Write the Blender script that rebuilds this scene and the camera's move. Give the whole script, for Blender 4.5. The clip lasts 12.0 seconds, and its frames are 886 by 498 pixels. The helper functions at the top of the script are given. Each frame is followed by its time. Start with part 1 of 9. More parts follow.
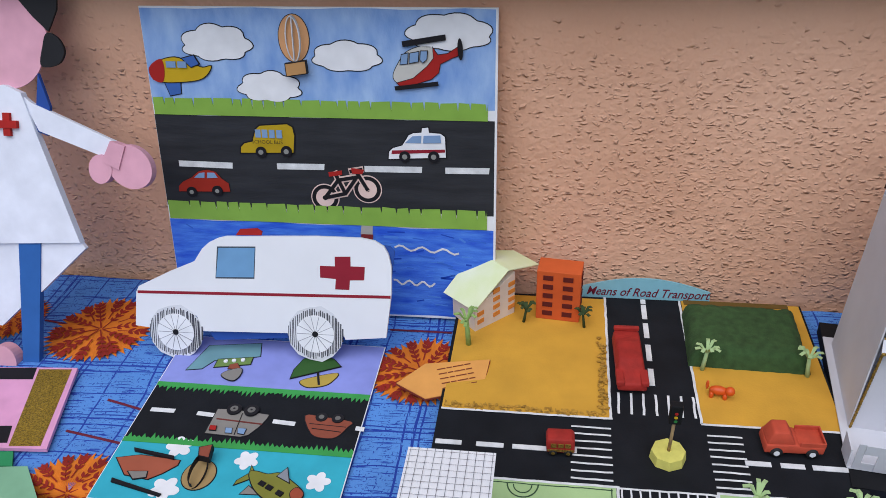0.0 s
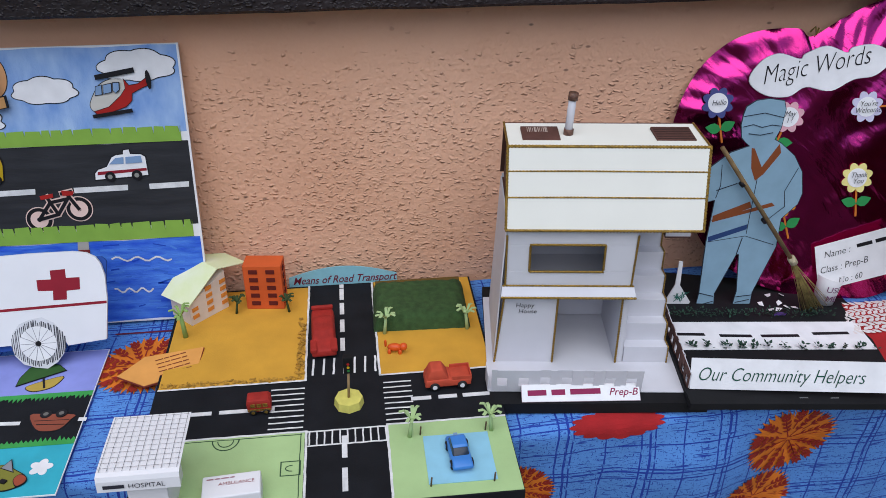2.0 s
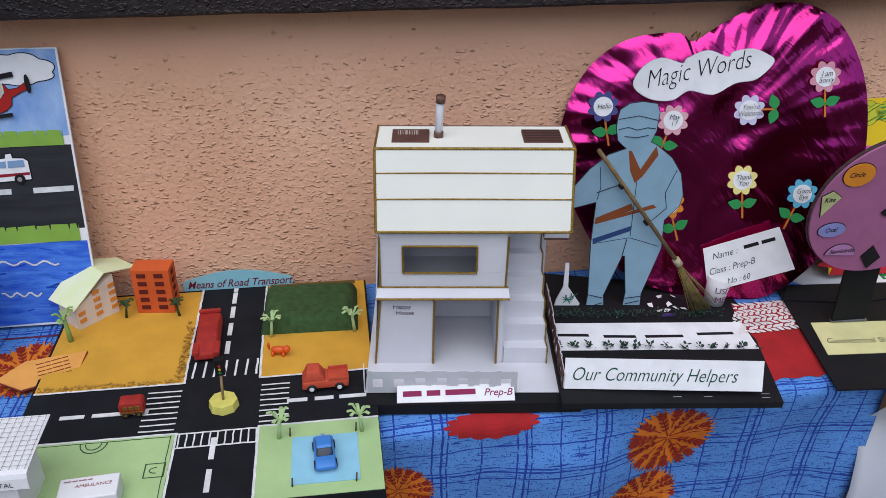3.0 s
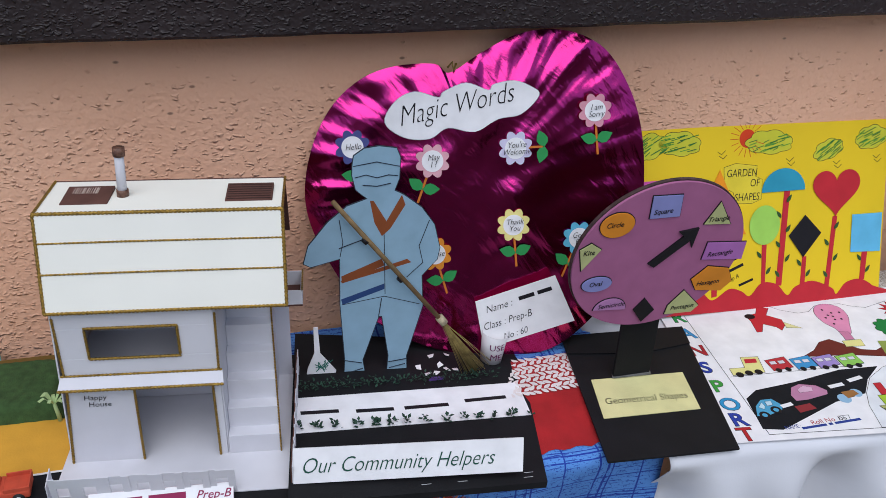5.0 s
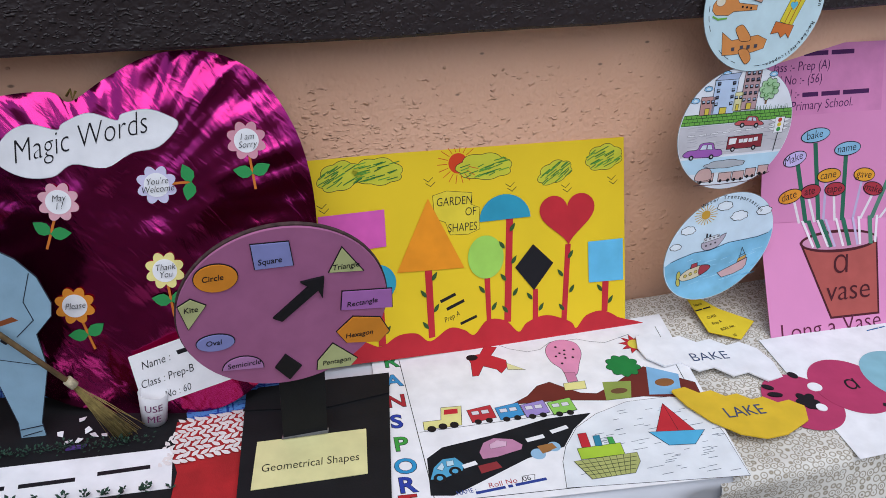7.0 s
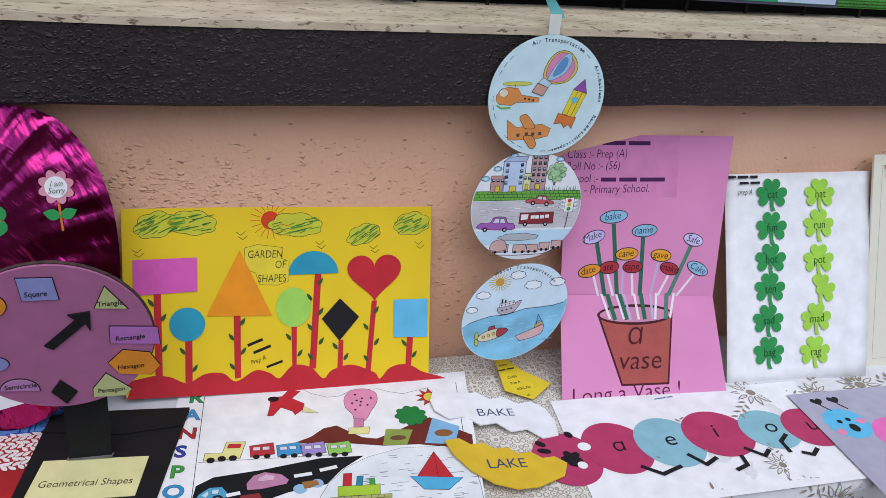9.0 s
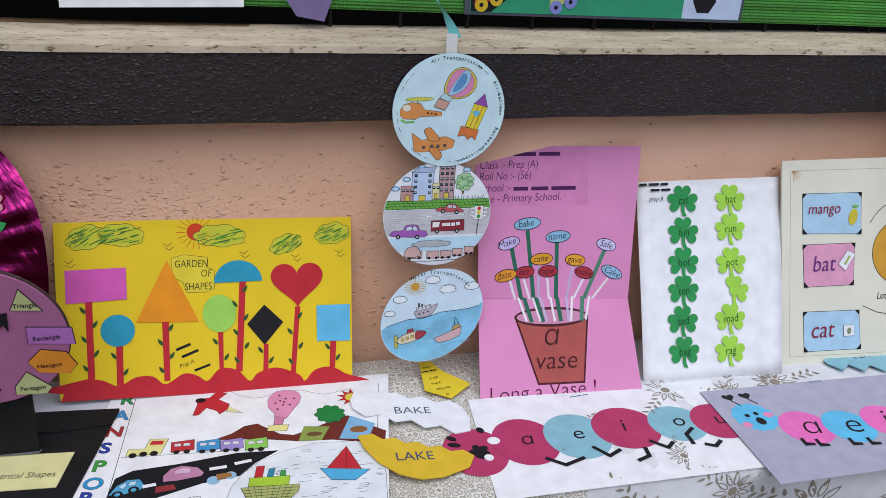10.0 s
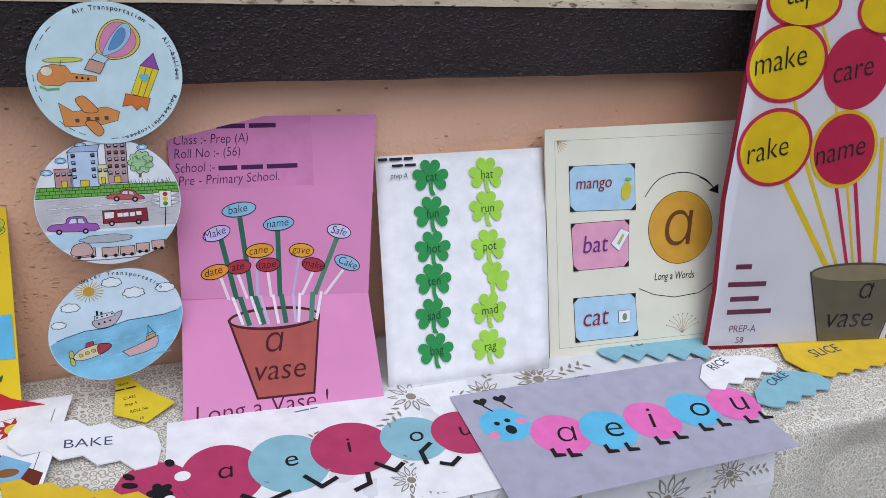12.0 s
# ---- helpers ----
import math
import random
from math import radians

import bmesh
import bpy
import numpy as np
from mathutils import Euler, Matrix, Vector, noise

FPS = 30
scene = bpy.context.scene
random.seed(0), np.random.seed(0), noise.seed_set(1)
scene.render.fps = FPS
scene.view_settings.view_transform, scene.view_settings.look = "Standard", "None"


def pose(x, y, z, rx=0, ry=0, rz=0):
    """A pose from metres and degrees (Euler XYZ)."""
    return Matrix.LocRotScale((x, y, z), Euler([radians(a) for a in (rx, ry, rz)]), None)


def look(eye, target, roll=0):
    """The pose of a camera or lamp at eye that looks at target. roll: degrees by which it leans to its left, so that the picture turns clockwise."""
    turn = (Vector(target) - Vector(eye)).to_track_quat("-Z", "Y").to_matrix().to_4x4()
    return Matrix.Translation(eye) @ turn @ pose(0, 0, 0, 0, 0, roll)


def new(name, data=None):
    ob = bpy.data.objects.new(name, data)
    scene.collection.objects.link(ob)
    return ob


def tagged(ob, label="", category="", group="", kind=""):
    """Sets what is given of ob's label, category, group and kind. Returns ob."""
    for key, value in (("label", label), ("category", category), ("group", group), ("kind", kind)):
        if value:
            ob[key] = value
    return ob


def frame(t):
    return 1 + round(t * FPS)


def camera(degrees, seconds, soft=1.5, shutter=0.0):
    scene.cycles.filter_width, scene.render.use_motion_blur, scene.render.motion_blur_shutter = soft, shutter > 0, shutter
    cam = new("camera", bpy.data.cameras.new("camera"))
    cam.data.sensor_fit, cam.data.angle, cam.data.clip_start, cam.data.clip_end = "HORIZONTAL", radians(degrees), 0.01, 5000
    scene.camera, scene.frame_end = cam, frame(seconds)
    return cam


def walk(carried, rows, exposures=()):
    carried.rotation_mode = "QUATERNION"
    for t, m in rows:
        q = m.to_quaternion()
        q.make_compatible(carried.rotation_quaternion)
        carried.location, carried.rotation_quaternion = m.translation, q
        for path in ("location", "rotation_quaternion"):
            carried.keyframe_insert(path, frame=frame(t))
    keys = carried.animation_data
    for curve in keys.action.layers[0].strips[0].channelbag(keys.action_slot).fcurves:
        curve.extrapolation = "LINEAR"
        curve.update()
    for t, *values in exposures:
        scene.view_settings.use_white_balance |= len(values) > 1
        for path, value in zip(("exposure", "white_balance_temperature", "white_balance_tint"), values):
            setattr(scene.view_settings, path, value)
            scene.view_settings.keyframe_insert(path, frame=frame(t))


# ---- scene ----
cam = camera(55.4, 12.0, soft=0.5)
PATH = [
    (0, (0.169, 0.159, 1.493), (-0.089, 1.83, 0.424), -2.3),
    (0.5, (0.241, 0.099, 1.526), (0.026, 1.805, 0.505), -2.7),
    (1, (0.235, 0.036, 1.531), (0.188, 1.762, 0.522), -1.1),
    (1.5, (0.255, -0.015, 1.537), (0.374, 1.701, 0.516), 0.1),
    (2, (0.332, -0.039, 1.541), (0.53, 1.678, 0.535), 0.1),
    (2.5, (0.416, -0.056, 1.541), (0.64, 1.666, 0.549), 0.2),
    (3, (0.482, -0.07, 1.537), (0.716, 1.654, 0.55), 0.4),
    (3.2, (0.514, -0.071, 1.539), (0.755, 1.65, 0.549), 0.5),
    (4.8, (0.702, 0.07, 1.532), (1.165, 1.754, 0.558), 2.3),
    (5, (0.737, 0.071, 1.529), (1.208, 1.753, 0.555), 2.4),
    (5.5, (0.867, 0.025, 1.541), (1.322, 1.711, 0.567), 1.2),
    (6, (0.959, -0.008, 1.544), (1.414, 1.683, 0.578), 0.8),
    (6.5, (1.072, 0.046, 1.527), (1.555, 1.728, 0.558), 1.4),
    (7, (1.186, 0.099, 1.532), (1.725, 1.76, 0.557), 2.1),
    (7.5, (1.321, 0.085, 1.53), (1.842, 1.733, 0.524), 2.5),
    (7.7, (1.387, 0.066, 1.527), (1.88, 1.727, 0.527), 2.5),
    (9.3, (1.458, -0.129, 1.620), (2.032, 1.608, 0.814), 6.0),
    (9.5, (1.482, -0.155, 1.623), (2.047, 1.595, 0.835), 5.5),
    (10, (1.585, -0.228, 1.622), (2.114, 1.530, 0.827), 4.3),
    (10.5, (1.675, -0.247, 1.620), (2.260, 1.483, 0.805), 3.8),
    (11, (1.770, -0.169, 1.594), (2.482, 1.517, 0.787), 5.1),
    (11.5, (1.854, -0.088, 1.587), (2.622, 1.563, 0.759), 5.8),
    (12, (1.952, -0.090, 1.595), (2.709, 1.548, 0.731), 6.2),
]
walk(cam, [(t, look(eye, target, roll)) for t, eye, target, roll in PATH])

# world: an overcast sky, a wide soft sun from behind and above the walker
sky = bpy.data.worlds.new("sky")
scene.world = sky
sky.use_nodes = True
sky_nodes = sky.node_tree.nodes
sky_tex = sky_nodes.new("ShaderNodeTexSky")
sky_tex.sky_type, sky_tex.sun_disc = "NISHITA", False
sky_tex.sun_elevation, sky_tex.sun_rotation = radians(60), radians(187)
sky_tex.dust_density = 1.0
sky_nodes["Background"].inputs["Strength"].default_value = 0.11
sky.node_tree.links.new(sky_tex.outputs["Color"], sky_nodes["Background"].inputs["Color"])
sun = new("sun", bpy.data.lights.new("sun", "SUN"))
sun.data.energy, sun.data.angle, sun.data.color = 2.15, radians(75), (0.93, 0.96, 1.0)
sun.matrix_world = look((0.7, -2.4, 6.6), (1.2, 1.0, 0.8))
scene.view_settings.exposure = 0.17


# ---- materials ----
def rgb(code):
    """A linear colour from a hex code."""
    parts = [int(code[i:i + 2], 16) / 255 for i in (0, 2, 4)]
    return tuple(c / 12.92 if c <= 0.04045 else ((c + 0.055) / 1.055) ** 2.4 for c in parts)


def shade(color, k):
    return tuple(min(1.0, c * k) for c in color)


def mat(name, code, rough=0.75, var=0.08, scale=35.0, bump=0.15, metal=0.0, fine=400.0, streak=None, second=None, spec=0.4):
    """A surface with a base colour mottled at two scales and a fine relief."""
    m = bpy.data.materials.new(name)
    m.use_nodes = True
    n, l = m.node_tree.nodes, m.node_tree.links
    bsdf = n["Principled BSDF"]
    color = rgb(code)
    coord = n.new("ShaderNodeTexCoord")
    mapping = n.new("ShaderNodeMapping")
    mapping.inputs["Scale"].default_value = streak or (1, 1, 1)
    l.new(coord.outputs["Object"], mapping.inputs["Vector"])
    big = n.new("ShaderNodeTexNoise")
    big.inputs["Scale"].default_value, big.inputs["Detail"].default_value = scale, 5.0
    l.new(mapping.outputs["Vector"], big.inputs["Vector"])
    ramp = n.new("ShaderNodeValToRGB")
    ramp.color_ramp.elements[0].position, ramp.color_ramp.elements[1].position = 0.3, 0.7
    low = rgb(second) if second else shade(color, 1 - 2 * var)
    ramp.color_ramp.elements[0].color = (*low, 1)
    ramp.color_ramp.elements[1].color = (*shade(color, 1 + var), 1)
    l.new(big.outputs["Fac"], ramp.inputs["Fac"])
    l.new(ramp.outputs["Color"], bsdf.inputs["Base Color"])
    small = n.new("ShaderNodeTexNoise")
    small.inputs["Scale"].default_value, small.inputs["Detail"].default_value = fine, 3.0
    l.new(mapping.outputs["Vector"], small.inputs["Vector"])
    relief = n.new("ShaderNodeBump")
    relief.inputs["Strength"].default_value, relief.inputs["Distance"].default_value = bump, 0.001
    l.new(small.outputs["Fac"], relief.inputs["Height"])
    l.new(relief.outputs["Normal"], bsdf.inputs["Normal"])
    bsdf.inputs["Roughness"].default_value, bsdf.inputs["Metallic"].default_value = rough, metal
    bsdf.inputs["Specular IOR Level"].default_value = spec
    return m


PAPERS = {}


def paper(code, rough=0.8, var=0.05, bump=0.12, scale=30.0):
    """Coloured paper, pen or poster paint, one material a colour."""
    key = (code, rough)
    if key not in PAPERS:
        PAPERS[key] = mat("paper_" + code, code, rough, var, scale, bump, spec=0.25)
    return PAPERS[key]


INK = paper("17151a", 0.6)
WHITE = paper("e9e8ea")
CHALK = mat("chalk_white", "dcdcdc", 0.9, 0.1, 60, 0.4)
BLACK_CARD = mat("black_card", "151518", 0.75, 0.15, 20, 0.2, spec=0.25)
TARMAC_CARD = mat("black_chart_paper", "17191e", 0.8, 0.15, 25, 0.2, spec=0.2)
WHITE_CARD = mat("white_card", "e6e5e8", 0.6, 0.025, 12, 0.05)
HOUSE_CARD = mat("thin_white_box_card", "cfced4", 0.65, 0.035, 14, 0.08)
GOLD = mat("gold_braid", "a5833a", 0.4, 0.35, 420, 1.0, 0.6, 900)


# ---- shapes in centimetres, on a thing's own plane: x to the right, y up the sheet, z off it ----
def part(name, mesh, materials, parent=None, label="", at=None):
    ob = new(name, mesh)
    for m in materials if isinstance(materials, (list, tuple)) else [materials]:
        mesh.materials.append(m)
    if parent is not None:
        ob.parent = parent
    if at is not None:
        ob.matrix_basis = at
    if label:
        ob["label"] = label
    return ob


def thing(name, m, label, category, group="", kind=""):
    """An empty at a thing's base, which carries its parts."""
    ob = new(name)
    ob.empty_display_size = 0.05
    ob.matrix_basis = m
    return tagged(ob, label, category, group, kind)


def rect(x0, y0, x1, y1):
    return [(x0, y0), (x1, y0), (x1, y1), (x0, y1)]


def ell(cx, cy, rx, ry=None, n=28, turn=0.0):
    ry = rx if ry is None else ry
    c, s = math.cos(radians(turn)), math.sin(radians(turn))
    pts = []
    for i in range(n):
        a = 2 * math.pi * i / n
        x, y = rx * math.cos(a), ry * math.sin(a)
        pts.append((cx + c * x - s * y, cy + s * x + c * y))
    return pts


def petals(cx, cy, r, count=8, deep=0.16, n=64, turn=0.0):
    """A scalloped round: a flower, or a bush."""
    pts = []
    for i in range(n):
        a = 2 * math.pi * i / n
        k = r * (1 - deep + deep * abs(math.sin(count * (a + turn) / 2)) * 1.5)
        pts.append((cx + k * math.cos(a), cy + k * math.sin(a)))
    return pts


def cloud(cx, cy, w, h, seed=0, n=48):
    rnd = random.Random(seed)
    lobes = [(rnd.uniform(0.7, 1.0), rnd.uniform(0, 6.28)) for _ in range(2)]
    pts = []
    for i in range(n):
        a = 2 * math.pi * i / n
        k = 0.86 + 0.14 * abs(math.sin(3.5 * a + lobes[0][1])) * lobes[0][0] * 1.3
        y = math.sin(a)
        y = y * 0.72 if y < 0 else y
        pts.append((cx + w / 2 * k * math.cos(a), cy + h / 2 * k * y))
    return pts


def heart_shape(cx, cy, w, h, n=48):
    pts = []
    for i in range(n):
        a = 2 * math.pi * i / n
        x = 16 * math.sin(a) ** 3
        y = 13 * math.cos(a) - 5 * math.cos(2 * a) - 2 * math.cos(3 * a) - math.cos(4 * a)
        pts.append((cx - x / 32 * w, cy + (y + 2.5) / 29 * h))
    return pts


def smooth_loop(pts, per=8):
    """A closed rounded curve through a few points."""
    out, n = [], len(pts)
    for i in range(n):
        p0, p1, p2, p3 = (Vector(pts[(i + k) % n]) for k in (-1, 0, 1, 2))
        for j in range(per):
            t = j / per
            q = 0.5 * ((2 * p1) + (p2 - p0) * t + (2 * p0 - 5 * p1 + 4 * p2 - p3) * t * t + (3 * p1 - p0 - 3 * p2 + p3) * t ** 3)
            out.append((q.x, q.y))
    return out


def zigzag(x0, y0, x1, y1, teeth, deep):
    """Points of a torn or pinked edge from one end to the other."""
    dx, dy = x1 - x0, y1 - y0
    length = math.hypot(dx, dy)
    nx, ny = -dy / length, dx / length
    pts = []
    for i in range(2 * teeth + 1):
        k, d = i / (2 * teeth), deep * (i % 2)
        pts.append((x0 + dx * k + nx * d, y0 + dy * k + ny * d))
    return pts


def turned(pts, cx, cy, angle, k=1.0):
    c, s = math.cos(radians(angle)) * k, math.sin(radians(angle)) * k
    return [(cx + c * x - s * y, cy + s * x + c * y) for x, y in pts]


def area(pts):
    return sum(a[0] * b[1] - b[0] * a[1] for a, b in zip(pts, pts[1:] + pts[:1])) / 2


def grown(pts, w):
    """The outline moved outwards by w."""
    if area(pts) < 0:
        pts = pts[::-1]
    out = []
    for a, b, c in zip(pts[-1:] + pts[:-1], pts, pts[1:] + pts[:1]):
        u, v = Vector((b[0] - a[0], b[1] - a[1])), Vector((c[0] - b[0], c[1] - b[1]))
        if u.length < 1e-6 or v.length < 1e-6:
            out.append(b)
            continue
        u.normalize(), v.normalize()
        k = Vector((u.y + v.y, -u.x - v.x))
        size = max(0.35, k.length / 2)
        k = k.normalized() * (w / size) if k.length > 1e-6 else Vector((0, 0))
        out.append((b[0] + k.x, b[1] + k.y))
    return out


def stroke(pts, w, closed=False):
    """A pen line of width w along points, as one polygon a stretch."""
    polys = []
    pts = list(pts) + ([pts[0]] if closed else [])
    for a, b in zip(pts, pts[1:]):
        d = Vector((b[0] - a[0], b[1] - a[1]))
        if d.length < 1e-6:
            continue
        d.normalize()
        e, s = d * (w * 0.3), Vector((-d.y, d.x)) * (w / 2)
        polys.append([(a[0] - e.x + s.x, a[1] - e.y + s.y), (a[0] - e.x - s.x, a[1] - e.y - s.y),
                      (b[0] + e.x - s.x, b[1] + e.y - s.y), (b[0] + e.x + s.x, b[1] + e.y + s.y)])
    return polys


def arc(cx, cy, rx, ry, a0, a1, n=14):
    return [(cx + rx * math.cos(radians(a0 + (a1 - a0) * i / n)), cy + ry * math.sin(radians(a0 + (a1 - a0) * i / n))) for i in range(n + 1)]


def line(m, pts, w=0.12, closed=False):
    return [(m, p) for p in stroke(pts, w, closed)]


def inked(m, pts, w=0.12):
    """A filled shape with a pen outline round it."""
    return [(INK, grown(pts, w)), (m, pts)]


def sheet_mesh(name, items, z0=0.0, step=0.03, base=None):
    """One mesh of flat cut or drawn shapes, each a little above the one before. items: (material, points)."""
    verts, faces, slots, mats = [], [], [], []
    for k, (m, pts) in enumerate(items):
        if area(pts) < 0:
            pts = pts[::-1]
        if m not in mats:
            mats.append(m)
        z, low = z0 + step * (k + 1), (z0 + step * k * 0.5 if base is None else base)
        i, n = len(verts), len(pts)
        verts += [(x * 0.01, y * 0.01, z * 0.01) for x, y in pts]
        verts += [(x * 0.01, y * 0.01, low * 0.01) for x, y in pts]
        faces.append(list(range(i, i + n)))
        slots.append(mats.index(m))
        for j in range(n):
            faces.append((i + j, i + n + j, i + n + (j + 1) % n, i + (j + 1) % n))
            slots.append(mats.index(m))
    mesh = bpy.data.meshes.new(name)
    mesh.from_pydata(verts, [], faces)
    mesh.polygons.foreach_set("material_index", slots)
    mesh.update()
    return mesh, mats


def pic(parent, name, items, label="", z0=0.1, step=0.02, base=None):
    """A drawing or pasted paper shape as a part of a sheet."""
    flat = []
    for it in items:
        flat += it if isinstance(it, list) else [it]
    mesh, mats = sheet_mesh(name, flat, z0, step, base)
    return part(name, mesh, mats, parent, label)


def write(parent, text, x, y, h, m=None, turn=0.0, slant=0.25, bold=0.0, z=0.16, wide=1.0, name="lettering", align="LEFT"):
    """Words in the built-in font; h: the height of a capital in centimetres; x, y: the start of the line."""
    data = bpy.data.curves.new(name, "FONT")
    data.body, data.size, data.shear, data.offset = text, h * 0.01 / 0.7, slant, (bold - 0.013 * h) * 0.01
    data.align_x, data.extrude, data.resolution_u = align, 0.0001, 3
    tmp = bpy.data.objects.new(name, data)
    mesh = bpy.data.meshes.new_from_object(tmp)
    bpy.data.objects.remove(tmp)
    mesh.transform(pose(x * 0.01, y * 0.01, z * 0.01, 0, 0, turn) @ Matrix.Diagonal((wide, 1, 1, 1)))
    mesh.materials.clear()
    return part(name, mesh, m or INK, parent)


def bars(parent, x, y, widths, h, m=None, turn=0.0, z=0.16, gap=None):
    """Writing that is not spelt out: a bar a word."""
    items, at = [], 0.0
    for w in widths:
        items.append((m or INK, turned([(at, 0.15 * h), (at + w, 0.15 * h), (at + w, 0.75 * h), (at, 0.75 * h)], x, y, turn)))
        at += w + (gap if gap is not None else 0.5 * h)
    return pic(parent, "writing_bar", items, z0=z, step=0.005)


def solid(name, verts, faces, m, parent=None, label="", bevel=0.0, smooth=False, at=None):
    """A mesh from a few corners in metres, its edges rounded by bevel."""
    bm = bmesh.new()
    made = [bm.verts.new(v) for v in verts]
    for f in faces:
        bm.faces.new([made[i] for i in f])
    bmesh.ops.recalc_face_normals(bm, faces=bm.faces)
    if bevel:
        bmesh.ops.bevel(bm, geom=list(bm.edges), offset=bevel, segments=2, affect="EDGES", profile=0.5)
    return finish(name, bm, m, parent, label, smooth, at)


def finish(name, bm, m, parent=None, label="", smooth=False, at=None):
    mesh = bpy.data.meshes.new(name)
    if smooth:
        for f in bm.faces:
            f.smooth = True
    bm.to_mesh(mesh)
    bm.free()
    return part(name, mesh, m, parent, label, at)


BOX_FACES = [(0, 1, 2, 3), (4, 5, 6, 7), (0, 1, 5, 4), (1, 2, 6, 5), (2, 3, 7, 6), (3, 0, 4, 7)]


def box(name, x0, y0, z0, x1, y1, z1, m, parent=None, label="", bevel=0.0, at=None):
    v = [(x0, y0, z0), (x1, y0, z0), (x1, y1, z0), (x0, y1, z0), (x0, y0, z1), (x1, y0, z1), (x1, y1, z1), (x0, y1, z1)]
    return solid(name, v, BOX_FACES, m, parent, label, bevel, at=at)


def tube(name, pts, r, m, parent=None, label="", sides=8, taper=1.0, at=None):
    """A round rod along points in metres."""
    bm = bmesh.new()
    rings = []
    for i, p in enumerate(pts):
        p = Vector(p)
        d = (Vector(pts[min(i + 1, len(pts) - 1)]) - Vector(pts[max(i - 1, 0)])).normalized()
        u = d.cross(Vector((0.3, 0.9, 0.2))).normalized()
        v = d.cross(u)
        k = r * (1 + (taper - 1) * i / max(1, len(pts) - 1))
        rings.append([bm.verts.new(p + (u * math.cos(2 * math.pi * j / sides) + v * math.sin(2 * math.pi * j / sides)) * k) for j in range(sides)])
    for a, b in zip(rings, rings[1:]):
        for j in range(sides):
            bm.faces.new((a[j], a[(j + 1) % sides], b[(j + 1) % sides], b[j]))
    bm.faces.new(rings[0][::-1])
    bm.faces.new(rings[-1])
    bmesh.ops.recalc_face_normals(bm, faces=bm.faces)
    return finish(name, bm, m, parent, label, True, at)


# ---- the place: wall, ledge, window, ground ----
def relief_mat(name, code, second, scale, cover, height, rough=0.85, clear=(9.0, 10.0), end=(9.0, 10.0)):
    """Rough-cast plaster: small splashed lumps, thick in patches, rarer towards the trowelled bands: heights in clear, lengths in end."""
    m = mat(name, code, rough, 0.05, 2.2, 0.12, second=second, fine=170)
    n, l = m.node_tree.nodes, m.node_tree.links
    coord = n.new("ShaderNodeTexCoord")
    flat = n.new("ShaderNodeMapping")
    flat.inputs["Scale"].default_value = (0.62, 1.0, 1.15)
    l.new(coord.outputs["Object"], flat.inputs["Vector"])

    def joined(op, a, b, clamped=True):
        k = n.new("ShaderNodeMath")
        k.operation, k.use_clamp = op, clamped
        for socket, value in zip(k.inputs, (a, b)):
            if isinstance(value, (int, float)):
                socket.default_value = value
            else:
                l.new(value, socket)
        return k.outputs["Value"]

    def ranged(value, lo, hi, a=0.0, b=1.0):
        r = n.new("ShaderNodeMapRange")
        r.interpolation_type = "SMOOTHSTEP"
        for key, v in (("From Min", lo), ("From Max", hi), ("To Min", a), ("To Max", b)):
            r.inputs[key].default_value = v
        l.new(value, r.inputs["Value"])
        return r.outputs["Result"]

    def noise_tex(size, detail):
        t = n.new("ShaderNodeTexNoise")
        t.inputs["Scale"].default_value, t.inputs["Detail"].default_value = size, detail
        l.new(coord.outputs["Object"], t.inputs["Vector"])
        return t

    def cell_tex(size, source):
        c = n.new("ShaderNodeTexVoronoi")
        c.inputs["Scale"].default_value = size
        l.new(source, c.inputs["Vector"])
        pick = n.new("ShaderNodeSeparateColor")
        l.new(c.outputs["Color"], pick.inputs["Color"])
        return c.outputs["Distance"], pick

    warp = n.new("ShaderNodeMix")
    warp.data_type = "VECTOR"
    warp.inputs["Factor"].default_value = 0.012
    l.new(flat.outputs["Vector"], warp.inputs["A"])
    l.new(noise_tex(90, 1.0).outputs["Color"], warp.inputs["B"])
    place = n.new("ShaderNodeSeparateXYZ")
    l.new(coord.outputs["Object"], place.inputs["Vector"])
    patch = joined("ADD", joined("MULTIPLY", noise_tex(3.4, 3.0).outputs["Fac"], 2.4, False), cover, False)
    patch = joined("MULTIPLY", patch, ranged(place.outputs["Z"], clear[0], clear[1], 1.0, 0.02))
    patch = joined("MULTIPLY", patch, ranged(place.outputs["X"], end[0], end[1], 1.0, 0.16))
    total = None
    for size, share in ((scale, 1.0), (scale * 1.45, 0.6)):
        far, pick = cell_tex(size, warp.outputs["Result"])
        keep = joined("GREATER_THAN", patch, pick.outputs["Red"])
        lump = joined("MULTIPLY", joined("MULTIPLY", ranged(far, 0.42, 0.0), keep), joined("ADD", joined("MULTIPLY", pick.outputs["Green"], 0.7), 0.3))
        lump = joined("MULTIPLY", lump, share)
        total = lump if total is None else joined("MAXIMUM", total, lump)
    swell = joined("MULTIPLY", noise_tex(14, 2.0).outputs["Fac"], 0.8, False)
    swell = joined("ADD", swell, joined("MULTIPLY", noise_tex(120, 1.0).outputs["Fac"], 0.45, False), False)
    relief = n.new("ShaderNodeBump")
    relief.inputs["Strength"].default_value, relief.inputs["Distance"].default_value = 1.0, height
    l.new(joined("ADD", total, swell, False), relief.inputs["Height"])
    l.new(n["Bump"].outputs["Normal"], relief.inputs["Normal"])
    l.new(relief.outputs["Normal"], n["Principled BSDF"].inputs["Normal"])
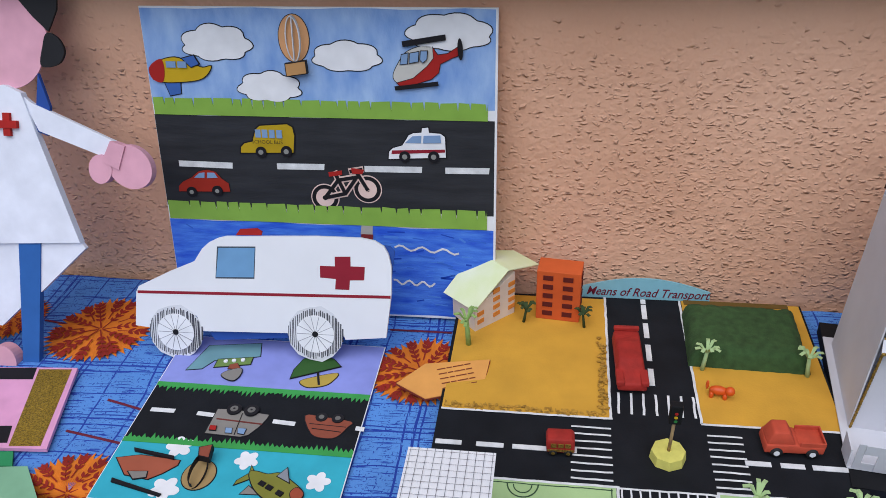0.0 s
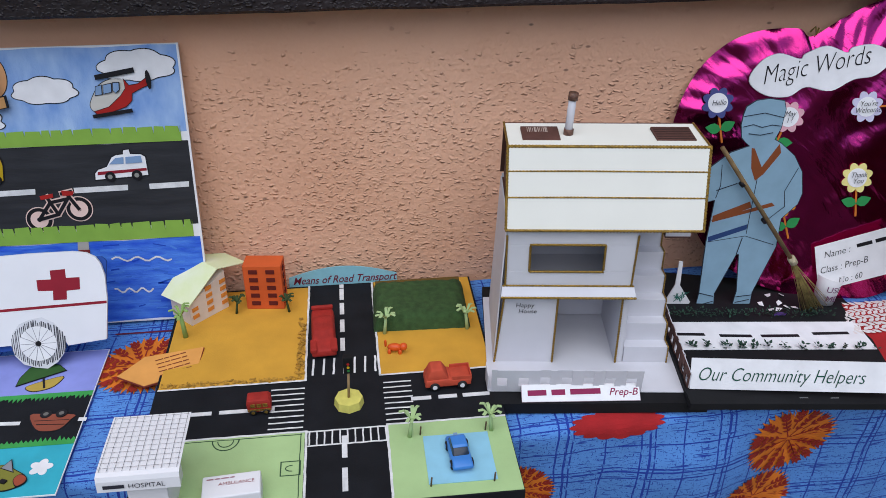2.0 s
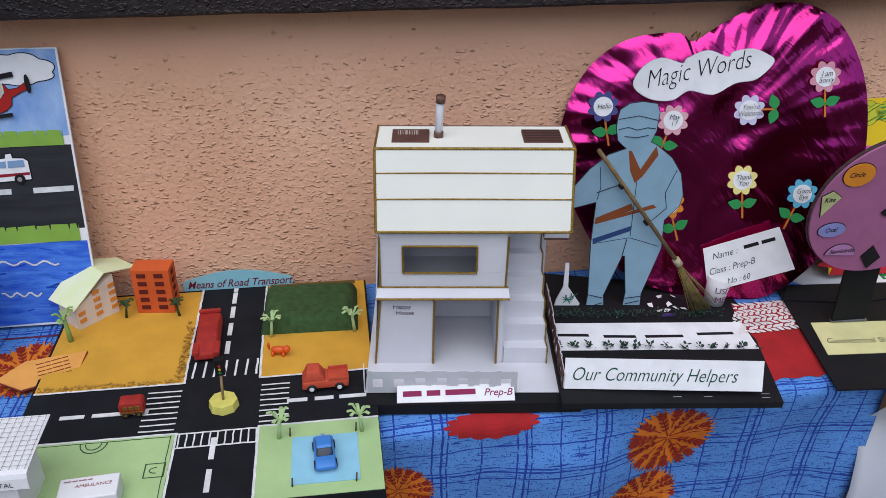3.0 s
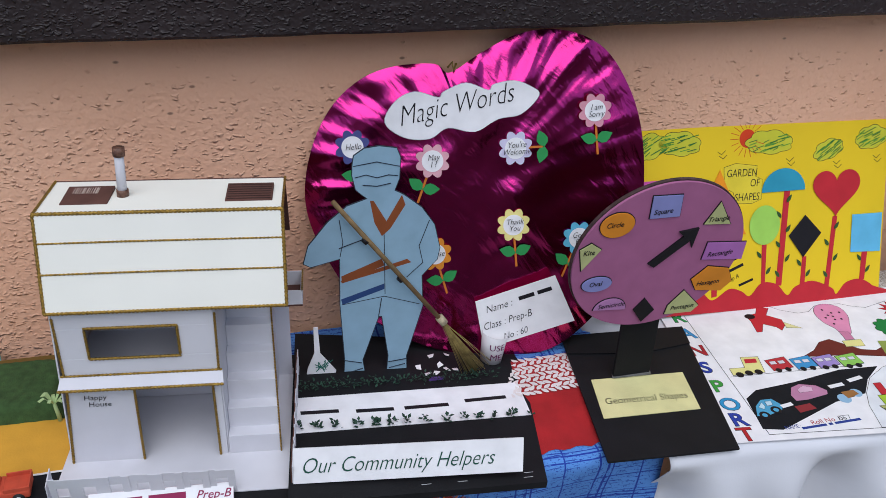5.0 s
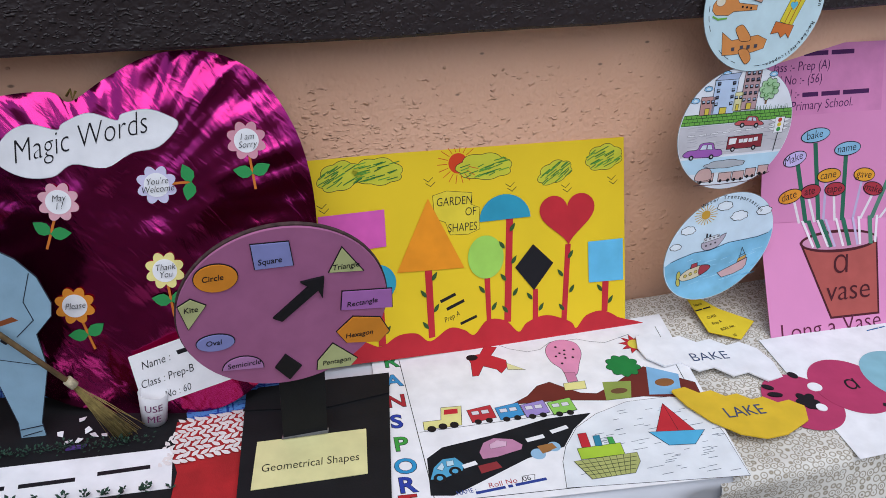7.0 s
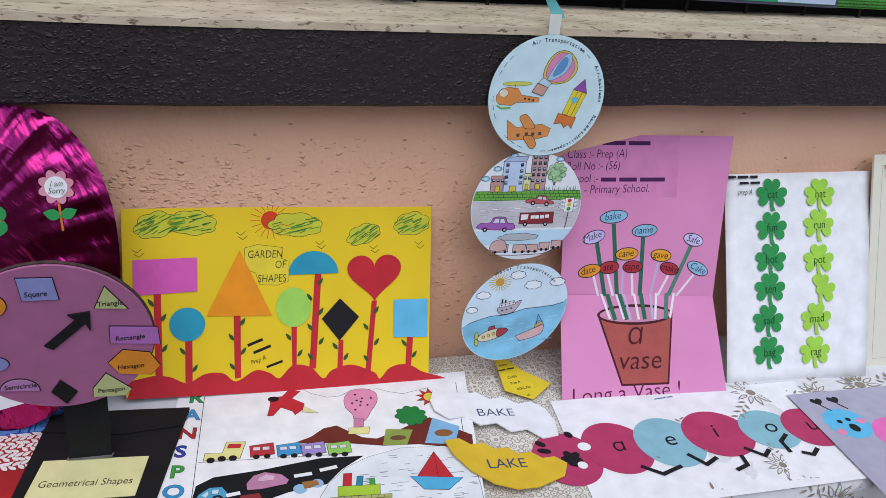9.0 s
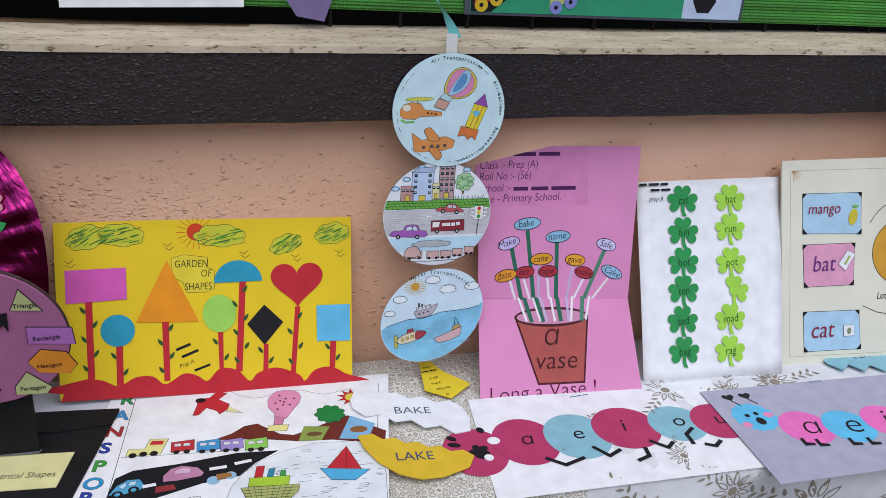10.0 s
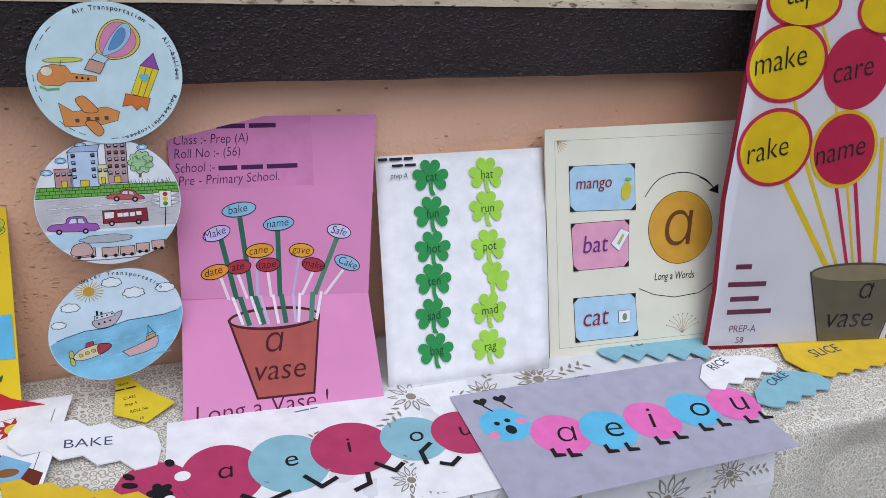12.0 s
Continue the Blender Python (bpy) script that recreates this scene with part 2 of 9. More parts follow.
    # scattered dark pinholes and specks of dirt
    far, pick = cell_tex(26, flat.outputs["Vector"])
    speck = joined("MULTIPLY", ranged(far, 0.085, 0.03), joined("GREATER_THAN", pick.outputs["Blue"], 0.45))
    dirt = n.new("ShaderNodeMix")
    dirt.data_type = "RGBA"
    l.new(joined("MULTIPLY", speck, 0.7), dirt.inputs["Factor"])
    l.new(n["Color Ramp"].outputs["Color"], dirt.inputs["A"])
    dirt.inputs["B"].default_value = (0.09, 0.05, 0.035, 1)
    l.new(dirt.outputs["Result"], n["Principled BSDF"].inputs["Base Color"])
    return m


def sill_mat():
    """Pale cement trowelled along the wall, chipped and flecked."""
    m = mat("worn_cement_sill", "cdbca4", 0.9, 0.05, 22, 0.9, second="b09e86", streak=(0.5, 1.2, 1), fine=210)
    n, l = m.node_tree.nodes, m.node_tree.links
    coord = n.new("ShaderNodeTexCoord")
    mp = n.new("ShaderNodeMapping")
    mp.inputs["Scale"].default_value = (0.5, 1.0, 1.0)
    l.new(coord.outputs["Object"], mp.inputs["Vector"])
    chips = n.new("ShaderNodeTexNoise")
    chips.inputs["Scale"].default_value, chips.inputs["Detail"].default_value = 130, 3.0
    l.new(mp.outputs["Vector"], chips.inputs["Vector"])
    cut = n.new("ShaderNodeMapRange")
    cut.interpolation_type = "SMOOTHSTEP"
    for key, v in (("From Min", 0.57), ("From Max", 0.72)):
        cut.inputs[key].default_value = v
    l.new(chips.outputs["Fac"], cut.inputs["Value"])
    worn = n.new("ShaderNodeMix")
    worn.data_type = "RGBA"
    l.new(cut.outputs["Result"], worn.inputs["Factor"])
    l.new(n["Color Ramp"].outputs["Color"], worn.inputs["A"])
    worn.inputs["B"].default_value = (*rgb("7d6a52"), 1)
    l.new(worn.outputs["Result"], n["Principled BSDF"].inputs["Base Color"])
    relief = n.new("ShaderNodeBump")
    relief.invert = True
    relief.inputs["Strength"].default_value, relief.inputs["Distance"].default_value = 0.8, 0.0025
    l.new(cut.outputs["Result"], relief.inputs["Height"])
    l.new(n["Bump"].outputs["Normal"], relief.inputs["Normal"])
    l.new(relief.outputs["Normal"], n["Principled BSDF"].inputs["Normal"])
    return m


def rib_mat():
    """Green woven mat: close ribs along it, crossed by slanting ticks of the weave."""
    m = mat("green_mesh_mat", "3f8a2c", 0.6, 0.1, 6, 0.3, second="35702a", fine=500)
    n, l = m.node_tree.nodes, m.node_tree.links
    coord = n.new("ShaderNodeTexCoord")
    mp = n.new("ShaderNodeMapping")
    mp.inputs["Rotation"].default_value = (0, radians(14), 0)
    l.new(coord.outputs["Object"], mp.inputs["Vector"])
    last = n["Bump"]
    for axis, source, size, depth in (("Z", coord.outputs["Object"], 53, 0.0022), ("X", mp.outputs["Vector"], 44, 0.0011)):
        w = n.new("ShaderNodeTexWave")
        w.bands_direction = axis
        w.inputs["Scale"].default_value, w.inputs["Distortion"].default_value = size, 0.6
        l.new(source, w.inputs["Vector"])
        b = n.new("ShaderNodeBump")
        b.inputs["Strength"].default_value, b.inputs["Distance"].default_value = 1.0, depth
        l.new(w.outputs["Fac"], b.inputs["Height"])
        l.new(last.outputs["Normal"], b.inputs["Normal"])
        last = b
    l.new(last.outputs["Normal"], n["Principled BSDF"].inputs["Normal"])
    return m


PLASTER = relief_mat("orange_plaster", "ebbb9d", "dfa989", 112, -0.50, 0.0044, clear=(1.07, 1.19), end=(1.5, 1.95))
LEDGE_PAINT = relief_mat("black_plaster", "2a2021", "1d1617", 140, -0.42, 0.0052, 0.5)
SILL = sill_mat()
CONCRETE = mat("ground_concrete", "8a857c", 0.9, 0.12, 3, 0.5)
# near-black colour that stands in for the unlit room's shade
ROOM_SHADE = mat("interior_shade", "15130f", 0.9, 0.1, 5, 0.1)
IRON = mat("painted_iron", "241f1d", 0.5, 0.2, 40, 0.3, 0.4)

tagged(box("ground", -60, -60, -0.1, 60, 60, 0.0, CONCRETE), "grey concrete yard", "ground", kind="structure")
tagged(box("wall_lower", -2.0, 1.2, 0.0, 5.0, 1.5, 1.30, PLASTER), "rough-cast wall painted orange-pink under a black ledge", "wall", kind="structure")
LEDGE = [(-2.0 + 0.03 * i, 1.245 if i < 114 else 1.245 + 0.055 * (0.03 * i - 3.4) / 3.6) for i in range(234)]


def uneven(x, seed, size):
    """A hand-trowelled edge's small wander."""
    return size * (noise.noise(Vector((x * 9, seed, 0))) + 0.7 * noise.noise(Vector((x * 31, seed, 4))))


bm = bmesh.new()
rings = []
for x, z in LEDGE:
    rings.append([bm.verts.new((x, y + uneven(x, 2 + h, 0.0012), z + h + uneven(x, 10 * y, 0.0016))) for y, h in ((1.205, -0.007), (1.133, -0.004), (1.130, 0.0), (1.130, 0.110), (1.134, 0.115), (1.205, 0.117))])
for a, b in zip(rings, rings[1:]):
    for j in range(6):
        bm.faces.new((a[j], b[j], b[(j + 1) % 6], a[(j + 1) % 6]))
bm.faces.new(rings[0])
bm.faces.new(rings[-1][::-1])
bmesh.ops.recalc_face_normals(bm, faces=bm.faces)
tagged(finish("ledge", bm, LEDGE_PAINT), "black-painted rough plaster ledge along the wall", "ledge", kind="structure")
bm = bmesh.new()
rings = []
for x, z in LEDGE:
    rings.append([bm.verts.new((x, y + uneven(x, 7, 0.0016), z + h + uneven(x, 5 + y, 0.0012))) for y, h in ((1.1272, 0.1095), (1.1275, 0.1205), (1.34, 0.1195), (1.34, 0.1125))])
for a, b in zip(rings, rings[1:]):
    for j in range(4):
        bm.faces.new((a[j], b[j], b[(j + 1) % 4], a[(j + 1) % 4]))
bm.faces.new(rings[0])
bm.faces.new(rings[-1][::-1])
bmesh.ops.recalc_face_normals(bm, faces=bm.faces)
tagged(finish("window_sill", bm, SILL), "worn cement window sill above the black ledge", "window sill", kind="structure")
tagged(box("wall_upper", -2.0, 1.2, 2.6, 5.0, 1.5, 3.4, PLASTER), "orange-pink plaster above the window", "wall", kind="structure")
for i, (x0, x1) in enumerate(((-2.0, 0.35), (4.3, 5.0))):
    tagged(box("wall_side_%d" % (i + 1), x0, 1.2, 1.30, x1, 1.5, 2.6, PLASTER), "orange-pink plaster beside the window", "wall", kind="structure")
# room shell coloured as shade; the unseen ceiling is added to block sky light
tagged(box("room_back", -2.0, 2.4, 0.0, 5.0, 2.5, 2.6, ROOM_SHADE), "back of the room behind the window, its shade put in as near-black", "wall", kind="structure")
tagged(box("room_floor", -2.0, 1.5, 0.6, 5.0, 2.4, 0.7, ROOM_SHADE), "floor of the room behind the window, its shade put in as near-black", "floor", kind="structure")
tagged(box("ceiling", -2.0, 1.5, 2.6, 5.0, 2.5, 2.7, ROOM_SHADE), "unseen ceiling added to keep sky light out of the room", "ceiling", kind="structure")

# an unseen wall added behind the walker, to darken what the foil reflects
tagged(box("added_back_wall", -12, -6.3, 0.0, 15, -6.0, 3.2, mat("added_wall_plaster", "9a8c7e", 0.9, 0.1, 1.5, 0.4, second="7c6f64")), "unseen plaster wall added behind the camera to darken reflections", "wall", kind="structure")

# a window grille of upright bars behind a green mat
grille = thing("window_grille", pose(0, 0, 0), "dark iron window grille with upright bars", "grille")
for i in range(20):
    x = 1.808 + 0.129 * i
    box("bar", x - 0.0032, 1.320, 1.355, x + 0.0032, 1.3265, 2.6, IRON, grille, bevel=0.002)
for z in (1.47, 1.9, 2.4):
    box("rail", 0.35, 1.331, z, 4.3, 1.337, z + 0.03, IRON, grille, bevel=0.002)
tagged(box("window_frame_rail", 0.35, 1.318, 1.356, 1.775, 1.338, 1.3685, mat("brown_window_wood", "6b5238", 0.6, 0.2, 30, 0.3, streak=(0.3, 1, 1))), "thin brown wooden rail at the back of the sill", "window frame", kind="structure")
MAT_GREEN = rib_mat()
bm = bmesh.new()
cols, rows_ = 60, 60
grid = [[bm.verts.new((0.4 + 3.85 * i / cols, 1.305 + 0.004 * math.sin(i * 0.7) - 0.003 * (j % 2), 1.404 + 0.012 * j)) for i in range(cols + 1)] for j in range(rows_ + 1)]
for j in range(rows_):
    for i in range(cols):
        bm.faces.new((grid[j][i], grid[j][i + 1], grid[j + 1][i + 1], grid[j + 1][i]))
tagged(finish("green_mat", bm, MAT_GREEN), "green ribbed mat hung on the window grille", "mat")


# ---- tables and cloths ----
def cloth_mat(name, code, code2, kind):
    """Printed cotton: blue with a hatched check, or pale with a fine rosette print."""
    m = mat(name, code, 0.9, 0.06, 14, 0.5, fine=900)
    n, l = m.node_tree.nodes, m.node_tree.links
    uv = n.new("ShaderNodeTexCoord")
    base = n["Color Ramp"].outputs["Color"]

    def mixed(fac, a, color):
        mix = n.new("ShaderNodeMix")
        mix.data_type = "RGBA"
        l.new(fac, mix.inputs["Factor"])
        l.new(a, mix.inputs["A"])
        mix.inputs["B"].default_value = (*rgb(color), 1)
        return mix.outputs["Result"]

    def ramped(fac, lo, hi):
        r = n.new("ShaderNodeValToRGB")
        r.color_ramp.elements[0].position, r.color_ramp.elements[1].position = lo, hi
        l.new(fac, r.inputs["Fac"])
        return r.outputs["Color"]

    if kind == "check":
        def specks(sx, sy, lo):
            mp = n.new("ShaderNodeMapping")
            mp.inputs["Scale"].default_value = (sx, sy, 1)
            l.new(uv.outputs["UV"], mp.inputs["Vector"])
            t = n.new("ShaderNodeTexNoise")
            t.inputs["Scale"].default_value, t.inputs["Detail"].default_value = 1.0, 2.0
            l.new(mp.outputs["Vector"], t.inputs["Vector"])
            return ramped(t.outputs["Fac"], lo, lo + 0.04)

        axes = n.new("ShaderNodeSeparateXYZ")
        l.new(uv.outputs["UV"], axes.inputs["Vector"])
        for sx, sy, lo in ((190, 420, 0.62), (420, 170, 0.63), (28, 330, 0.60)):
            base = mixed(specks(sx, sy, lo), base, code2)
        for axis, period, broken in (("X", 0.118, specks(420, 60, 0.36)), ("Y", 0.105, specks(60, 420, 0.36))):
            wob = n.new("ShaderNodeTexNoise")
            wob.inputs["Scale"].default_value = 7.0
            l.new(uv.outputs["UV"], wob.inputs["Vector"])
            shift = n.new("ShaderNodeMath")
            shift.operation = "MULTIPLY_ADD"
            l.new(wob.outputs["Fac"], shift.inputs[0])
            shift.inputs[1].default_value = 0.02
            l.new(axes.outputs[axis], shift.inputs[2])
            turns = n.new("ShaderNodeMath")
            turns.operation = "FRACT"
            step_ = n.new("ShaderNodeMath")
            step_.operation = "DIVIDE"
            step_.inputs[1].default_value = period
            l.new(shift.outputs["Value"], step_.inputs[0])
            l.new(step_.outputs["Value"], turns.inputs[0])
            bands = n.new("ShaderNodeValToRGB")
            bands.color_ramp.interpolation = "CONSTANT"
            stops = bands.color_ramp.elements
            stops[0].color, stops[1].position, stops[1].color = (0, 0, 0, 1), 0.06, (1, 1, 1, 1)
            for at_, on in ((0.085, 0), (0.17, 1), (0.20, 0), (0.24, 1), (0.258, 0), (0.62, 1), (0.64, 0)):
                stops.new(at_).color = (on, on, on, 1)
            l.new(turns.outputs["Value"], bands.inputs["Fac"])
            both = n.new("ShaderNodeMath")
            both.operation = "MULTIPLY"
            l.new(bands.outputs["Color"], both.inputs[0])
            l.new(broken, both.inputs[1])
            base = mixed(both.outputs["Value"], base, code2)
    elif kind == "rosette":
        mp = n.new("ShaderNodeMapping")
        mp.inputs["Scale"].default_value = (88, 88, 88)
        l.new(uv.outputs["UV"], mp.inputs["Vector"])
        for a, b in ((0.08, 0.26), (0.36, 0.58)):
            t = n.new("ShaderNodeTexVoronoi")
            t.inputs["Randomness"].default_value, t.inputs["Scale"].default_value = 0.45, 1.0
            l.new(mp.outputs["Vector"], t.inputs["Vector"])
            r = n.new("ShaderNodeValToRGB")
            e = r.color_ramp.elements
            e[0].position, e[1].position = a, b
            e[0].color, e[1].color = (0, 0, 0, 1), (0, 0, 0, 1)
            mid = e.new((a + b) / 2)
            mid.color = (1, 1, 1, 1)
            l.new(t.outputs["Distance"], r.inputs["Fac"])
            base = mixed(r.outputs["Color"], base, code2)
    l.new(base, n["Principled BSDF"].inputs["Base Color"])
    return m


BLUE_CLOTH = cloth_mat("blue_printed_cotton", "568dd4", "1d3b98", "check")
LACE_CLOTH = cloth_mat("pale_printed_cotton", "dcd7cf", "8d8069", "rosette")
WHITE_CLOTH = mat("white_satin_cloth", "cfd0d6", 0.5, 0.04, 9, 0.15)
TABLE_WOOD = mat("plain_table_wood", "7d6247", 0.6, 0.15, 12, 0.3, streak=(0.2, 2, 2))
TOP = 0.757


class Drape:
    """A cloth over a table: flat on top, then down over the front edge in folds."""

    def __init__(self, x0, x1, edge0, edge1, back=1.185, drop=0.45, fold=0.012, waves=9.0, top=TOP, phase=0.0, flare=0.06, slope=0.0):
        self.x0, self.x1, self.e0, self.e1, self.back, self.drop = x0, x1, edge0, edge1, back, drop
        self.fold, self.waves, self.top, self.phase, self.flare, self.slope = fold, waves, top, phase, flare, slope

    def edge(self, x):
        return self.e0 + (self.e1 - self.e0) * (x - self.x0) / (self.x1 - self.x0)

    def at(self, x, s, off=0.0):
        """s: how far in front of the edge (minus: on the table behind it)."""
        e, r, top = self.edge(x), 0.018, self.top + self.slope * (x - self.x0)
        rumple = 0.0018 * noise.noise(Vector((x * 9, s * 9, 3.1))) + 0.0012 * noise.noise(Vector((x * 22, s * 25, 9.7)))
        if s <= -r:
            return (x, e - s, top + rumple + off)
        if s < r:
            a = (s + r) / (2 * r) * math.pi / 2
            return (x, e + r - r * 1.0 * math.sin(a) - off * math.sin(a) + rumple, top - r + r * math.cos(a) + off * math.cos(a))
        d = s - r
        w = self.fold * min(1.0, d / 0.07)
        wave = w * (math.sin(x * self.waves * 2.1 + self.phase) + 0.6 * math.sin(x * self.waves * 4.7 + 1.3 + d * 3) + 0.8 * noise.noise(Vector((x * 8, d * 5, self.phase))))
        return (x, e - wave - self.flare * d - off + rumple, top - r - d)

    def build(self, name, m, label, category="tablecloth"):
        nx = int((self.x1 - self.x0) / 0.011)
        rows = [-(self.back - min(self.e0, self.e1)) + 0.014 * i for i in range(200)]
        rows = [s for s in rows if s < -0.02] + [-0.018, -0.009, 0.0, 0.009, 0.018] + [0.018 + 0.014 * i for i in range(1, int(self.drop / 0.014))]
        bm = bmesh.new()
        uv = bm.loops.layers.uv.new("uv")
        grid = []
        for s in rows:
            grid.append([bm.verts.new(self.at(self.x0 + (self.x1 - self.x0) * i / nx, max(s, -(self.back - self.edge(self.x0 + (self.x1 - self.x0) * i / nx))))) for i in range(nx + 1)])
        for j in range(len(rows) - 1):
            for i in range(nx):
                f = bm.faces.new((grid[j][i], grid[j + 1][i], grid[j + 1][i + 1], grid[j][i + 1]))
                f.smooth = True
                for loop, (a, b) in zip(f.loops, ((i, j), (i, j + 1), (i + 1, j + 1), (i + 1, j))):
                    loop[uv].uv = (self.x0 + (self.x1 - self.x0) * a / nx, -rows[b])
        bmesh.ops.recalc_face_normals(bm, faces=bm.faces)
        ob = tagged(finish(name, bm, m), label, category)
        mod = ob.modifiers.new("thickness", "SOLIDIFY")
        mod.thickness, mod.offset = 0.001, 1.0 if ob.data.polygons[0].normal.z < 0 else -1.0
        return ob

    def print_on(self, parent, name, items, label="", off=0.0012, step=0.00002):
        """Printed shapes, in metres on the cloth: x along it, y minus s; follows the folds."""
        bm = bmesh.new()
        mats = []
        for k, (m, pts) in enumerate(items):
            if m not in mats:
                mats.append(m)
            c = (sum(p[0] for p in pts) / len(pts), sum(p[1] for p in pts) / len(pts))
            rings = 3 if len(pts) > 20 else 1
            vs = [[bm.verts.new(self.at(c[0] + (p[0] - c[0]) * (r + 1) / rings, -(c[1] + (p[1] - c[1]) * (r + 1) / rings), off + step * k)) for p in pts] for r in range(rings)]
            mid = bm.verts.new(self.at(c[0], -c[1], off + step * k))
            for j in range(len(pts)):
                i = (j + 1) % len(pts)
                f = bm.faces.new((mid, vs[0][j], vs[0][i]))
                f.material_index = mats.index(m)
                for r in range(rings - 1):
                    f = bm.faces.new((vs[r][j], vs[r + 1][j], vs[r + 1][i], vs[r][i]))
                    f.material_index = mats.index(m)
        return finish(name, bm, mats, parent, label)


def table(name, x0, x1, e0, e1, label, top=TOP):
    t = thing(name, pose(0, 0, 0), label, "table")
    v = [(x0, e0 + 0.012, top - 0.03), (x1, e1 + 0.012, top - 0.03), (x1, 1.18, top - 0.03), (x0, 1.18, top - 0.03)]
    solid("tabletop", v + [(x, y, top - 0.004) for x, y, z in v], BOX_FACES, TABLE_WOOD, t)
    for x, y in ((x0 + 0.05, e0 + 0.06), (x1 - 0.05, e1 + 0.06), (x0 + 0.05, 1.12), (x1 - 0.05, 1.12)):
        box("leg", x - 0.02, y - 0.02, 0.0, x + 0.02, y + 0.02, top - 0.03, TABLE_WOOD, t, bevel=0.003)
    return t


table("display_table", -1.3, 1.25, 0.735, 0.835, "plain wooden display table hidden under a blue cloth")
table("display_table", 1.30, 1.78, 0.80, 0.765, "plain wooden display table hidden under a white cloth")
table("display_table", 1.82, 3.9, 0.765, 0.72, "plain wooden display table hidden under a pale printed cloth", 0.7455)
blue = Drape(-1.35, 1.275, 0.725, 0.828, fold=0.012, waves=5.0, flare=-0.10)
blue_cloth = blue.build("blue_tablecloth", BLUE_CLOTH, "blue checked cotton tablecloth with orange and red leaf print")
white = Drape(1.265, 1.81, 0.795, 0.758, fold=0.03, waves=11.0, phase=1.0)
white.build("white_tablecloth", WHITE_CLOTH, "white satin cloth hanging in folds over the table")
lace = Drape(1.792, 3.95, 0.753, 0.715, fold=0.014, waves=4.0, top=0.7465, phase=2.0, slope=0.006)
lace_cloth = lace.build("pale_tablecloth", LACE_CLOTH, "pale cotton tablecloth with small round print and flowers")

ORANGE_PRINT = mat("orange_print", "d9741c", 0.9, 0.1, 40, 0.5, fine=900)
RED_LEAF = mat("dark_red_print", "8f2012", 0.9, 0.12, 40, 0.5, fine=900)
RED_PRINT = mat("red_print", "a81e22", 0.9, 0.1, 30, 0.5, fine=900)
PALE_PRINT = mat("pale_print", "e3d9d6", 0.9, 0.05, 40, 0.4, fine=900)
NAVY_PRINT = mat("maroon_print", "6b1c33", 0.9, 0.1, 40, 0.4, fine=900)


def leaf(cx, cy, length, width, turn):
    pts = [(length * k, width * math.sin(math.pi * k ** 0.8) / 2) for k in (0.0, 0.2, 0.45, 0.7, 0.9, 1.0)]
    pts += [(x, -y) for x, y in pts[-2:0:-1]]
    return turned(pts, cx, cy, turn)


def leaf_clump(drape, parent, cx, cy, r, seed, stretch=1.0):
    """A printed round of dark red leaves on branching stems over an orange ground."""
    rnd = random.Random(seed)
    edge = []
    for i in range(44):
        a = 2 * math.pi * i / 44
        for da, k in ((-0.5, 0.86), (-0.22, 0.95), (0.0, 1.06), (0.22, 0.95)):
            b = a + da * 2 * math.pi / 44
            k *= 1 + 0.05 * math.sin(3 * b + seed)
            edge.append((cx + r * k * math.cos(b), cy + stretch * r * k * math.sin(b)))
    items = [(ORANGE_PRINT, edge)]

    def at(a, k):
        return cx + r * k * math.cos(a), cy + stretch * r * k * math.sin(a)

    for i in range(16):
        a = 2 * math.pi * (i + rnd.uniform(-0.12, 0.12)) / 16
        start = 0.05 if i % 2 else 0.36
        (x0, y0), (x1, y1) = at(a, start), at(a + rnd.uniform(-0.1, 0.1), 0.82)
        items += [(RED_LEAF, q) for q in stroke([(x0, y0), (x1, y1)], r * 0.028)]
        for k in (0.30, 0.44, 0.58, 0.71, 0.82):
            if k < start + 0.1:
                continue
            x, y = x0 + (x1 - x0) * (k - start) / (0.82 - start), y0 + (y1 - y0) * (k - start) / (0.82 - start)
            size = r * (0.12 + 0.09 * k)
            for side in (-1, 1):
                items.append((RED_LEAF, leaf(x, y, size, size * 0.44, math.degrees(a) + side * rnd.uniform(30, 44))))
        items.append((RED_LEAF, leaf(x1, y1, r * 0.2, r * 0.09, math.degrees(a))))
    drape.print_on(parent, "leaf_print", items, "round orange print filled with dark red leaves")


def on_top(p):
    """Centimetres on the table plane to the cloth's own measure."""
    return p[0] * 0.01, p[1] * 0.01 - blue.edge(p[0] * 0.01)


for k, (p, r) in enumerate((((-47.4, 105.2), 0.072), ((0.2, 100.4), 0.066), ((-37.4, 75.8), 0.06), ((-62.4, 106.9), 0.05))):
    x, y = on_top(p)
    leaf_clump(blue, blue_cloth, x, y, r, k + 3, 1.0)
for k, (p, r) in enumerate((((94.3, -7.1), 0.068), ((53.9, -11.1), 0.05))):
    leaf_clump(blue, blue_cloth, p[0] * 0.01, p[1] * 0.01 - 0.008, r, k + 20, 1.0)
leaf_clump(blue, blue_cloth, 0.92, -0.21, 0.06, 30)
leaf_clump(blue, blue_cloth, 0.10, -0.10, 0.06, 31)
# red scalloped borders, partly with white petals
blue.print_on(blue_cloth, "red_print", [(RED_PRINT, [(x, -0.002 + (y + 0.012) * 0.40) for x, y in petals(0.672, -0.012, 0.066, 15, 0.10, 60)])])
top_, low_ = (117.6, 104.7), (113.2, 84.2)
x0, x1 = 1.03, 1.272
y1, y0 = top_[1] * 0.01 - blue.edge(1.15), low_[1] * 0.01 - blue.edge(1.15)
edge_a = [(x0 + (x1 - x0) * i / 24, y0 + 0.006 * abs(math.sin(i * 0.9))) for i in range(25)]
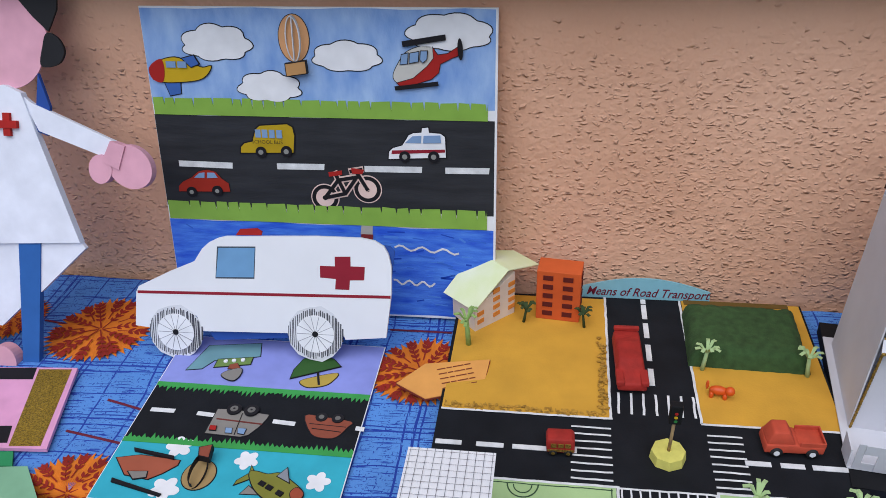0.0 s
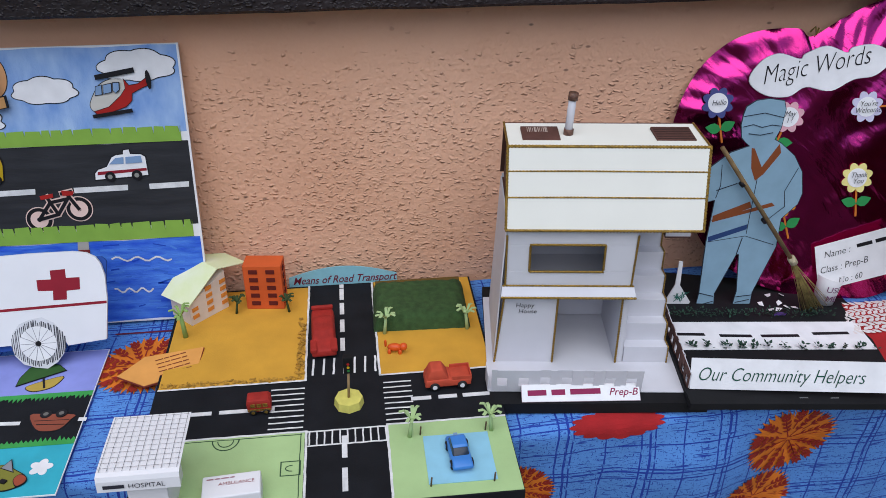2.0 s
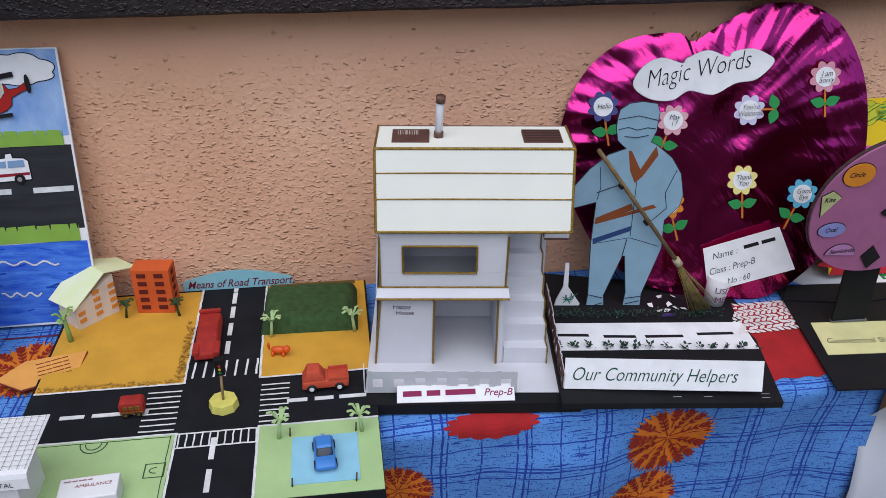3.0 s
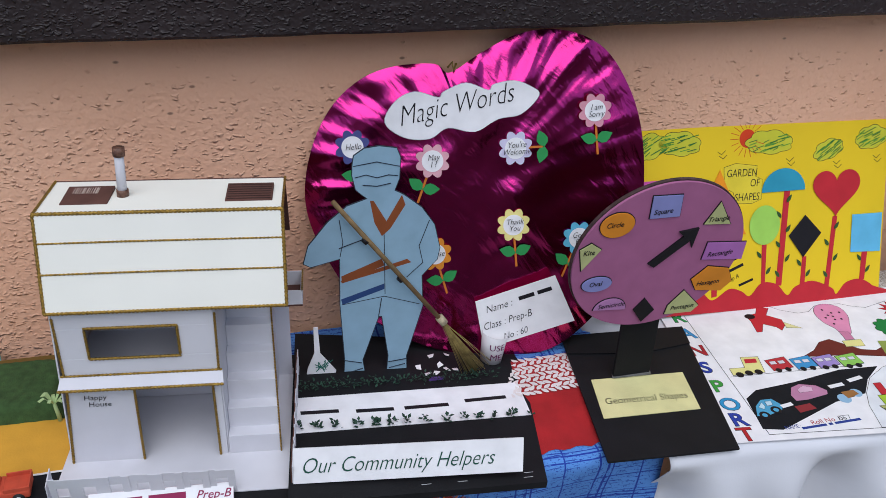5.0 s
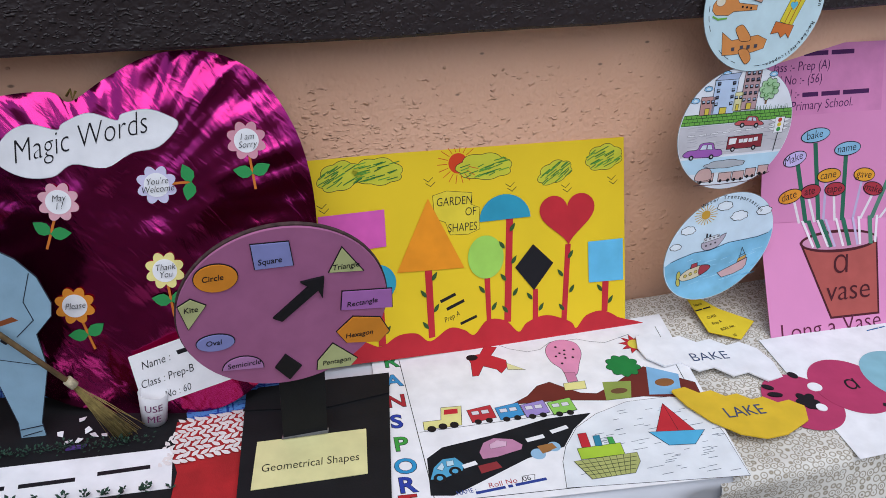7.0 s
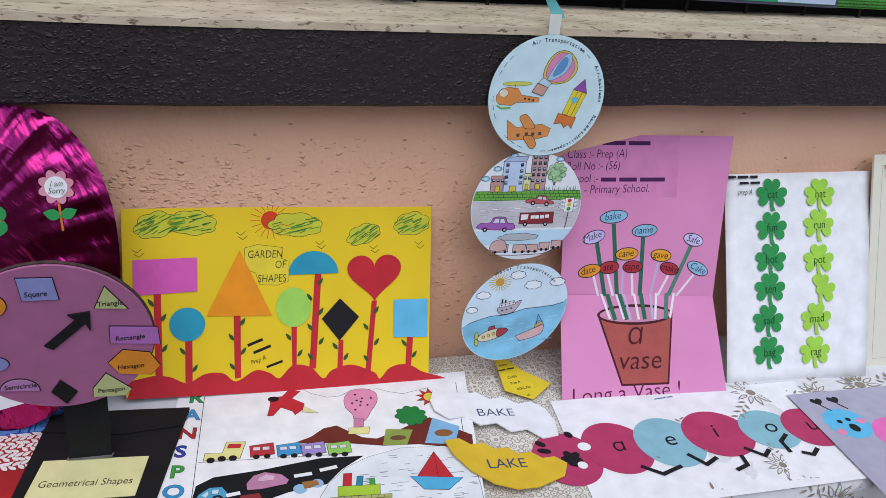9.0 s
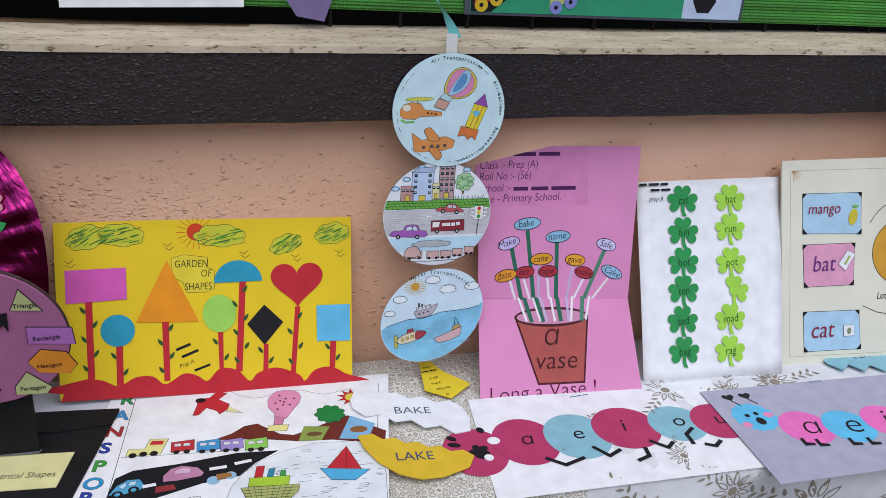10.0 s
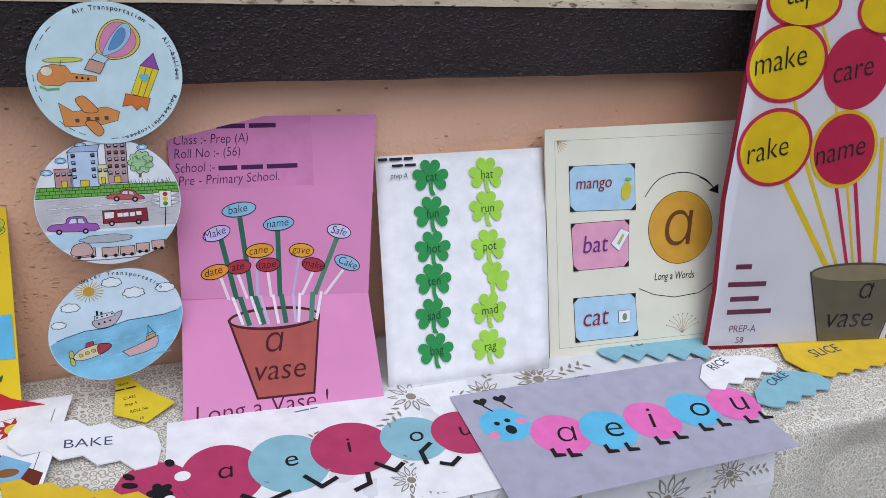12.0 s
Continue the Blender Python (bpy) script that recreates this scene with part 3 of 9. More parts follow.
edge_b = [(x1 - (x1 - x0) * i / 24, y1 - 0.006 * abs(math.sin(i * 1.1))) for i in range(25)]
items = [(RED_PRINT, edge_a + edge_b)]
rnd = random.Random(5)
for j in range(9):
    for i in range(24):
        x, y = x0 + 0.0104 * (i + 0.5 * (j % 2)) + rnd.uniform(-0.001, 0.001), y1 - 0.010 - 0.0098 * j
        items.append((PALE_PRINT, leaf(x, y, 0.0150, 0.0068, (40 if j % 2 else 140) + rnd.uniform(-12, 12))))
blue.print_on(blue_cloth, "red_print", items, step=0.00001)
for a, b in (((-56.9, 106.6), (-52.9, 106.0)), ((-39.5, 91.2), (-34.2, 89.9)), ((-42.1, 85.3), (-33.2, 83.7)), ((-5.5, 108.9), (3.4, 108.9))):
    (x0, y0), (x1, y1) = on_top(a), on_top(b)
    blue.print_on(blue_cloth, "line_print", [(NAVY_PRINT, [(x0, y0 - 0.002), (x1, y1 - 0.002), (x1, y1 + 0.002), (x0, y0 + 0.002)])])
# brown flower sprays on the pale cloth
SPRAY = mat("brown_print", "8f8474", 0.9, 0.1, 40, 0.4, fine=900)
WHITE_GROUND = mat("white_print_ground", "d8d7da", 0.9, 0.04, 30, 0.4, fine=900)
ground = []
for i in range(42):
    for j in range(36):
        xa, xb, ya, yb_ = 2.15 + 0.02 * i, 2.17 + 0.02 * i, -0.285 + 0.02 * j, -0.265 + 0.02 * j
        ground.append((WHITE_GROUND, [(xa, ya), (xb, ya), (xb, yb_), (xa, yb_)]))
lace.print_on(lace_cloth, "white_ground", ground, "white ground of the flower print", step=0.0)
for k, (x, y, r) in enumerate(((2.26, -0.07, 0.045), (2.22, 0.12, 0.03), (2.42, -0.04, 0.04), (2.42, 0.245, 0.04), (2.55, 0.225, 0.035), (2.66, 0.24, 0.045), (2.78, -0.09, 0.05), (2.60, -0.10, 0.06), (2.90, -0.06, 0.03), (2.35, 0.05, 0.03), (2.70, -0.17, 0.05))):
    items = []
    for i in range(11):
        a = 2 * math.pi * i / 11 + k
        items += [(SPRAY, grown(leaf(x + r * 0.3 * math.cos(a), y + r * 0.3 * math.sin(a), r * 0.7, r * 0.24, math.degrees(a)), 0.0005)),
                  (WHITE_GROUND, leaf(x + r * 0.36 * math.cos(a), y + r * 0.36 * math.sin(a), r * 0.55, r * 0.16, math.degrees(a)))]
    items.append((SPRAY, ell(x, y, r * 0.22)))
    for j in range(2):
        b = k * 1.3 + j * 2.2
        for q in range(7):
            items.append((SPRAY, leaf(x + r * (1.0 + 0.22 * q) * math.cos(b), y + r * (1.0 + 0.22 * q) * math.sin(b), r * 0.4, r * 0.12, math.degrees(b) + (50 if q % 2 else -50))))
    lace.print_on(lace_cloth, "flower_print", items, off=0.0022)


# ---- transport poster leaning on the wall ----
SKY_PAINT = mat("sky_poster_paint", "6f93cb", 0.75, 0.1, 26, 0.5, second="a3bfe4", streak=(1.6, 0.7, 1))
SEA_PAINT = mat("sea_poster_paint", "1c4cc0", 0.55, 0.15, 60, 0.6, second="4f88e4", streak=(0.35, 1.6, 1))
ROAD_PAINT = mat("road_poster_paint", "17181c", 0.7, 0.2, 40, 0.3, second="2d2e33", streak=(0.25, 1.6, 1))
GRASS = paper("86ad48")
RED, YELLOW, BLUE, STEEL = paper("a8231f"), paper("c9a41e"), paper("3f66ad"), paper("7f9cc0")
PEACH, MAROON = paper("d9a070"), paper("8f1f2f")
poster = thing("transport_poster", pose(-0.376, 1.118, 0.762, 80.6), "painted poster of sky, road and sea with pasted paper vehicles", "poster")
W, H = (46.7, 43.5)[0], (23.7, 43.2)[1]
mesh, mats = sheet_mesh("backing_sheet", [(WHITE, rect(0, 0, W, H))], 0.0, 0.1, base=-0.25)
part("backing_sheet", mesh, mats, poster)


def band(name, y0, y1, m, x0=0.04, x1=W - 0.3):
    pts = [(x0, y0)] + [(x0 + (x1 - x0) * i / 12, y0 + 0.12 * math.sin(i * 2.1)) for i in range(1, 12)] + [(x1, y0), (x1, y1)]
    pts += [(x0 + (x1 - x0) * (12 - i) / 12, y1 + 0.12 * math.sin(i * 1.7)) for i in range(1, 12)] + [(x0, y1)]
    pic(poster, name, [(m, pts)], z0=0.1)


def yb(p):
    return p[1]


band("painted_sky", yb((23.6, 30.4)), H - 0.2, SKY_PAINT)
band("painted_road", yb((22.5, 15.9)), yb((23.5, 29.0)), ROAD_PAINT)
band("painted_sea", 0.3, yb((22.4, 13.8)), SEA_PAINT)
for y0, y1, up in ((yb((23.5, 29.0)), yb((23.6, 31.3)), 1), (yb((22.4, 13.9)), yb((22.6, 16.6)), 1)):
    rnd = random.Random(int(y0 * 10))
    pts, x = [(0.2, y0), (W - 1.2, y0), (W - 1.2, y1)], W - 1.2
    while x > 1.8:
        gap = rnd.uniform(1.2, 2.9)
        pts += [(x, y1 + rnd.uniform(-0.1, 0.1)), (x - 0.12, y1 - rnd.uniform(0.8, 1.5)), (x - 0.3, y1 + rnd.uniform(-0.1, 0.1))]
        x -= gap
    pts.append((0.2, y1))
    pic(poster, "grass_strip", [(GRASS, pts)], "green paper grass with snipped edge", z0=0.14, step=0.1)
for a, b in (((2.6, 22.1), (10.3, 22.0)), ((16.7, 22.1), (23.3, 22.2)), ((28.9, 22.1), (36.7, 22.2)), ((39.9, 22.2), (45.7, 22.3))):
    pic(poster, "lane_mark", [(CHALK, [(a[0], a[1] - 0.45), (b[0], b[1] - 0.45), (b[0] + 0.1, b[1] + 0.4), (a[0], a[1] + 0.4)])], z0=0.14)
for k, (p, w, h) in enumerate((((10.0, 38.3), 9.6, 5.4), ((27.3, 36.8), 9.4, 4.6), ((16.7, 32.7), 8.6, 4.6), ((40.6, 39.9), 11.2, 5.4))):
    pic(poster, "paper_cloud", inked(WHITE, cloud(p[0], p[1], w, h, k), 0.13), "white paper cloud", z0=0.14, step=0.06)
pic(poster, "aeroplane_picture", inked(BLUE, [(3.5, 35.3), (4.5, 34.2), (4.3, 31.9), (2.8, 31.6), (2.1, 33.8)]) + inked(YELLOW, smooth_loop([(1.6, 36.1), (4.1, 36.7), (6.4, 35.9), (7.8, 35.4), (9.0, 35.6), (8.2, 34.4), (6.6, 33.7), (2.8, 33.4), (0.8, 33.8), (0.5, 35.2)], 4))
    + [(RED, smooth_loop([(2.3, 36.4), (2.5, 34.9), (2.0, 33.4), (0.7, 33.8), (0.3, 35.1), (1.2, 36.1)], 4))] + inked(BLUE, [(5.2, 36.6), (6.8, 37.0), (7.4, 35.9), (6.3, 35.5)]) + [(STEEL, rect(*(2.9, 35.4), *(4.2, 36.2))), (STEEL, rect(*(4.5, 35.4), *(5.7, 36.2)))], "yellow and red paper aeroplane", z0=0.16, step=0.05)
c = (20.5, 39.3)
balloon = inked(PEACH, ell(c[0], c[1], 2.0, 3.0), 0.1)
for k in (-0.5, 0.0, 0.5):
    balloon += line(CHALK, arc(c[0], c[1], 2.0 * k, 2.9, -88, 88) if k else [(c[0], c[1] - 2.9), (c[0], c[1] + 2.9)], 0.12)
balloon += inked(paper("b98a58"), [(19.5, 36.2), (22.1, 36.6), (22.2, 35.1), (19.6, 34.7)])
pic(poster, "balloon_picture", balloon, "striped orange paper balloon", z0=0.16, step=0.04)
pic(poster, "helicopter_picture", inked(paper("c9c5bd"), smooth_loop([(34.4, 36.9), (35.1, 37.7), (36.4, 38.3), (38.1, 38.5), (38.7, 37.5), (38.0, 36.0), (36.2, 34.5), (34.4, 33.8), (33.5, 34.1), (33.4, 35.1)], 4), 0.1) + inked(RED, [(38.5, 38.3), (39.1, 37.4), (40.4, 37.6), (41.8, 38.5), (42.1, 37.5), (41.0, 37.1), (39.4, 36.3), (39.2, 35.2), (38.3, 34.4), (35.9, 33.6), (34.3, 33.3), (33.8, 33.8), (35.9, 34.4), (37.7, 35.9), (38.6, 37.0)], 0.08)
    + [q for w in [[(34.5, 37.4), (35.3, 37.6), (35.2, 36.3), (34.3, 36.2)], [(35.6, 37.6), (36.7, 37.8), (36.6, 36.6), (35.5, 36.4)], [(37.0, 37.9), (37.8, 37.9), (37.7, 36.9), (37.2, 36.5), (36.9, 36.8)]] for q in inked(STEEL, w, 0.09)] + [(INK, [(34.6, 39.1), (40.1, 40.0), (40.2, 39.3), (34.7, 38.4)]), (INK, [(33.5, 33.4), (39.1, 34.1), (39.2, 33.6), (33.6, 32.9)]), (INK, ell(42.0, 38.2, 0.33, 1.35, turn=4))],
    "red and white paper helicopter", z0=0.18, step=0.04)
bus = inked(paper("b8981c"), [(11.8, 23.9), (11.9, 24.7), (12.4, 25.2), (13.6, 25.5), (14.2, 27.2), (14.8, 27.7), (18.6, 28.0), (19.3, 27.6), (19.5, 26.4), (19.2, 24.1)], 0.2)
for x in (461, 474, 488, 502):
    bus.append((STEEL, [(loc[0], loc[1]) for loc in [((14.0, 26.3)[0] + (x - 461) * 0.073 + dx, (14.0, 26.3)[1] + dy) for dx, dy in ((0.1, -0.2), (0.85, -0.2), (0.85, 0.9), (0.1, 0.9))]]))
for p in ((14.7, 24.1), (18.3, 24.3)):
    bus += [(INK, ell(*p, 0.75)), (paper("8c8b86"), ell(*p, 0.35))]
bus_part = pic(poster, "bus_picture", bus, "yellow paper school bus", z0=0.16, step=0.04)
write(bus_part, "SCHOOL BUS", *(13.7, 25.4), 0.5, slant=0, z=0.75)
amb = inked(WHITE, [(32.3, 23.6), (32.4, 24.6), (32.9, 25.1), (34.2, 25.5), (35.1, 26.9), (35.7, 27.2), (36.8, 27.3), (36.9, 27.9), (37.7, 28.0), (37.8, 27.3), (39.3, 27.2), (39.9, 26.8), (40.0, 24.0)], 0.16)
amb += [(MAROON, [(32.8, 24.8), (39.9, 25.1), (39.9, 24.7), (32.7, 24.3)]), (STEEL, [(34.6, 25.9), (35.6, 26.8), (36.8, 26.9), (36.7, 25.9)]), (STEEL, [(37.1, 26.9), (39.3, 27.0), (39.4, 26.0), (37.0, 25.9)])]
for p in ((34.5, 24.0), (38.4, 24.1)):
    amb += [(INK, ell(*p, 0.75)), (paper("8c8b86"), ell(*p, 0.35))]
pic(poster, "ambulance_picture", amb, "small white paper ambulance", z0=0.16, step=0.04)
car = inked(paper("9c2a1c"), [(2.1, 18.0), (2.2, 18.8), (2.8, 19.4), (4.2, 20.1), (5.3, 21.0), (6.6, 21.3), (7.8, 21.0), (8.6, 20.0), (9.5, 19.4), (9.6, 18.2)], 0.08)
car += [(STEEL, [(4.6, 20.1), (5.4, 20.8), (6.2, 20.9), (6.1, 20.1)]), (STEEL, [(6.5, 20.1), (6.6, 20.9), (7.6, 20.9), (8.0, 20.2)])]
for p in ((4.0, 18.0), (7.8, 18.3)):
    car += [(INK, ell(*p, 0.75)), (paper("8c8b86"), ell(*p, 0.3))]
pic(poster, "car_picture", car, "red paper car", z0=0.16, step=0.04)
BIKE_PINK = paper("e3c4ba")
hubs = ((23.2, 17.8), (29.2, 19.2))
frame_lines = [[(23.2, 17.8), (25.2, 20.4), (27.8, 20.9), (26.1, 18.5), (23.2, 17.8)], [(24.8, 21.4), (26.1, 18.5)], [(29.2, 19.2), (27.7, 21.8)], [(27.0, 21.7), (28.5, 22.0)]]
bike = [(BIKE_PINK, ell(*p, 2.0, n=32)) for p in hubs]
for pts in frame_lines:
    bike += line(BIKE_PINK, pts, 0.9)
for pts in frame_lines:
    bike += line(INK, pts, 0.5)
bike += [(RED, [(23.9, 21.5), (25.8, 21.8), (25.8, 21.2), (24.0, 20.9)]), (RED, [(27.1, 22.2), (28.9, 22.0), (28.6, 21.4), (27.2, 21.4)])]
bicycle = pic(poster, "bicycle_picture", bike, "black and pink paper bicycle", z0=0.16, step=0.012)
for p in hubs:
    pic(bicycle, "bicycle_wheel", [(INK, ell(*p, 1.85, n=32)), (BIKE_PINK, ell(*p, 1.3, n=32)), (INK, ell(*p, 0.35))], "black ring wheel", z0=0.2, step=0.012)
for k, (a, b) in enumerate((((32.7, 10.8), (41.6, 10.4)), ((32.4, 5.5), (38.2, 5.3)))):
    pts = [(a[0] + (b[0] - a[0]) * i / 16, a[1] + (b[1] - a[1]) * i / 16 + 0.35 * math.sin(i * 1.15 + k)) for i in range(17)]
    pic(poster, "painted_wave", line(CHALK, pts, 0.26), z0=0.14, step=0.004)
pic(poster, "tape_patch", [(paper("a9a49c"), [(28.1, 14.0), (29.7, 14.1), (29.6, 12.6), (27.9, 12.6)]), (paper("7d2a2a"), [(28.0, 12.6), (29.7, 12.6), (29.6, 11.7), (27.9, 11.7)])], z0=0.2)
rnd = random.Random(2)
for i in range(110):
    x, y = rnd.uniform(0.6, W - 3), rnd.uniform(0.6, yb((22.4, 13.1)))
    if x < 3 or x > 31:
        pic(poster, "brush_stroke", line(paper(("4f84dc", "1a45b4", "3566cc")[i % 3], 0.6), [(x, y), (x + rnd.uniform(0.6, 2.4), y + rnd.uniform(-0.6, 0.6))], rnd.uniform(0.1, 0.34)), z0=0.125, step=0.004)

# ---- ambulance cut-out standing in front of the poster ----
van = thing("ambulance_cutout", pose(-0.24, 1.005, 0.76, 70), "white card ambulance cut-out with red cross and hatched wheels", "cardboard ambulance")
body = [(-15.0, 8.9), (-14.6, 9.7), (-13.4, 10.3), (-10.2, 11.9), (-6.5, 13.5), (-5.3, 15.3), (-4.3, 16.2), (-3.1, 16.8), (-2.0, 17.1), (10.3, 17.6), (16.3, 17.6), (18.1, 17.3), (19.3, 16.6), (19.9, 15.6), (20.3, 13.9), (20.3, 10.3), (19.6, 4.3), (14.1, 3.7), (13.2, 6.0), (11.3, 7.3), (8.5, 7.4), (6.8, 5.5), (6.4, 4.2), (-5.7, 3.8), (-6.5, 5.9), (-9.1, 6.7), (-11.8, 6.1), (-13.3, 3.9), (-15.4, 4.1)]
mesh, mats = sheet_mesh("body", [(WHITE_CARD, body)], 0.0, 0.35, base=-0.15)
part("body", mesh, mats, van)
pic(van, "stripe", [(MAROON, [(-14.8, 9.1), (20.2, 10.1), (20.2, 9.7), (-14.8, 8.7)])], z0=0.36)
pic(van, "window", [(paper("46505c"), grown([(-3.1, 15.6), (2.0, 15.8), (1.7, 11.6), (-3.5, 11.4)], 0.1)), (paper("6f9cc4", 0.5), [(-3.0, 15.5), (2.0, 15.7), (1.7, 11.7), (-3.5, 11.5)])], "blue paper window", z0=0.36)
pic(van, "red_cross", [(MAROON, [(12.8, 15.0), (14.9, 15.1), (14.9, 13.8), (16.8, 13.8), (16.7, 12.0), (14.8, 11.9), (14.7, 10.6), (12.8, 10.6), (12.9, 12.0), (10.8, 12.1), (10.8, 13.7), (12.8, 13.7)])], "red paper cross", z0=0.36)
pic(van, "beacon", [(RED, [(-0.6, 17.3), (-0.0, 18.1), (2.3, 18.3), (3.0, 17.9), (2.9, 17.4)])], "red beacon", z0=-0.1, step=0.3)
for p in ((-9.6, 3.5), (10.0, 4.3)):
    r = 3.85
    rim_pts = [(p[0] + r * (1 + 0.05 * math.sin(7 * a)) * math.cos(a), p[1] + r * (1 + 0.04 * math.cos(5 * a)) * math.sin(a)) for a in [2 * math.pi * i / 14 for i in range(14)]]
    wheel = [(paper("d8d8dc"), rim_pts)]
    for i in range(-14, 15):
        x = i * 0.265 + rnd.uniform(-0.05, 0.05)
        h = math.sqrt(max(0, r * r - x * x)) * rnd.uniform(0.80, 0.90)
        wheel += line(paper("4d4d56"), [(p[0] + x, p[1] - h), (p[0] + x + rnd.uniform(-0.1, 0.1), p[1] + h)], rnd.uniform(0.08, 0.14))
    wheel.append((WHITE, ell(p[0], p[1], 2.6, n=36)))
    for i in range(14):
        a = i * 2 * math.pi / 14
        wheel += line(paper("8d8d95"), [(p[0], p[1]), (p[0] + 2.5 * math.cos(a), p[1] + 2.5 * math.sin(a))], 0.06)
    wheel.append((INK, ell(p[0], p[1], 0.4)))
    pic(van, "wheel", wheel, "white wheel with pencil hatching and spokes", z0=0.36, step=0.004, base=0.2)
mesh, mats = sheet_mesh("strut", [(WHITE_CARD, [(0.3, 16.3), (10.3, 16.7), (13.1, 4.5), (-4.2, 3.5)])], -3.0, 0.2, base=-3.2)
part("strut", mesh, mats, van)
pic(van, "back_panel", [(paper("2b4f9e"), [(13.3, 17.2), (20.0, 16.5), (20.6, 15.9), (20.0, 10.3), (17.7, 4.3), (-4.3, 2.4), (-5.1, 3.4)])], z0=-0.6, step=0.3)

# ---- nurse figure of card ----
SKIN_PAPER, DRESS, HAIR, LEG_BLUE = paper("dca2b2"), paper("e3e4ee"), paper("17161a", 0.6), paper("2f62a6")
c = (-2.0, 43.5)
figure = [(SKIN_PAPER, smooth_loop([(-9.0, 46.0), (-8.0, 40.0), (-4.0, 36.5), (0.0, 36.7), (2.5, 38.4), (3.6, 41.0), (4.1, 43.9), (0.2, 48.4), (-4.0, 50.0)], 5)),
          (HAIR, [(-8.5, 48.5), (-5.0, 53.0), (0.0, 54.0), (4.5, 52.0), (6.0, 49.0), (5.8, 46.5), (4.5, 43.8), (2.5, 45.6), (0.2, 48.2)]),
          (HAIR, smooth_loop([(4.3, 43.6), (5.8, 43.0), (6.6, 41.4), (5.9, 39.9), (4.2, 39.3), (3.2, 39.7), (3.6, 41.8)], 5))]
figure += [(paper("274a94"), [(2.8, 38.5), (4.2, 34.2), (3.6, 30.5), (1.9, 31.1)])]
figure += [(DRESS, [(-9.8, 15.6), (-10.7, 5.2), (-4.9, 4.3), (-1.7, 7.2), (1.3, 9.4), (8.1, 15.7), (7.3, 16.7)]), (DRESS, [(0.2, 35.9), (1.8, 34.7), (13.1, 30.0), (11.9, 27.8), (2.6, 31.1)])]
figure += [(LEG_BLUE, [(-1.4, 16.3), (1.8, 16.5), (0.3, -1.2), (-2.1, -1.5)]), (LEG_BLUE, [(-8.1, 16.1), (-5.1, 16.2), (-6.6, -1.6), (-10.1, -1.8)])]
figure += [(DRESS, [(-10.6, 15.6), (-7.0, 36.2), (-1.7, 37.0), (0.6, 36.0), (2.1, 31.6), (7.6, 16.5)]), (SKIN_PAPER, ell(*(15.2, 26.8), 3.2, 2.7, turn=-35)), (SKIN_PAPER, ell(*(11.2, 26.4), 1.6, 1.9)), (SKIN_PAPER, [(12.8, 30.1), (14.8, 29.5), (13.8, 26.4), (11.5, 27.4)])]
x, y = (-1.4, 31.9)
figure += [(RED, rect(x - 0.5, y - 1.5, x + 0.5, y + 1.5)), (RED, rect(x - 1.5, y - 0.5, x + 1.5, y + 0.5)), (SKIN_PAPER, ell(*(-4.6, -0.6), 2.2, 2.4))]
mesh, mats = sheet_mesh("nurse_figure", figure, 0.0, 0.12, base=-0.1)
nurse = part("nurse_figure", mesh, mats, at=pose(-0.53, 0.985, 0.76, 68))
tagged(nurse, "flat card figure in a white dress with red cross", "paper figure")

# ---- folded sheet with upside-down vehicles, lying in front of the ambulance ----
flap = thing("transport_sheet", pose(-0.34, 0.75, 0.7615), "paper sheet with lavender, road and turquoise bands and pasted vehicles", "paper sheet")
LAVENDER, TEAL, LAWN = paper("8b93d6"), paper("35a9bd"), paper("3d9a4c")
y1, y2 = (14.2, 19.0)[1], (15.1, 9.6)[1]
mesh, mats = sheet_mesh("backing_sheet", [(WHITE, rect(0, 0, 28.7, 29.5))], 0.0, 0.1, base=-0.1)
part("backing_sheet", mesh, mats, flap)
pic(flap, "lavender_band", [(LAVENDER, rect(0.1, y1, 28.6, 29.4))], z0=0.1)
pic(flap, "road_band", [(TARMAC_CARD, rect(0.1, y2, 28.6, y1))], z0=0.1)
pic(flap, "turquoise_band", [(TEAL, rect(0.1, 0.1, 28.6, y2))], z0=0.1)
for y, d in ((y1, -1), (y2, 1)):
    pts, x = [(0.1, y + 0.7 * -d), (28.6, y + 0.7 * -d), (28.6, y + 0.3 * d)], 28.6
    while x > 0.8:
        pts += [(x - 0.35, y + (0.2 + 0.9 * rnd.random()) * d), (x - 0.55, y)]
        x -= 0.6
    pic(flap, "grass_strip", [(LAWN, pts + [(0.1, y)])], "green paper grass", z0=0.14, step=0.06)
for a, b in (((1.3, 14.5), (4.5, 14.5)), ((7.5, 14.4), (10.2, 14.2)), ((17.5, 13.9), (20.4, 13.7)), ((28.0, 13.7), (29.1, 13.6))):
    pic(flap, "lane_mark", [(CHALK, [(a[0], a[1] - 0.35), (b[0], b[1] - 0.35), (b[0], b[1] + 0.35), (a[0], a[1] + 0.35)])], z0=0.14)
GREY, BRICK, OLIVE, BRASS = paper("85807a"), paper("8d4a38"), paper("7d7c33"), paper("a3875a")
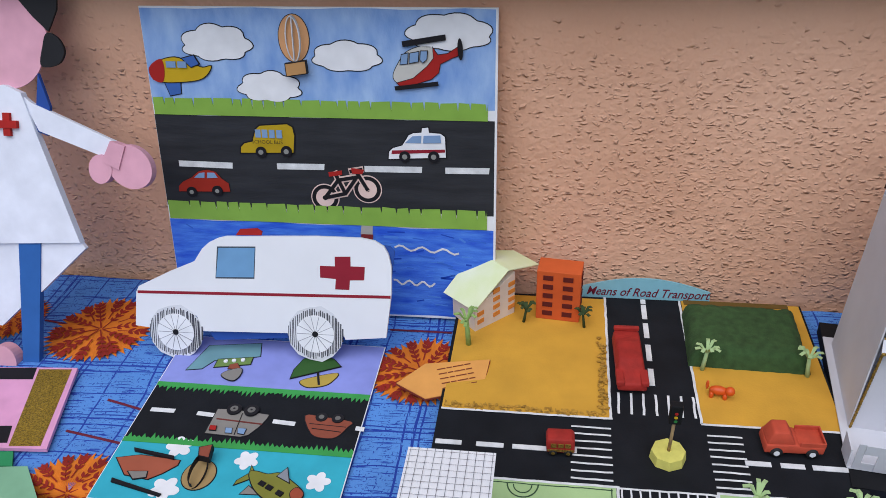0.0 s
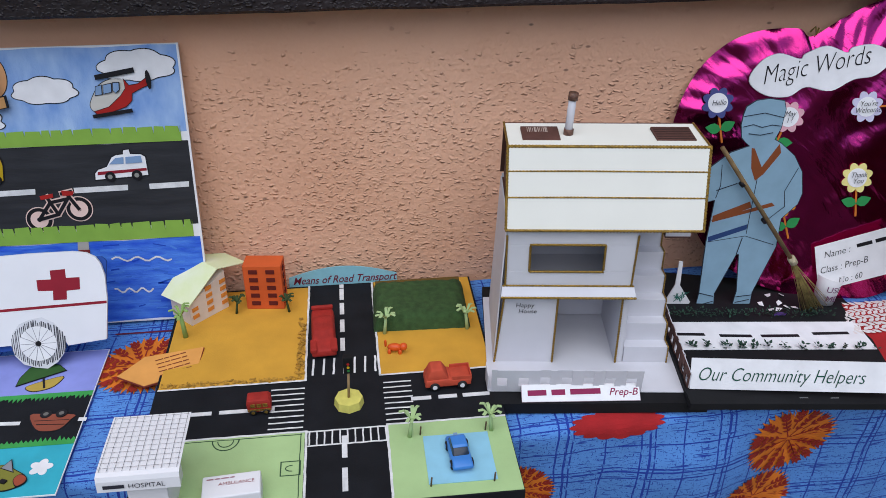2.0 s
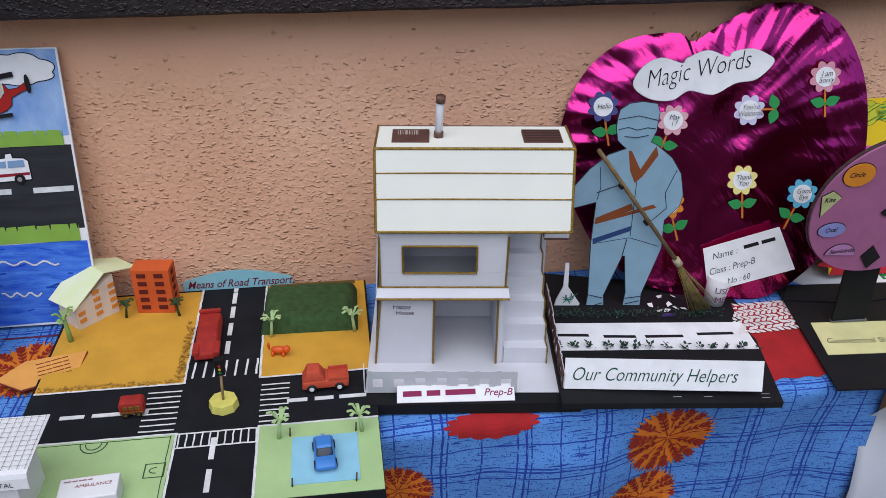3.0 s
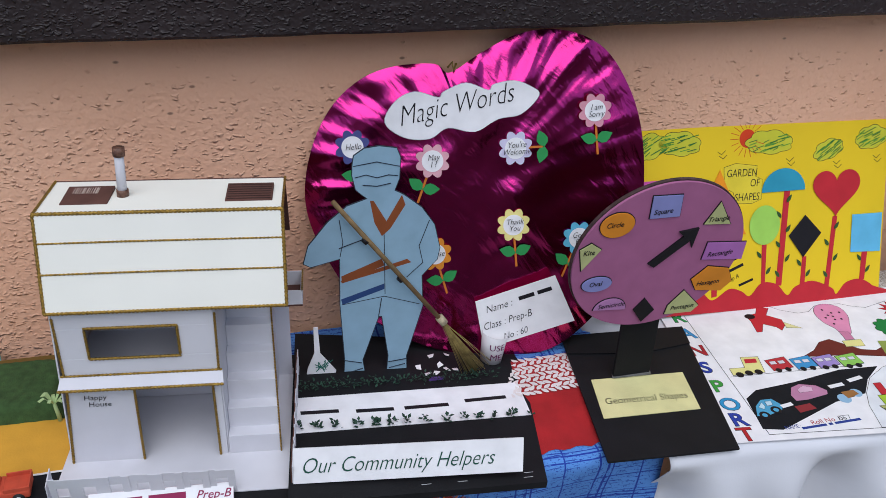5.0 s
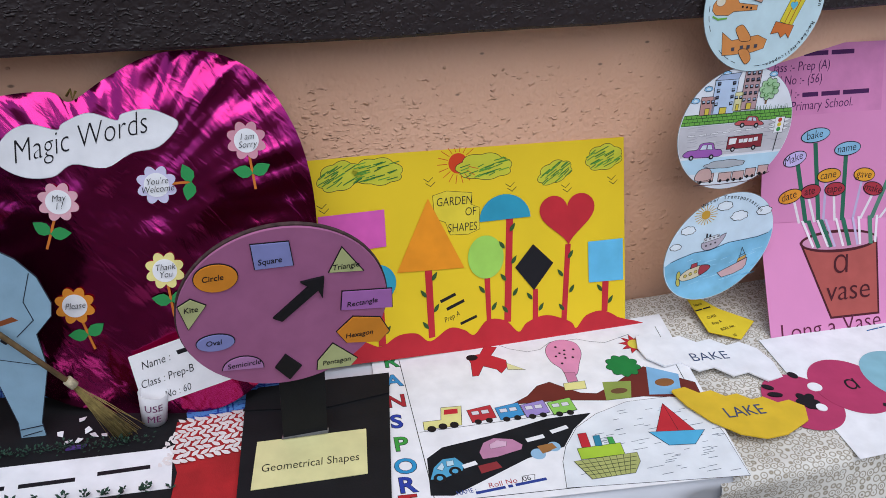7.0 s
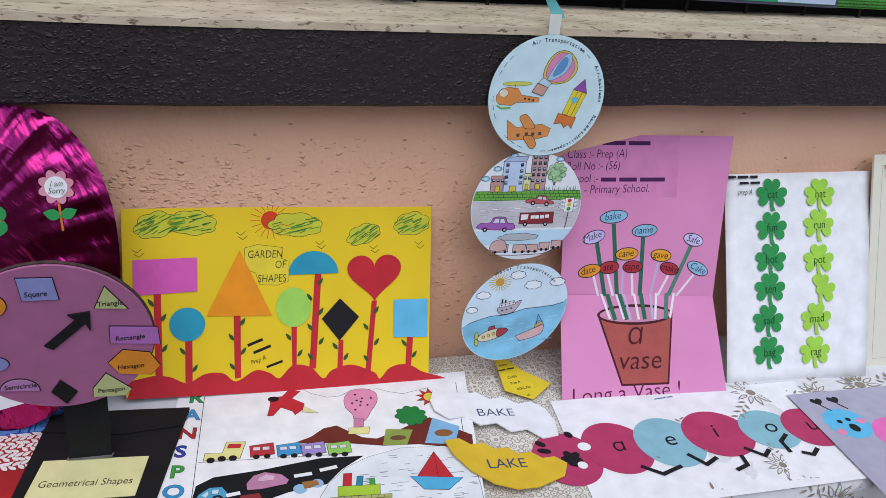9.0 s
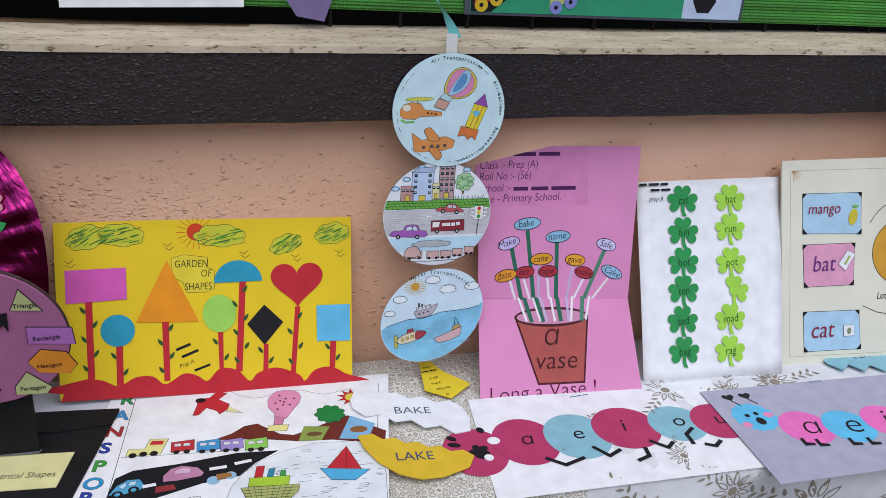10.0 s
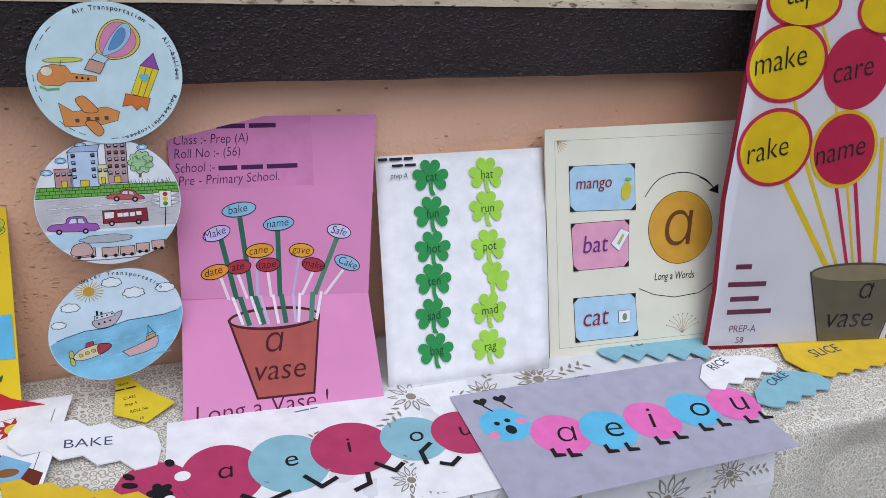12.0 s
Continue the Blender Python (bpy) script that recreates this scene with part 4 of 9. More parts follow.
pic(flap, "ship_picture", inked(paper("6f9aa4"), [(2.9, 22.3), (4.2, 27.5), (11.3, 28.6), (12.0, 25.9), (8.0, 24.7), (6.0, 24.5), (4.9, 22.7)]) + inked(paper("6f8a4c"), [(6.5, 23.1), (6.5, 24.7), (11.1, 25.5), (11.2, 24.1)]) + inked(BRICK, [(8.5, 22.9), (8.5, 23.7), (9.4, 24.1), (10.3, 22.9)], 0.06) + inked(GREY, smooth_loop([(8.1, 21.5), (8.7, 22.4), (10.3, 23.0), (10.6, 21.8), (10.2, 20.7), (9.3, 20.7)], 4), 0.1) + [(WHITE, ell(*p, 0.3, n=10)) for p in ((7.7, 24.3), (8.8, 24.5), (10.0, 24.7))], "grey-blue paper ship", z0=0.14, step=0.03)
pic(flap, "boat_picture", inked(paper("b59a45"), smooth_loop([(18.9, 21.2), (19.7, 22.0), (23.4, 23.4), (22.9, 21.5), (21.8, 20.7), (20.1, 20.4)], 4)) + line(INK, [(20.8, 23.2), (21.5, 21.0)], 0.3) + inked(paper("335a2a"), [(17.5, 21.8), (17.5, 23.5), (18.2, 25.7), (19.4, 26.6), (20.9, 26.6), (22.3, 26.0), (23.5, 24.7)]), "green and yellow paper boat", z0=0.14, step=0.04)
car = inked(GREY, [(9.8, 11.1), (9.9, 15.3), (11.9, 15.4), (16.7, 14.9), (16.6, 14.2), (16.1, 12.8), (15.2, 11.3), (14.3, 10.9)]) + line(paper("6b2f2a"), [(10.4, 13.6), (16.3, 13.2)], 0.22) + line(INK, [(13.3, 14.8), (13.5, 11.1)], 0.1) + inked(STEEL, [(12.1, 12.1), (12.9, 12.1), (13.1, 11.3), (12.3, 11.3)], 0.05) + inked(STEEL, [(13.7, 12.1), (14.7, 12.1), (14.7, 11.2), (13.9, 11.3)], 0.05) + inked(RED, [(10.1, 12.2), (10.9, 12.2), (11.0, 11.5), (10.2, 11.5)], 0.05)
for p in ((12.1, 15.3), (14.4, 15.2)):
    car += [(INK, ell(*p, 0.95)), (paper("6d6a66"), ell(*p, 0.5)), (INK, ell(*p, 0.15, n=8))]
pic(flap, "van_picture", car, "grey paper van", z0=0.14, step=0.03)
car = inked(BRICK, smooth_loop([(21.3, 15.2), (23.4, 15.2), (27.2, 14.7), (27.0, 13.8), (26.0, 12.0), (24.4, 11.7), (22.8, 12.3)], 3)) + line(INK, [(22.2, 13.9), (26.8, 13.7)], 0.08) + line(INK, [(22.7, 13.1), (26.4, 12.8)], 0.08)
for p in ((23.4, 15.1), (25.5, 15.0)):
    car += [(INK, ell(*p, 0.75)), (paper("6d6a66"), ell(*p, 0.35))]
pic(flap, "car_picture", car, "brown paper car", z0=0.14, step=0.03)
pic(flap, "helicopter_picture", inked(paper("a3563f"), [(0.8, 6.1), (3.5, 6.8), (8.5, 6.4), (8.5, 5.7), (7.2, 4.3), (5.9, 3.3), (2.9, 3.7)]) + inked(GREY, [(3.2, 4.1), (5.4, 4.3), (5.6, 3.5), (4.2, 3.1)]) + inked(INK, [(1.8, 2.9), (8.4, 1.2), (8.3, 0.9), (1.9, 2.4)], 0.05) + inked(INK, [(2.4, 7.6), (7.6, 6.8), (7.8, 6.4), (2.6, 7.2)], 0.05), "brown paper helicopter", z0=0.14, step=0.05)
c = (11.6, 4.5)
pic(flap, "balloon_picture", inked(BRASS, ell(c[0], c[1], 1.9, 2.2)) + line(INK, arc(c[0], c[1], 0.8, 2.1, -90, 90), 0.1) + line(INK, arc(c[0], c[1], -0.8, 2.1, -90, 90), 0.1) + inked(BRICK, [(10.9, 7.3), (12.2, 7.8), (12.5, 5.9), (11.3, 6.1)]), "brown paper balloon", z0=0.14, step=0.05)
pic(flap, "aeroplane_picture", inked(GREY, [(17.3, 2.3), (17.9, 3.5), (19.4, 2.4)], 0.1) + inked(OLIVE, [(16.2, 3.5), (16.3, 4.1), (17.4, 5.3), (17.3, 6.4), (18.3, 4.9)], 0.1) + inked(OLIVE, smooth_loop([(17.4, 5.3), (18.1, 5.6), (19.6, 5.3), (21.0, 5.6), (22.7, 4.5), (24.2, 3.3), (24.4, 2.3), (23.5, 1.6), (22.0, 1.2), (20.1, 1.9), (18.4, 3.4)], 4)) + inked(paper("8a8d94"), [(20.8, 5.1), (21.6, 6.4), (22.4, 4.3)], 0.1) + inked(paper("9c4a34"), smooth_loop([(23.0, 2.8), (23.5, 3.6), (24.4, 3.0), (24.4, 2.2), (23.6, 1.7)], 4), 0.1) + [(INK, turned(rect(-0.4, -0.3, 0.4, 0.3), *p, -25)) for p in ((19.4, 3.8), (20.4, 3.3), (21.8, 2.6))], "olive paper aeroplane", z0=0.14, step=0.03)
for k, (p, w) in enumerate((((7.6, 8.6), 3.0), ((16.4, 7.3), 2.6), ((8.4, 2.1), 3.2), ((25.6, 4.9), 2.6))):
    pic(flap, "paper_cloud", [(WHITE, petals(p[0], p[1], w / 2, 5, 0.3, 40, k))], z0=0.14, step=0.04)

# ---- pink card with a glitter strip, and a pale green card ----
GLITTER = mat("gold_glitter", "a98a2e", 0.4, 0.35, 500, 1.0, 0.6, 1500)
PINK = paper("dd9cc0")
album = thing("pink_card", pose(-0.44, 0.85, 0.7615), "pink card with black bars and a gold glitter strip", "card")
quad = [(-19.9, 9.5), (-1.9, 10.9), (1.8, -3.7), (-11.9, -4.5)]
mesh, mats = sheet_mesh("card", [(PINK, quad)], 0.0, 0.5, base=0.0)
part("card", mesh, mats, album)
pic(album, "glitter_strip", [(GLITTER, [(-7.0, 10.1), (-2.5, 10.5), (0.8, -3.3), (-3.1, -3.7)])], "gold glitter strip", z0=0.52)
pic(album, "black_bar", [(INK, [(-18.9, 9.3), (-7.5, 10.4), (-6.8, 8.1), (-17.9, 7.1)])], z0=0.52)
pic(album, "black_bar", [(INK, [(-13.0, -1.3), (-4.6, -0.4), (-3.6, -3.2), (-11.5, -4.0)])], z0=0.52)
green = thing("green_card", pose(-0.44, 0.85, 0.7610), "pale green paper card", "card")
mesh, mats = sheet_mesh("card", [(paper("7fae8c"), [(-7.8, -7.3), (0.7, -6.2), (4.7, -10.9), (8.8, -16.5), (0.3, -17.4)])], 0.0, 0.2, base=0.0)
part("card", mesh, mats, green)
mesh, mats = sheet_mesh("edge_strip", [(paper("2e8a57"), [(-8.7, -4.9), (-2.3, -4.2), (-1.1, -6.4), (-7.3, -7.0)])], 0.2, 0.1, base=0.0)
part("edge_strip", mesh, mats, green)


# ---- road model: a board with yards, roads and toys ----
SAND = mat("yellow_felt_sheet", "cf9a34", 0.9, 0.06, 20, 0.35)
PALE_LAWN = mat("pale_green_sheet", "a9c68b", 0.85, 0.04, 20, 0.3)
HUSK = mat("sawdust_edging", "b98a34", 0.95, 0.25, 200, 1.0, fine=700)
SPONGE = mat("green_sponge", "35502a", 0.95, 0.2, 90, 1.0, second="2a4020", fine=500)
PALM_GREEN, DARK_PALM = paper("a9c28a"), paper("3a4a2a")
Z = 0.775
model = thing("road_model", pose(0.04, 0.60, Z), "school model of a road crossing with yards on a board", "model")
mesh, mats = sheet_mesh("board", [(TARMAC_CARD, [(0.0, 8.2), (47.6, 8.0), (47.6, 57.1), (-0.3, 56.9)])], -0.3, 0.3, base=-1.55)
part("board", mesh, mats, model, "black road sheet on a board")


def zone(name, x0, y0, x1, y1, m, label="", z0=0.02):
    ob = pic(model, name, [(m, rect(x0, y0, x1, y1))], label, z0=z0, step=0.08)
    return ob


zone("sand_yard", 0.2, 32.0, 20.6, 56.4, SAND, "yellow sheet yard")
zone("sand_yard", 31.3, 32.2, 47.3, 56.9, SAND, "yellow sheet yard")
zone("lawn", 0.6, 8.3, 20.8, 21.2, PALE_LAWN, "pale green lawn sheet")
zone("lawn", 31.7, 8.2, 47.5, 21.4, PALE_LAWN, "pale green lawn sheet")
zone("pond", *(36.1, 10.1), *(44.6, 18.6), paper("8fc6dc"), "light blue paper pond", 0.12)
rnd = random.Random(11)


def wobbly(a, b, w, m, name):
    """A chalk line of uneven width."""
    n = max(3, int(math.hypot(b[0] - a[0], b[1] - a[1]) / 0.8))
    pts = [(a[0] + (b[0] - a[0]) * i / n + rnd.uniform(-0.04, 0.04), a[1] + (b[1] - a[1]) * i / n + rnd.uniform(-0.04, 0.04)) for i in range(n + 1)]
    pic(model, name, line(m, pts, w), z0=0.11, step=0.002)


for a, b in (((20.6, 32), (20.6, 56.7)), ((0.2, 31.9), (20.7, 31.9)), ((31.2, 32.1), (31.0, 56.7)), ((31.2, 32.0), (47.4, 32.1)), ((0.4, 21.3), (21.0, 21.3)), ((21.0, 8.4), (21.0, 21.3)), ((31.6, 21.5), (47.4, 21.5)), ((31.6, 8.4), (31.6, 21.5))):
    wobbly(a, b, 0.32, CHALK, "chalk_edge")
wobbly((20.3, 8.6), (20.3, 21.0), 0.12, paper("38523a"), "green_border")
wobbly((0.8, 20.8), (20.4, 20.8), 0.12, paper("38523a"), "green_border")
husk = []
for i in range(230):
    t = rnd.random()
    x, y = (0.4 + 19.6 * t, 32.5 + rnd.uniform(-0.35, 0.5)) if i < 140 else (19.9 + rnd.uniform(-0.6, 0.4), 33 + 14.5 * t)
    husk.append((HUSK, ell(x, y, rnd.uniform(0.15, 0.4), rnd.uniform(0.1, 0.25), 6, rnd.uniform(0, 180))))
tagged(pic(model, "sawdust_edge", husk, "sawdust edging along the yard", z0=0.1, step=0.0015), kind="stuff")
for y0, y1 in ((55.8, 56.8), (52.2, 55.5), (48.0, 51.2), (43.2, 46.5), (38.4, 41.6), (16.0, 20.0), (10.3, 14.2)):
    zone("lane_mark", 25.6, y0, 26.3, y1, CHALK)
for x0, x1 in ((0.2, 3.3), (5.0, 8.2), (9.2, 13.8), (14.6, 16.6), (35.2, 38.0), (39.0, 41.6), (42.4, 46.8)):
    zone("lane_mark", x0, 26.0, x1, 26.7, CHALK)
for k in range(8):
    wobbly((16.0, 22.2 + k * 1.15), (20.5, 22.2 + k * 1.15), 0.26, CHALK, "crossing_stripe")
    wobbly((31.6, 22.4 + k * 1.12), (35.4, 22.4 + k * 1.12), 0.26, CHALK, "crossing_stripe")
    if k < 7:
        wobbly((21.6 + k * 1.5, 33.0), (21.7 + k * 1.5, 36.6), 0.3, CHALK, "crossing_stripe")
for k in range(11):
    wobbly((21.4 + k * 1.0, 18.6), (21.4 + k * 1.0, 21.1), 0.2, CHALK, "crossing_stripe")
wobbly((21.2, 18.5), (31.5, 18.5), 0.26, CHALK, "crossing_edge")
wobbly((21.2, 21.2), (31.5, 21.2), 0.26, CHALK, "crossing_edge")
p = (10.7, 20.1)
pic(model, "pen_arch", line(paper("38523a"), arc(p[0], 20.8, 1.7, 1.9, 180, 360), 0.16) + line(paper("38523a"), arc(p[0], 20.6, 1.0, 1.1, 180, 360), 0.12), z0=0.12, step=0.002)
pic(model, "pen_box", line(paper("38523a"), rect(18.0, 13.6, 20.4, 16.0), 0.16, True) + line(paper("38523a"), arc(19.4, 14.8, 0.8, 0.5, 90, 270), 0.14), z0=0.12, step=0.002)
# hedge strip glued at the back edge
zone("dark_edge", 31.6, 56.0, 45.8, 57.0, paper("6b5326"), "", 0.12)


def on_model(p, dz=0.0, turn=0.0):
    return pose(0.04 + p[0] * 0.01, 0.60 + p[1] * 0.01, Z + 0.001 + dz, 0, 0, turn)


# green sponge hedge slab
bm = bmesh.new()
bmesh.ops.create_grid(bm, x_segments=40, y_segments=24, size=0.5)
for v in bm.verts:
    ex, ey = abs(v.co.x) * 2, abs(v.co.y) * 2
    n1 = noise.noise(v.co * 14) * 0.0018 + noise.noise(v.co * 60) * 0.0007
    v.co.z = 0.024 * (1 - max(ex, ey) ** 14) + n1 * (1 - max(ex, ey) ** 14)
    v.co.x, v.co.y = v.co.x * (0.150 + n1), v.co.y * (0.117 + n1)
hedge = finish("hedge", bm, SPONGE, smooth=True, at=on_model((38.4, 48.2), turn=-1.5))
tagged(hedge, "dark green sponge slab as a hedge on the yellow yard", "hedge")


def palm(p, h, m, label, spread=0.018, strips=8, seed=0, trunk=0.003):
    t = thing("paper_palm", on_model(p), label, "paper tree", "paper trees on the road model")
    r = random.Random(seed)
    lean = r.uniform(-0.004, 0.004)
    tube("trunk", [(0, 0, 0), (lean * 0.5, 0, h * 0.5), (lean, 0, h)], trunk, m, t, taper=0.7)
    for i in range(strips):
        a = 2 * math.pi * i / strips + r.uniform(-0.3, 0.3)
        d = Vector((math.cos(a), math.sin(a), 0)) * spread * r.uniform(0.7, 1.1)
        s = Vector((-math.sin(a), math.cos(a), 0)) * 0.0022
        up = r.uniform(0.4, 1.0) * spread
        b = Vector((lean, 0, h * 0.92))
        pts = [b - s * 0.5, b + s * 0.5, b + d * 0.6 + s + Vector((0, 0, up)), b + d * 0.6 - s + Vector((0, 0, up)), b + d + s + Vector((0, 0, up * 0.9)), b + d - s + Vector((0, 0, up * 0.9))]
        ob = solid("frond", [tuple(q) for q in pts], [(0, 1, 2, 3), (3, 2, 4, 5)], m, t)
        mod = ob.modifiers.new("thickness", "SOLIDIFY")
        mod.thickness = 0.0006
    return t


for k, p in enumerate(((32.4, 42.0), (45.2, 41.9), (34.4, 18.8), (45.2, 18.9))):
    palm(p, 0.030, PALM_GREEN, "pale green paper palm with cut fronds", 0.017, 8, k)
palm((2.2, 44.5), 0.042, paper("8fae62"), "tall green paper palm beside the hut", 0.02, 9, 8, 0.004)
for k, p in enumerate(((9.3, 50.1), (17.6, 49.6))):
    palm(p, 0.022, DARK_PALM, "small dark green paper tree on the yellow yard", 0.013, 9, 20 + k, 0.0022)

# hut with folded card roof
ROOF_PAPER = mat("pale_yellow_card", "dfe2c4", 0.7, 0.05, 25, 0.1, second="d8e0a8")
HUT_WALL = paper("e0d2c4")
hut = thing("card_hut", pose(0.068, 1.073, Z + 0.001, 0, 0, 44), "small card hut with pale folded roof and orange windows", "card house")
w, d, h = 0.0705, 0.050, 0.069
solid("wall", [(0, 0, 0), (w, 0, 0), (w, d, 0), (0, d, 0), (0, 0, 0.037), (w, 0, h), (w, d, h), (0, d, 0.037)], BOX_FACES, HUT_WALL, hut)
for j, (x, n) in enumerate(((0.004, 2), (0.032, 4), (0.059, 4))):
    for i in range(n):
        z = 0.010 + 0.0128 * i
        v = [(x, -0.0012, z), (x + 0.011, -0.0012, z + 0.001), (x + 0.011, -0.0012, z + 0.0075), (x, -0.0012, z + 0.0065)]
        solid("window", v + [(a, 0.0008, c) for a, b, c in v], BOX_FACES, paper("d98a3c"), hut, "orange paper window")
roof = [(-0.004, -0.004, 0.0385), (0.056, -0.004, 0.080), (0.112, -0.004, 0.066), (-0.010, d + 0.008, 0.0385), (0.053, d + 0.014, 0.080), (0.108, d - 0.004, 0.066)]
ob = solid("roof", roof, [(0, 1, 4, 3), (1, 2, 5, 4)], ROOF_PAPER, hut, "pale yellow folded card roof")
mod = ob.modifiers.new("thickness", "SOLIDIFY")
mod.thickness = 0.0015

# orange card block of flats
FLATS = paper("cf5c2c")
block = thing("card_block", on_model((14.05, 52.4), turn=-6), "orange card tower block with dark windows", "card house")
box("wall", -0.0300, -0.016, 0, 0.0300, 0.018, 0.080, FLATS, block, bevel=0.001)
for i in range(5):
    for x in (-0.021, 0.006):
        z = 0.008 + 0.0145 * i
        box("window", x, -0.0172, z, x + 0.0135, -0.0155, z + 0.007, paper("5d1f1c"), block)
    box("window", 0.0292, -0.006, 0.008 + 0.0145 * i, 0.0312, 0.004, 0.015 + 0.0145 * i, paper("5d1f1c"), block)

# arched sign at the back
sign = thing("arched_sign", pose(0.225, 1.174, 0.764, 84), "light blue arched paper sign at the model's back edge", "sign")
pts = [(-1.2, -0.4)] + [(-1.2 + 18.0 * i / 20, 2.0 + 2.2 * math.sin(math.pi * (0.08 + 0.86 * i / 20))) for i in range(21)] + [(16.8, -0.4)]
mesh, mats = sheet_mesh("panel", [(paper("86bcc9"), pts)], 0.0, 0.15, base=-0.1)
part("panel", mesh, mats, sign)
write(sign, "Means of Road Transport", -0.6, 1.3, 1.35, paper("6d1f33"), slant=0.35, bold=0.03, z=0.2, wide=0.86)

# orange arrow-shaped note, propped on the yard's corner
note = thing("arrow_note", pose(0.005, 0.985, 0.773, 8, 0, 14), "orange arrow-shaped paper note with handwriting", "note card")
pts = [(-3.2, -2.0), (0.2, -5.0), (7.6, -4.2), (9.2, 0.4), (0.8, 0.8)]
mesh, mats = sheet_mesh("card", [(paper("8c3d2a"), grown(pts, 0.06)), (paper("dc9a50"), pts)], 0.5, 0.1, base=0.3)
part("card", mesh, mats, note)
for k in range(5):
    bars(note, 2.2 + 0.1 * k, -0.6 - 0.8 * k, (1.1, 0.7, 1.4, 0.8), 0.28, paper("7a3c24"), 6, 0.75)

# note and card in front of the lawn
ambu = thing("paper_ambulance", on_model((12.7, 10.5), turn=4), "small white paper box as an ambulance", "paper model")
box("body", -0.034, -0.018, 0, 0.034, 0.018, 0.024, WHITE_CARD, ambu, bevel=0.0015)
words = write(ambu, "AMBULANCE", -1.5, 0.0, 0.5, paper("8c2a33"), slant=0, z=2.45)
bars(ambu, -2.9, 1.0, (0.8, 0.6, 0.9, 0.5), 0.3, paper("a0707a"), 0, 2.45)

# hospital: squared-paper roof over a white card body
GRID_INK = paper("30303a")
hosp = thing("card_hospital", pose(0.031, 0.668, Z), "card hospital with a squared-paper roof and hand-lettered front", "card house")
box("wall", 0.026, 0.012, 0.0, 0.070, 0.085, 0.078, WHITE_CARD, hosp, bevel=0.001)
bm = bmesh.new()
prof = [(0.100, 0.0865), (0.05, 0.0875), (0.008, 0.0870), (0.002, 0.0855), (0.0, 0.080), (-0.001, 0.066)]
a = [bm.verts.new((0.0, y, z)) for y, z in prof]
b = [bm.verts.new((0.090, y, z)) for y, z in prof]
for i in range(len(prof) - 1):
    bm.faces.new((a[i], a[i + 1], b[i + 1], b[i]))
bmesh.ops.recalc_face_normals(bm, faces=bm.faces)
ob = finish("roof", bm, WHITE_CARD, hosp, "squared white paper roof", False)
mod = ob.modifiers.new("thickness", "SOLIDIFY")
mod.thickness = 0.0012
for i in range(11):
    x = 0.003 + 0.0084 * i
    solid("grid_line", [(x, 0.099, 0.0882), (x + 0.0004, 0.099, 0.0882), (x + 0.0004, 0.05, 0.0889), (x, 0.05, 0.0889), (x, 0.007, 0.0884), (x + 0.0004, 0.007, 0.0884)], [(0, 1, 2, 3), (3, 2, 5, 4)], GRID_INK, hosp)
for i in range(11):
    y = 0.012 + 0.0082 * i
    solid("grid_line", [(0.001, y, 0.0891), (0.089, y, 0.0891), (0.089, y + 0.0004, 0.0891), (0.001, y + 0.0004, 0.0891)], [(0, 1, 2, 3)], GRID_INK, hosp)
lip = new("front_lip")
lip.parent, lip.matrix_basis = hosp, pose(0, -0.0012, 0.066, 86)
bars(lip, 0.7, 0.40, (2.3,), 0.8, GRID_INK, 0, 0.11)
write(lip, "HOSPITAL", 3.4, 0.45, 0.62, GRID_INK, slant=0, z=0.12)

# traffic light on a yellow octagonal foot
light = thing("traffic_light", on_model((26.7, 26.2)), "toy traffic light on a yellow foam octagon", "traffic light")
bm = bmesh.new()
bmesh.ops.create_cone(bm, cap_ends=True, segments=8, radius1=0.0205, radius2=0.019, depth=0.012)
bmesh.ops.translate(bm, verts=bm.verts, vec=(0, 0, 0.006))
finish("foot", bm, mat("yellow_foam", "d8cf6a", 0.85, 0.08, 60, 0.5), light, "yellow foam octagon")
tube("pole", [(0, 0, 0.01), (0.001, 0, 0.035), (0.002, 0.002, 0.062)], 0.0019, mat("wooden_stick", "a38760", 0.7, 0.15, 60, 0.3), light)
box("lamp_box", -0.0045, -0.004, 0.055, 0.0085, 0.006, 0.081, BLACK_CARD, light, bevel=0.001)
for z, m in ((0.071, RED), (0.0655, YELLOW), (0.060, paper("2f7a3c"))):
    pic(light, "lamp", [(m, ell(0, 0, 0.2, n=12))], z0=0).matrix_basis = pose(0.002, -0.0042, z, 90)


def profile_body(name, pts, half, m, parent, label="", bevel=0.003, pinch=0.8):
    """A car body: a side outline (x along, z up) drawn across, narrower at the top."""
    top = max(z for x, z in pts)
    bm = bmesh.new()
    a = [bm.verts.new((x, -half * (1 - (1 - pinch) * (z / top) ** 2), z)) for x, z in pts]
    b = [bm.verts.new((x, half * (1 - (1 - pinch) * (z / top) ** 2), z)) for x, z in pts]
    n = len(pts)
    bm.faces.new(a)
    bm.faces.new(b[::-1])
    for i in range(n):
        bm.faces.new((a[i], b[i], b[(i + 1) % n], a[(i + 1) % n]))
    bmesh.ops.recalc_face_normals(bm, faces=bm.faces)
    bmesh.ops.bevel(bm, geom=list(bm.edges), offset=bevel, segments=2, affect="EDGES", profile=0.5)
    return finish(name, bm, m, parent, label, True)


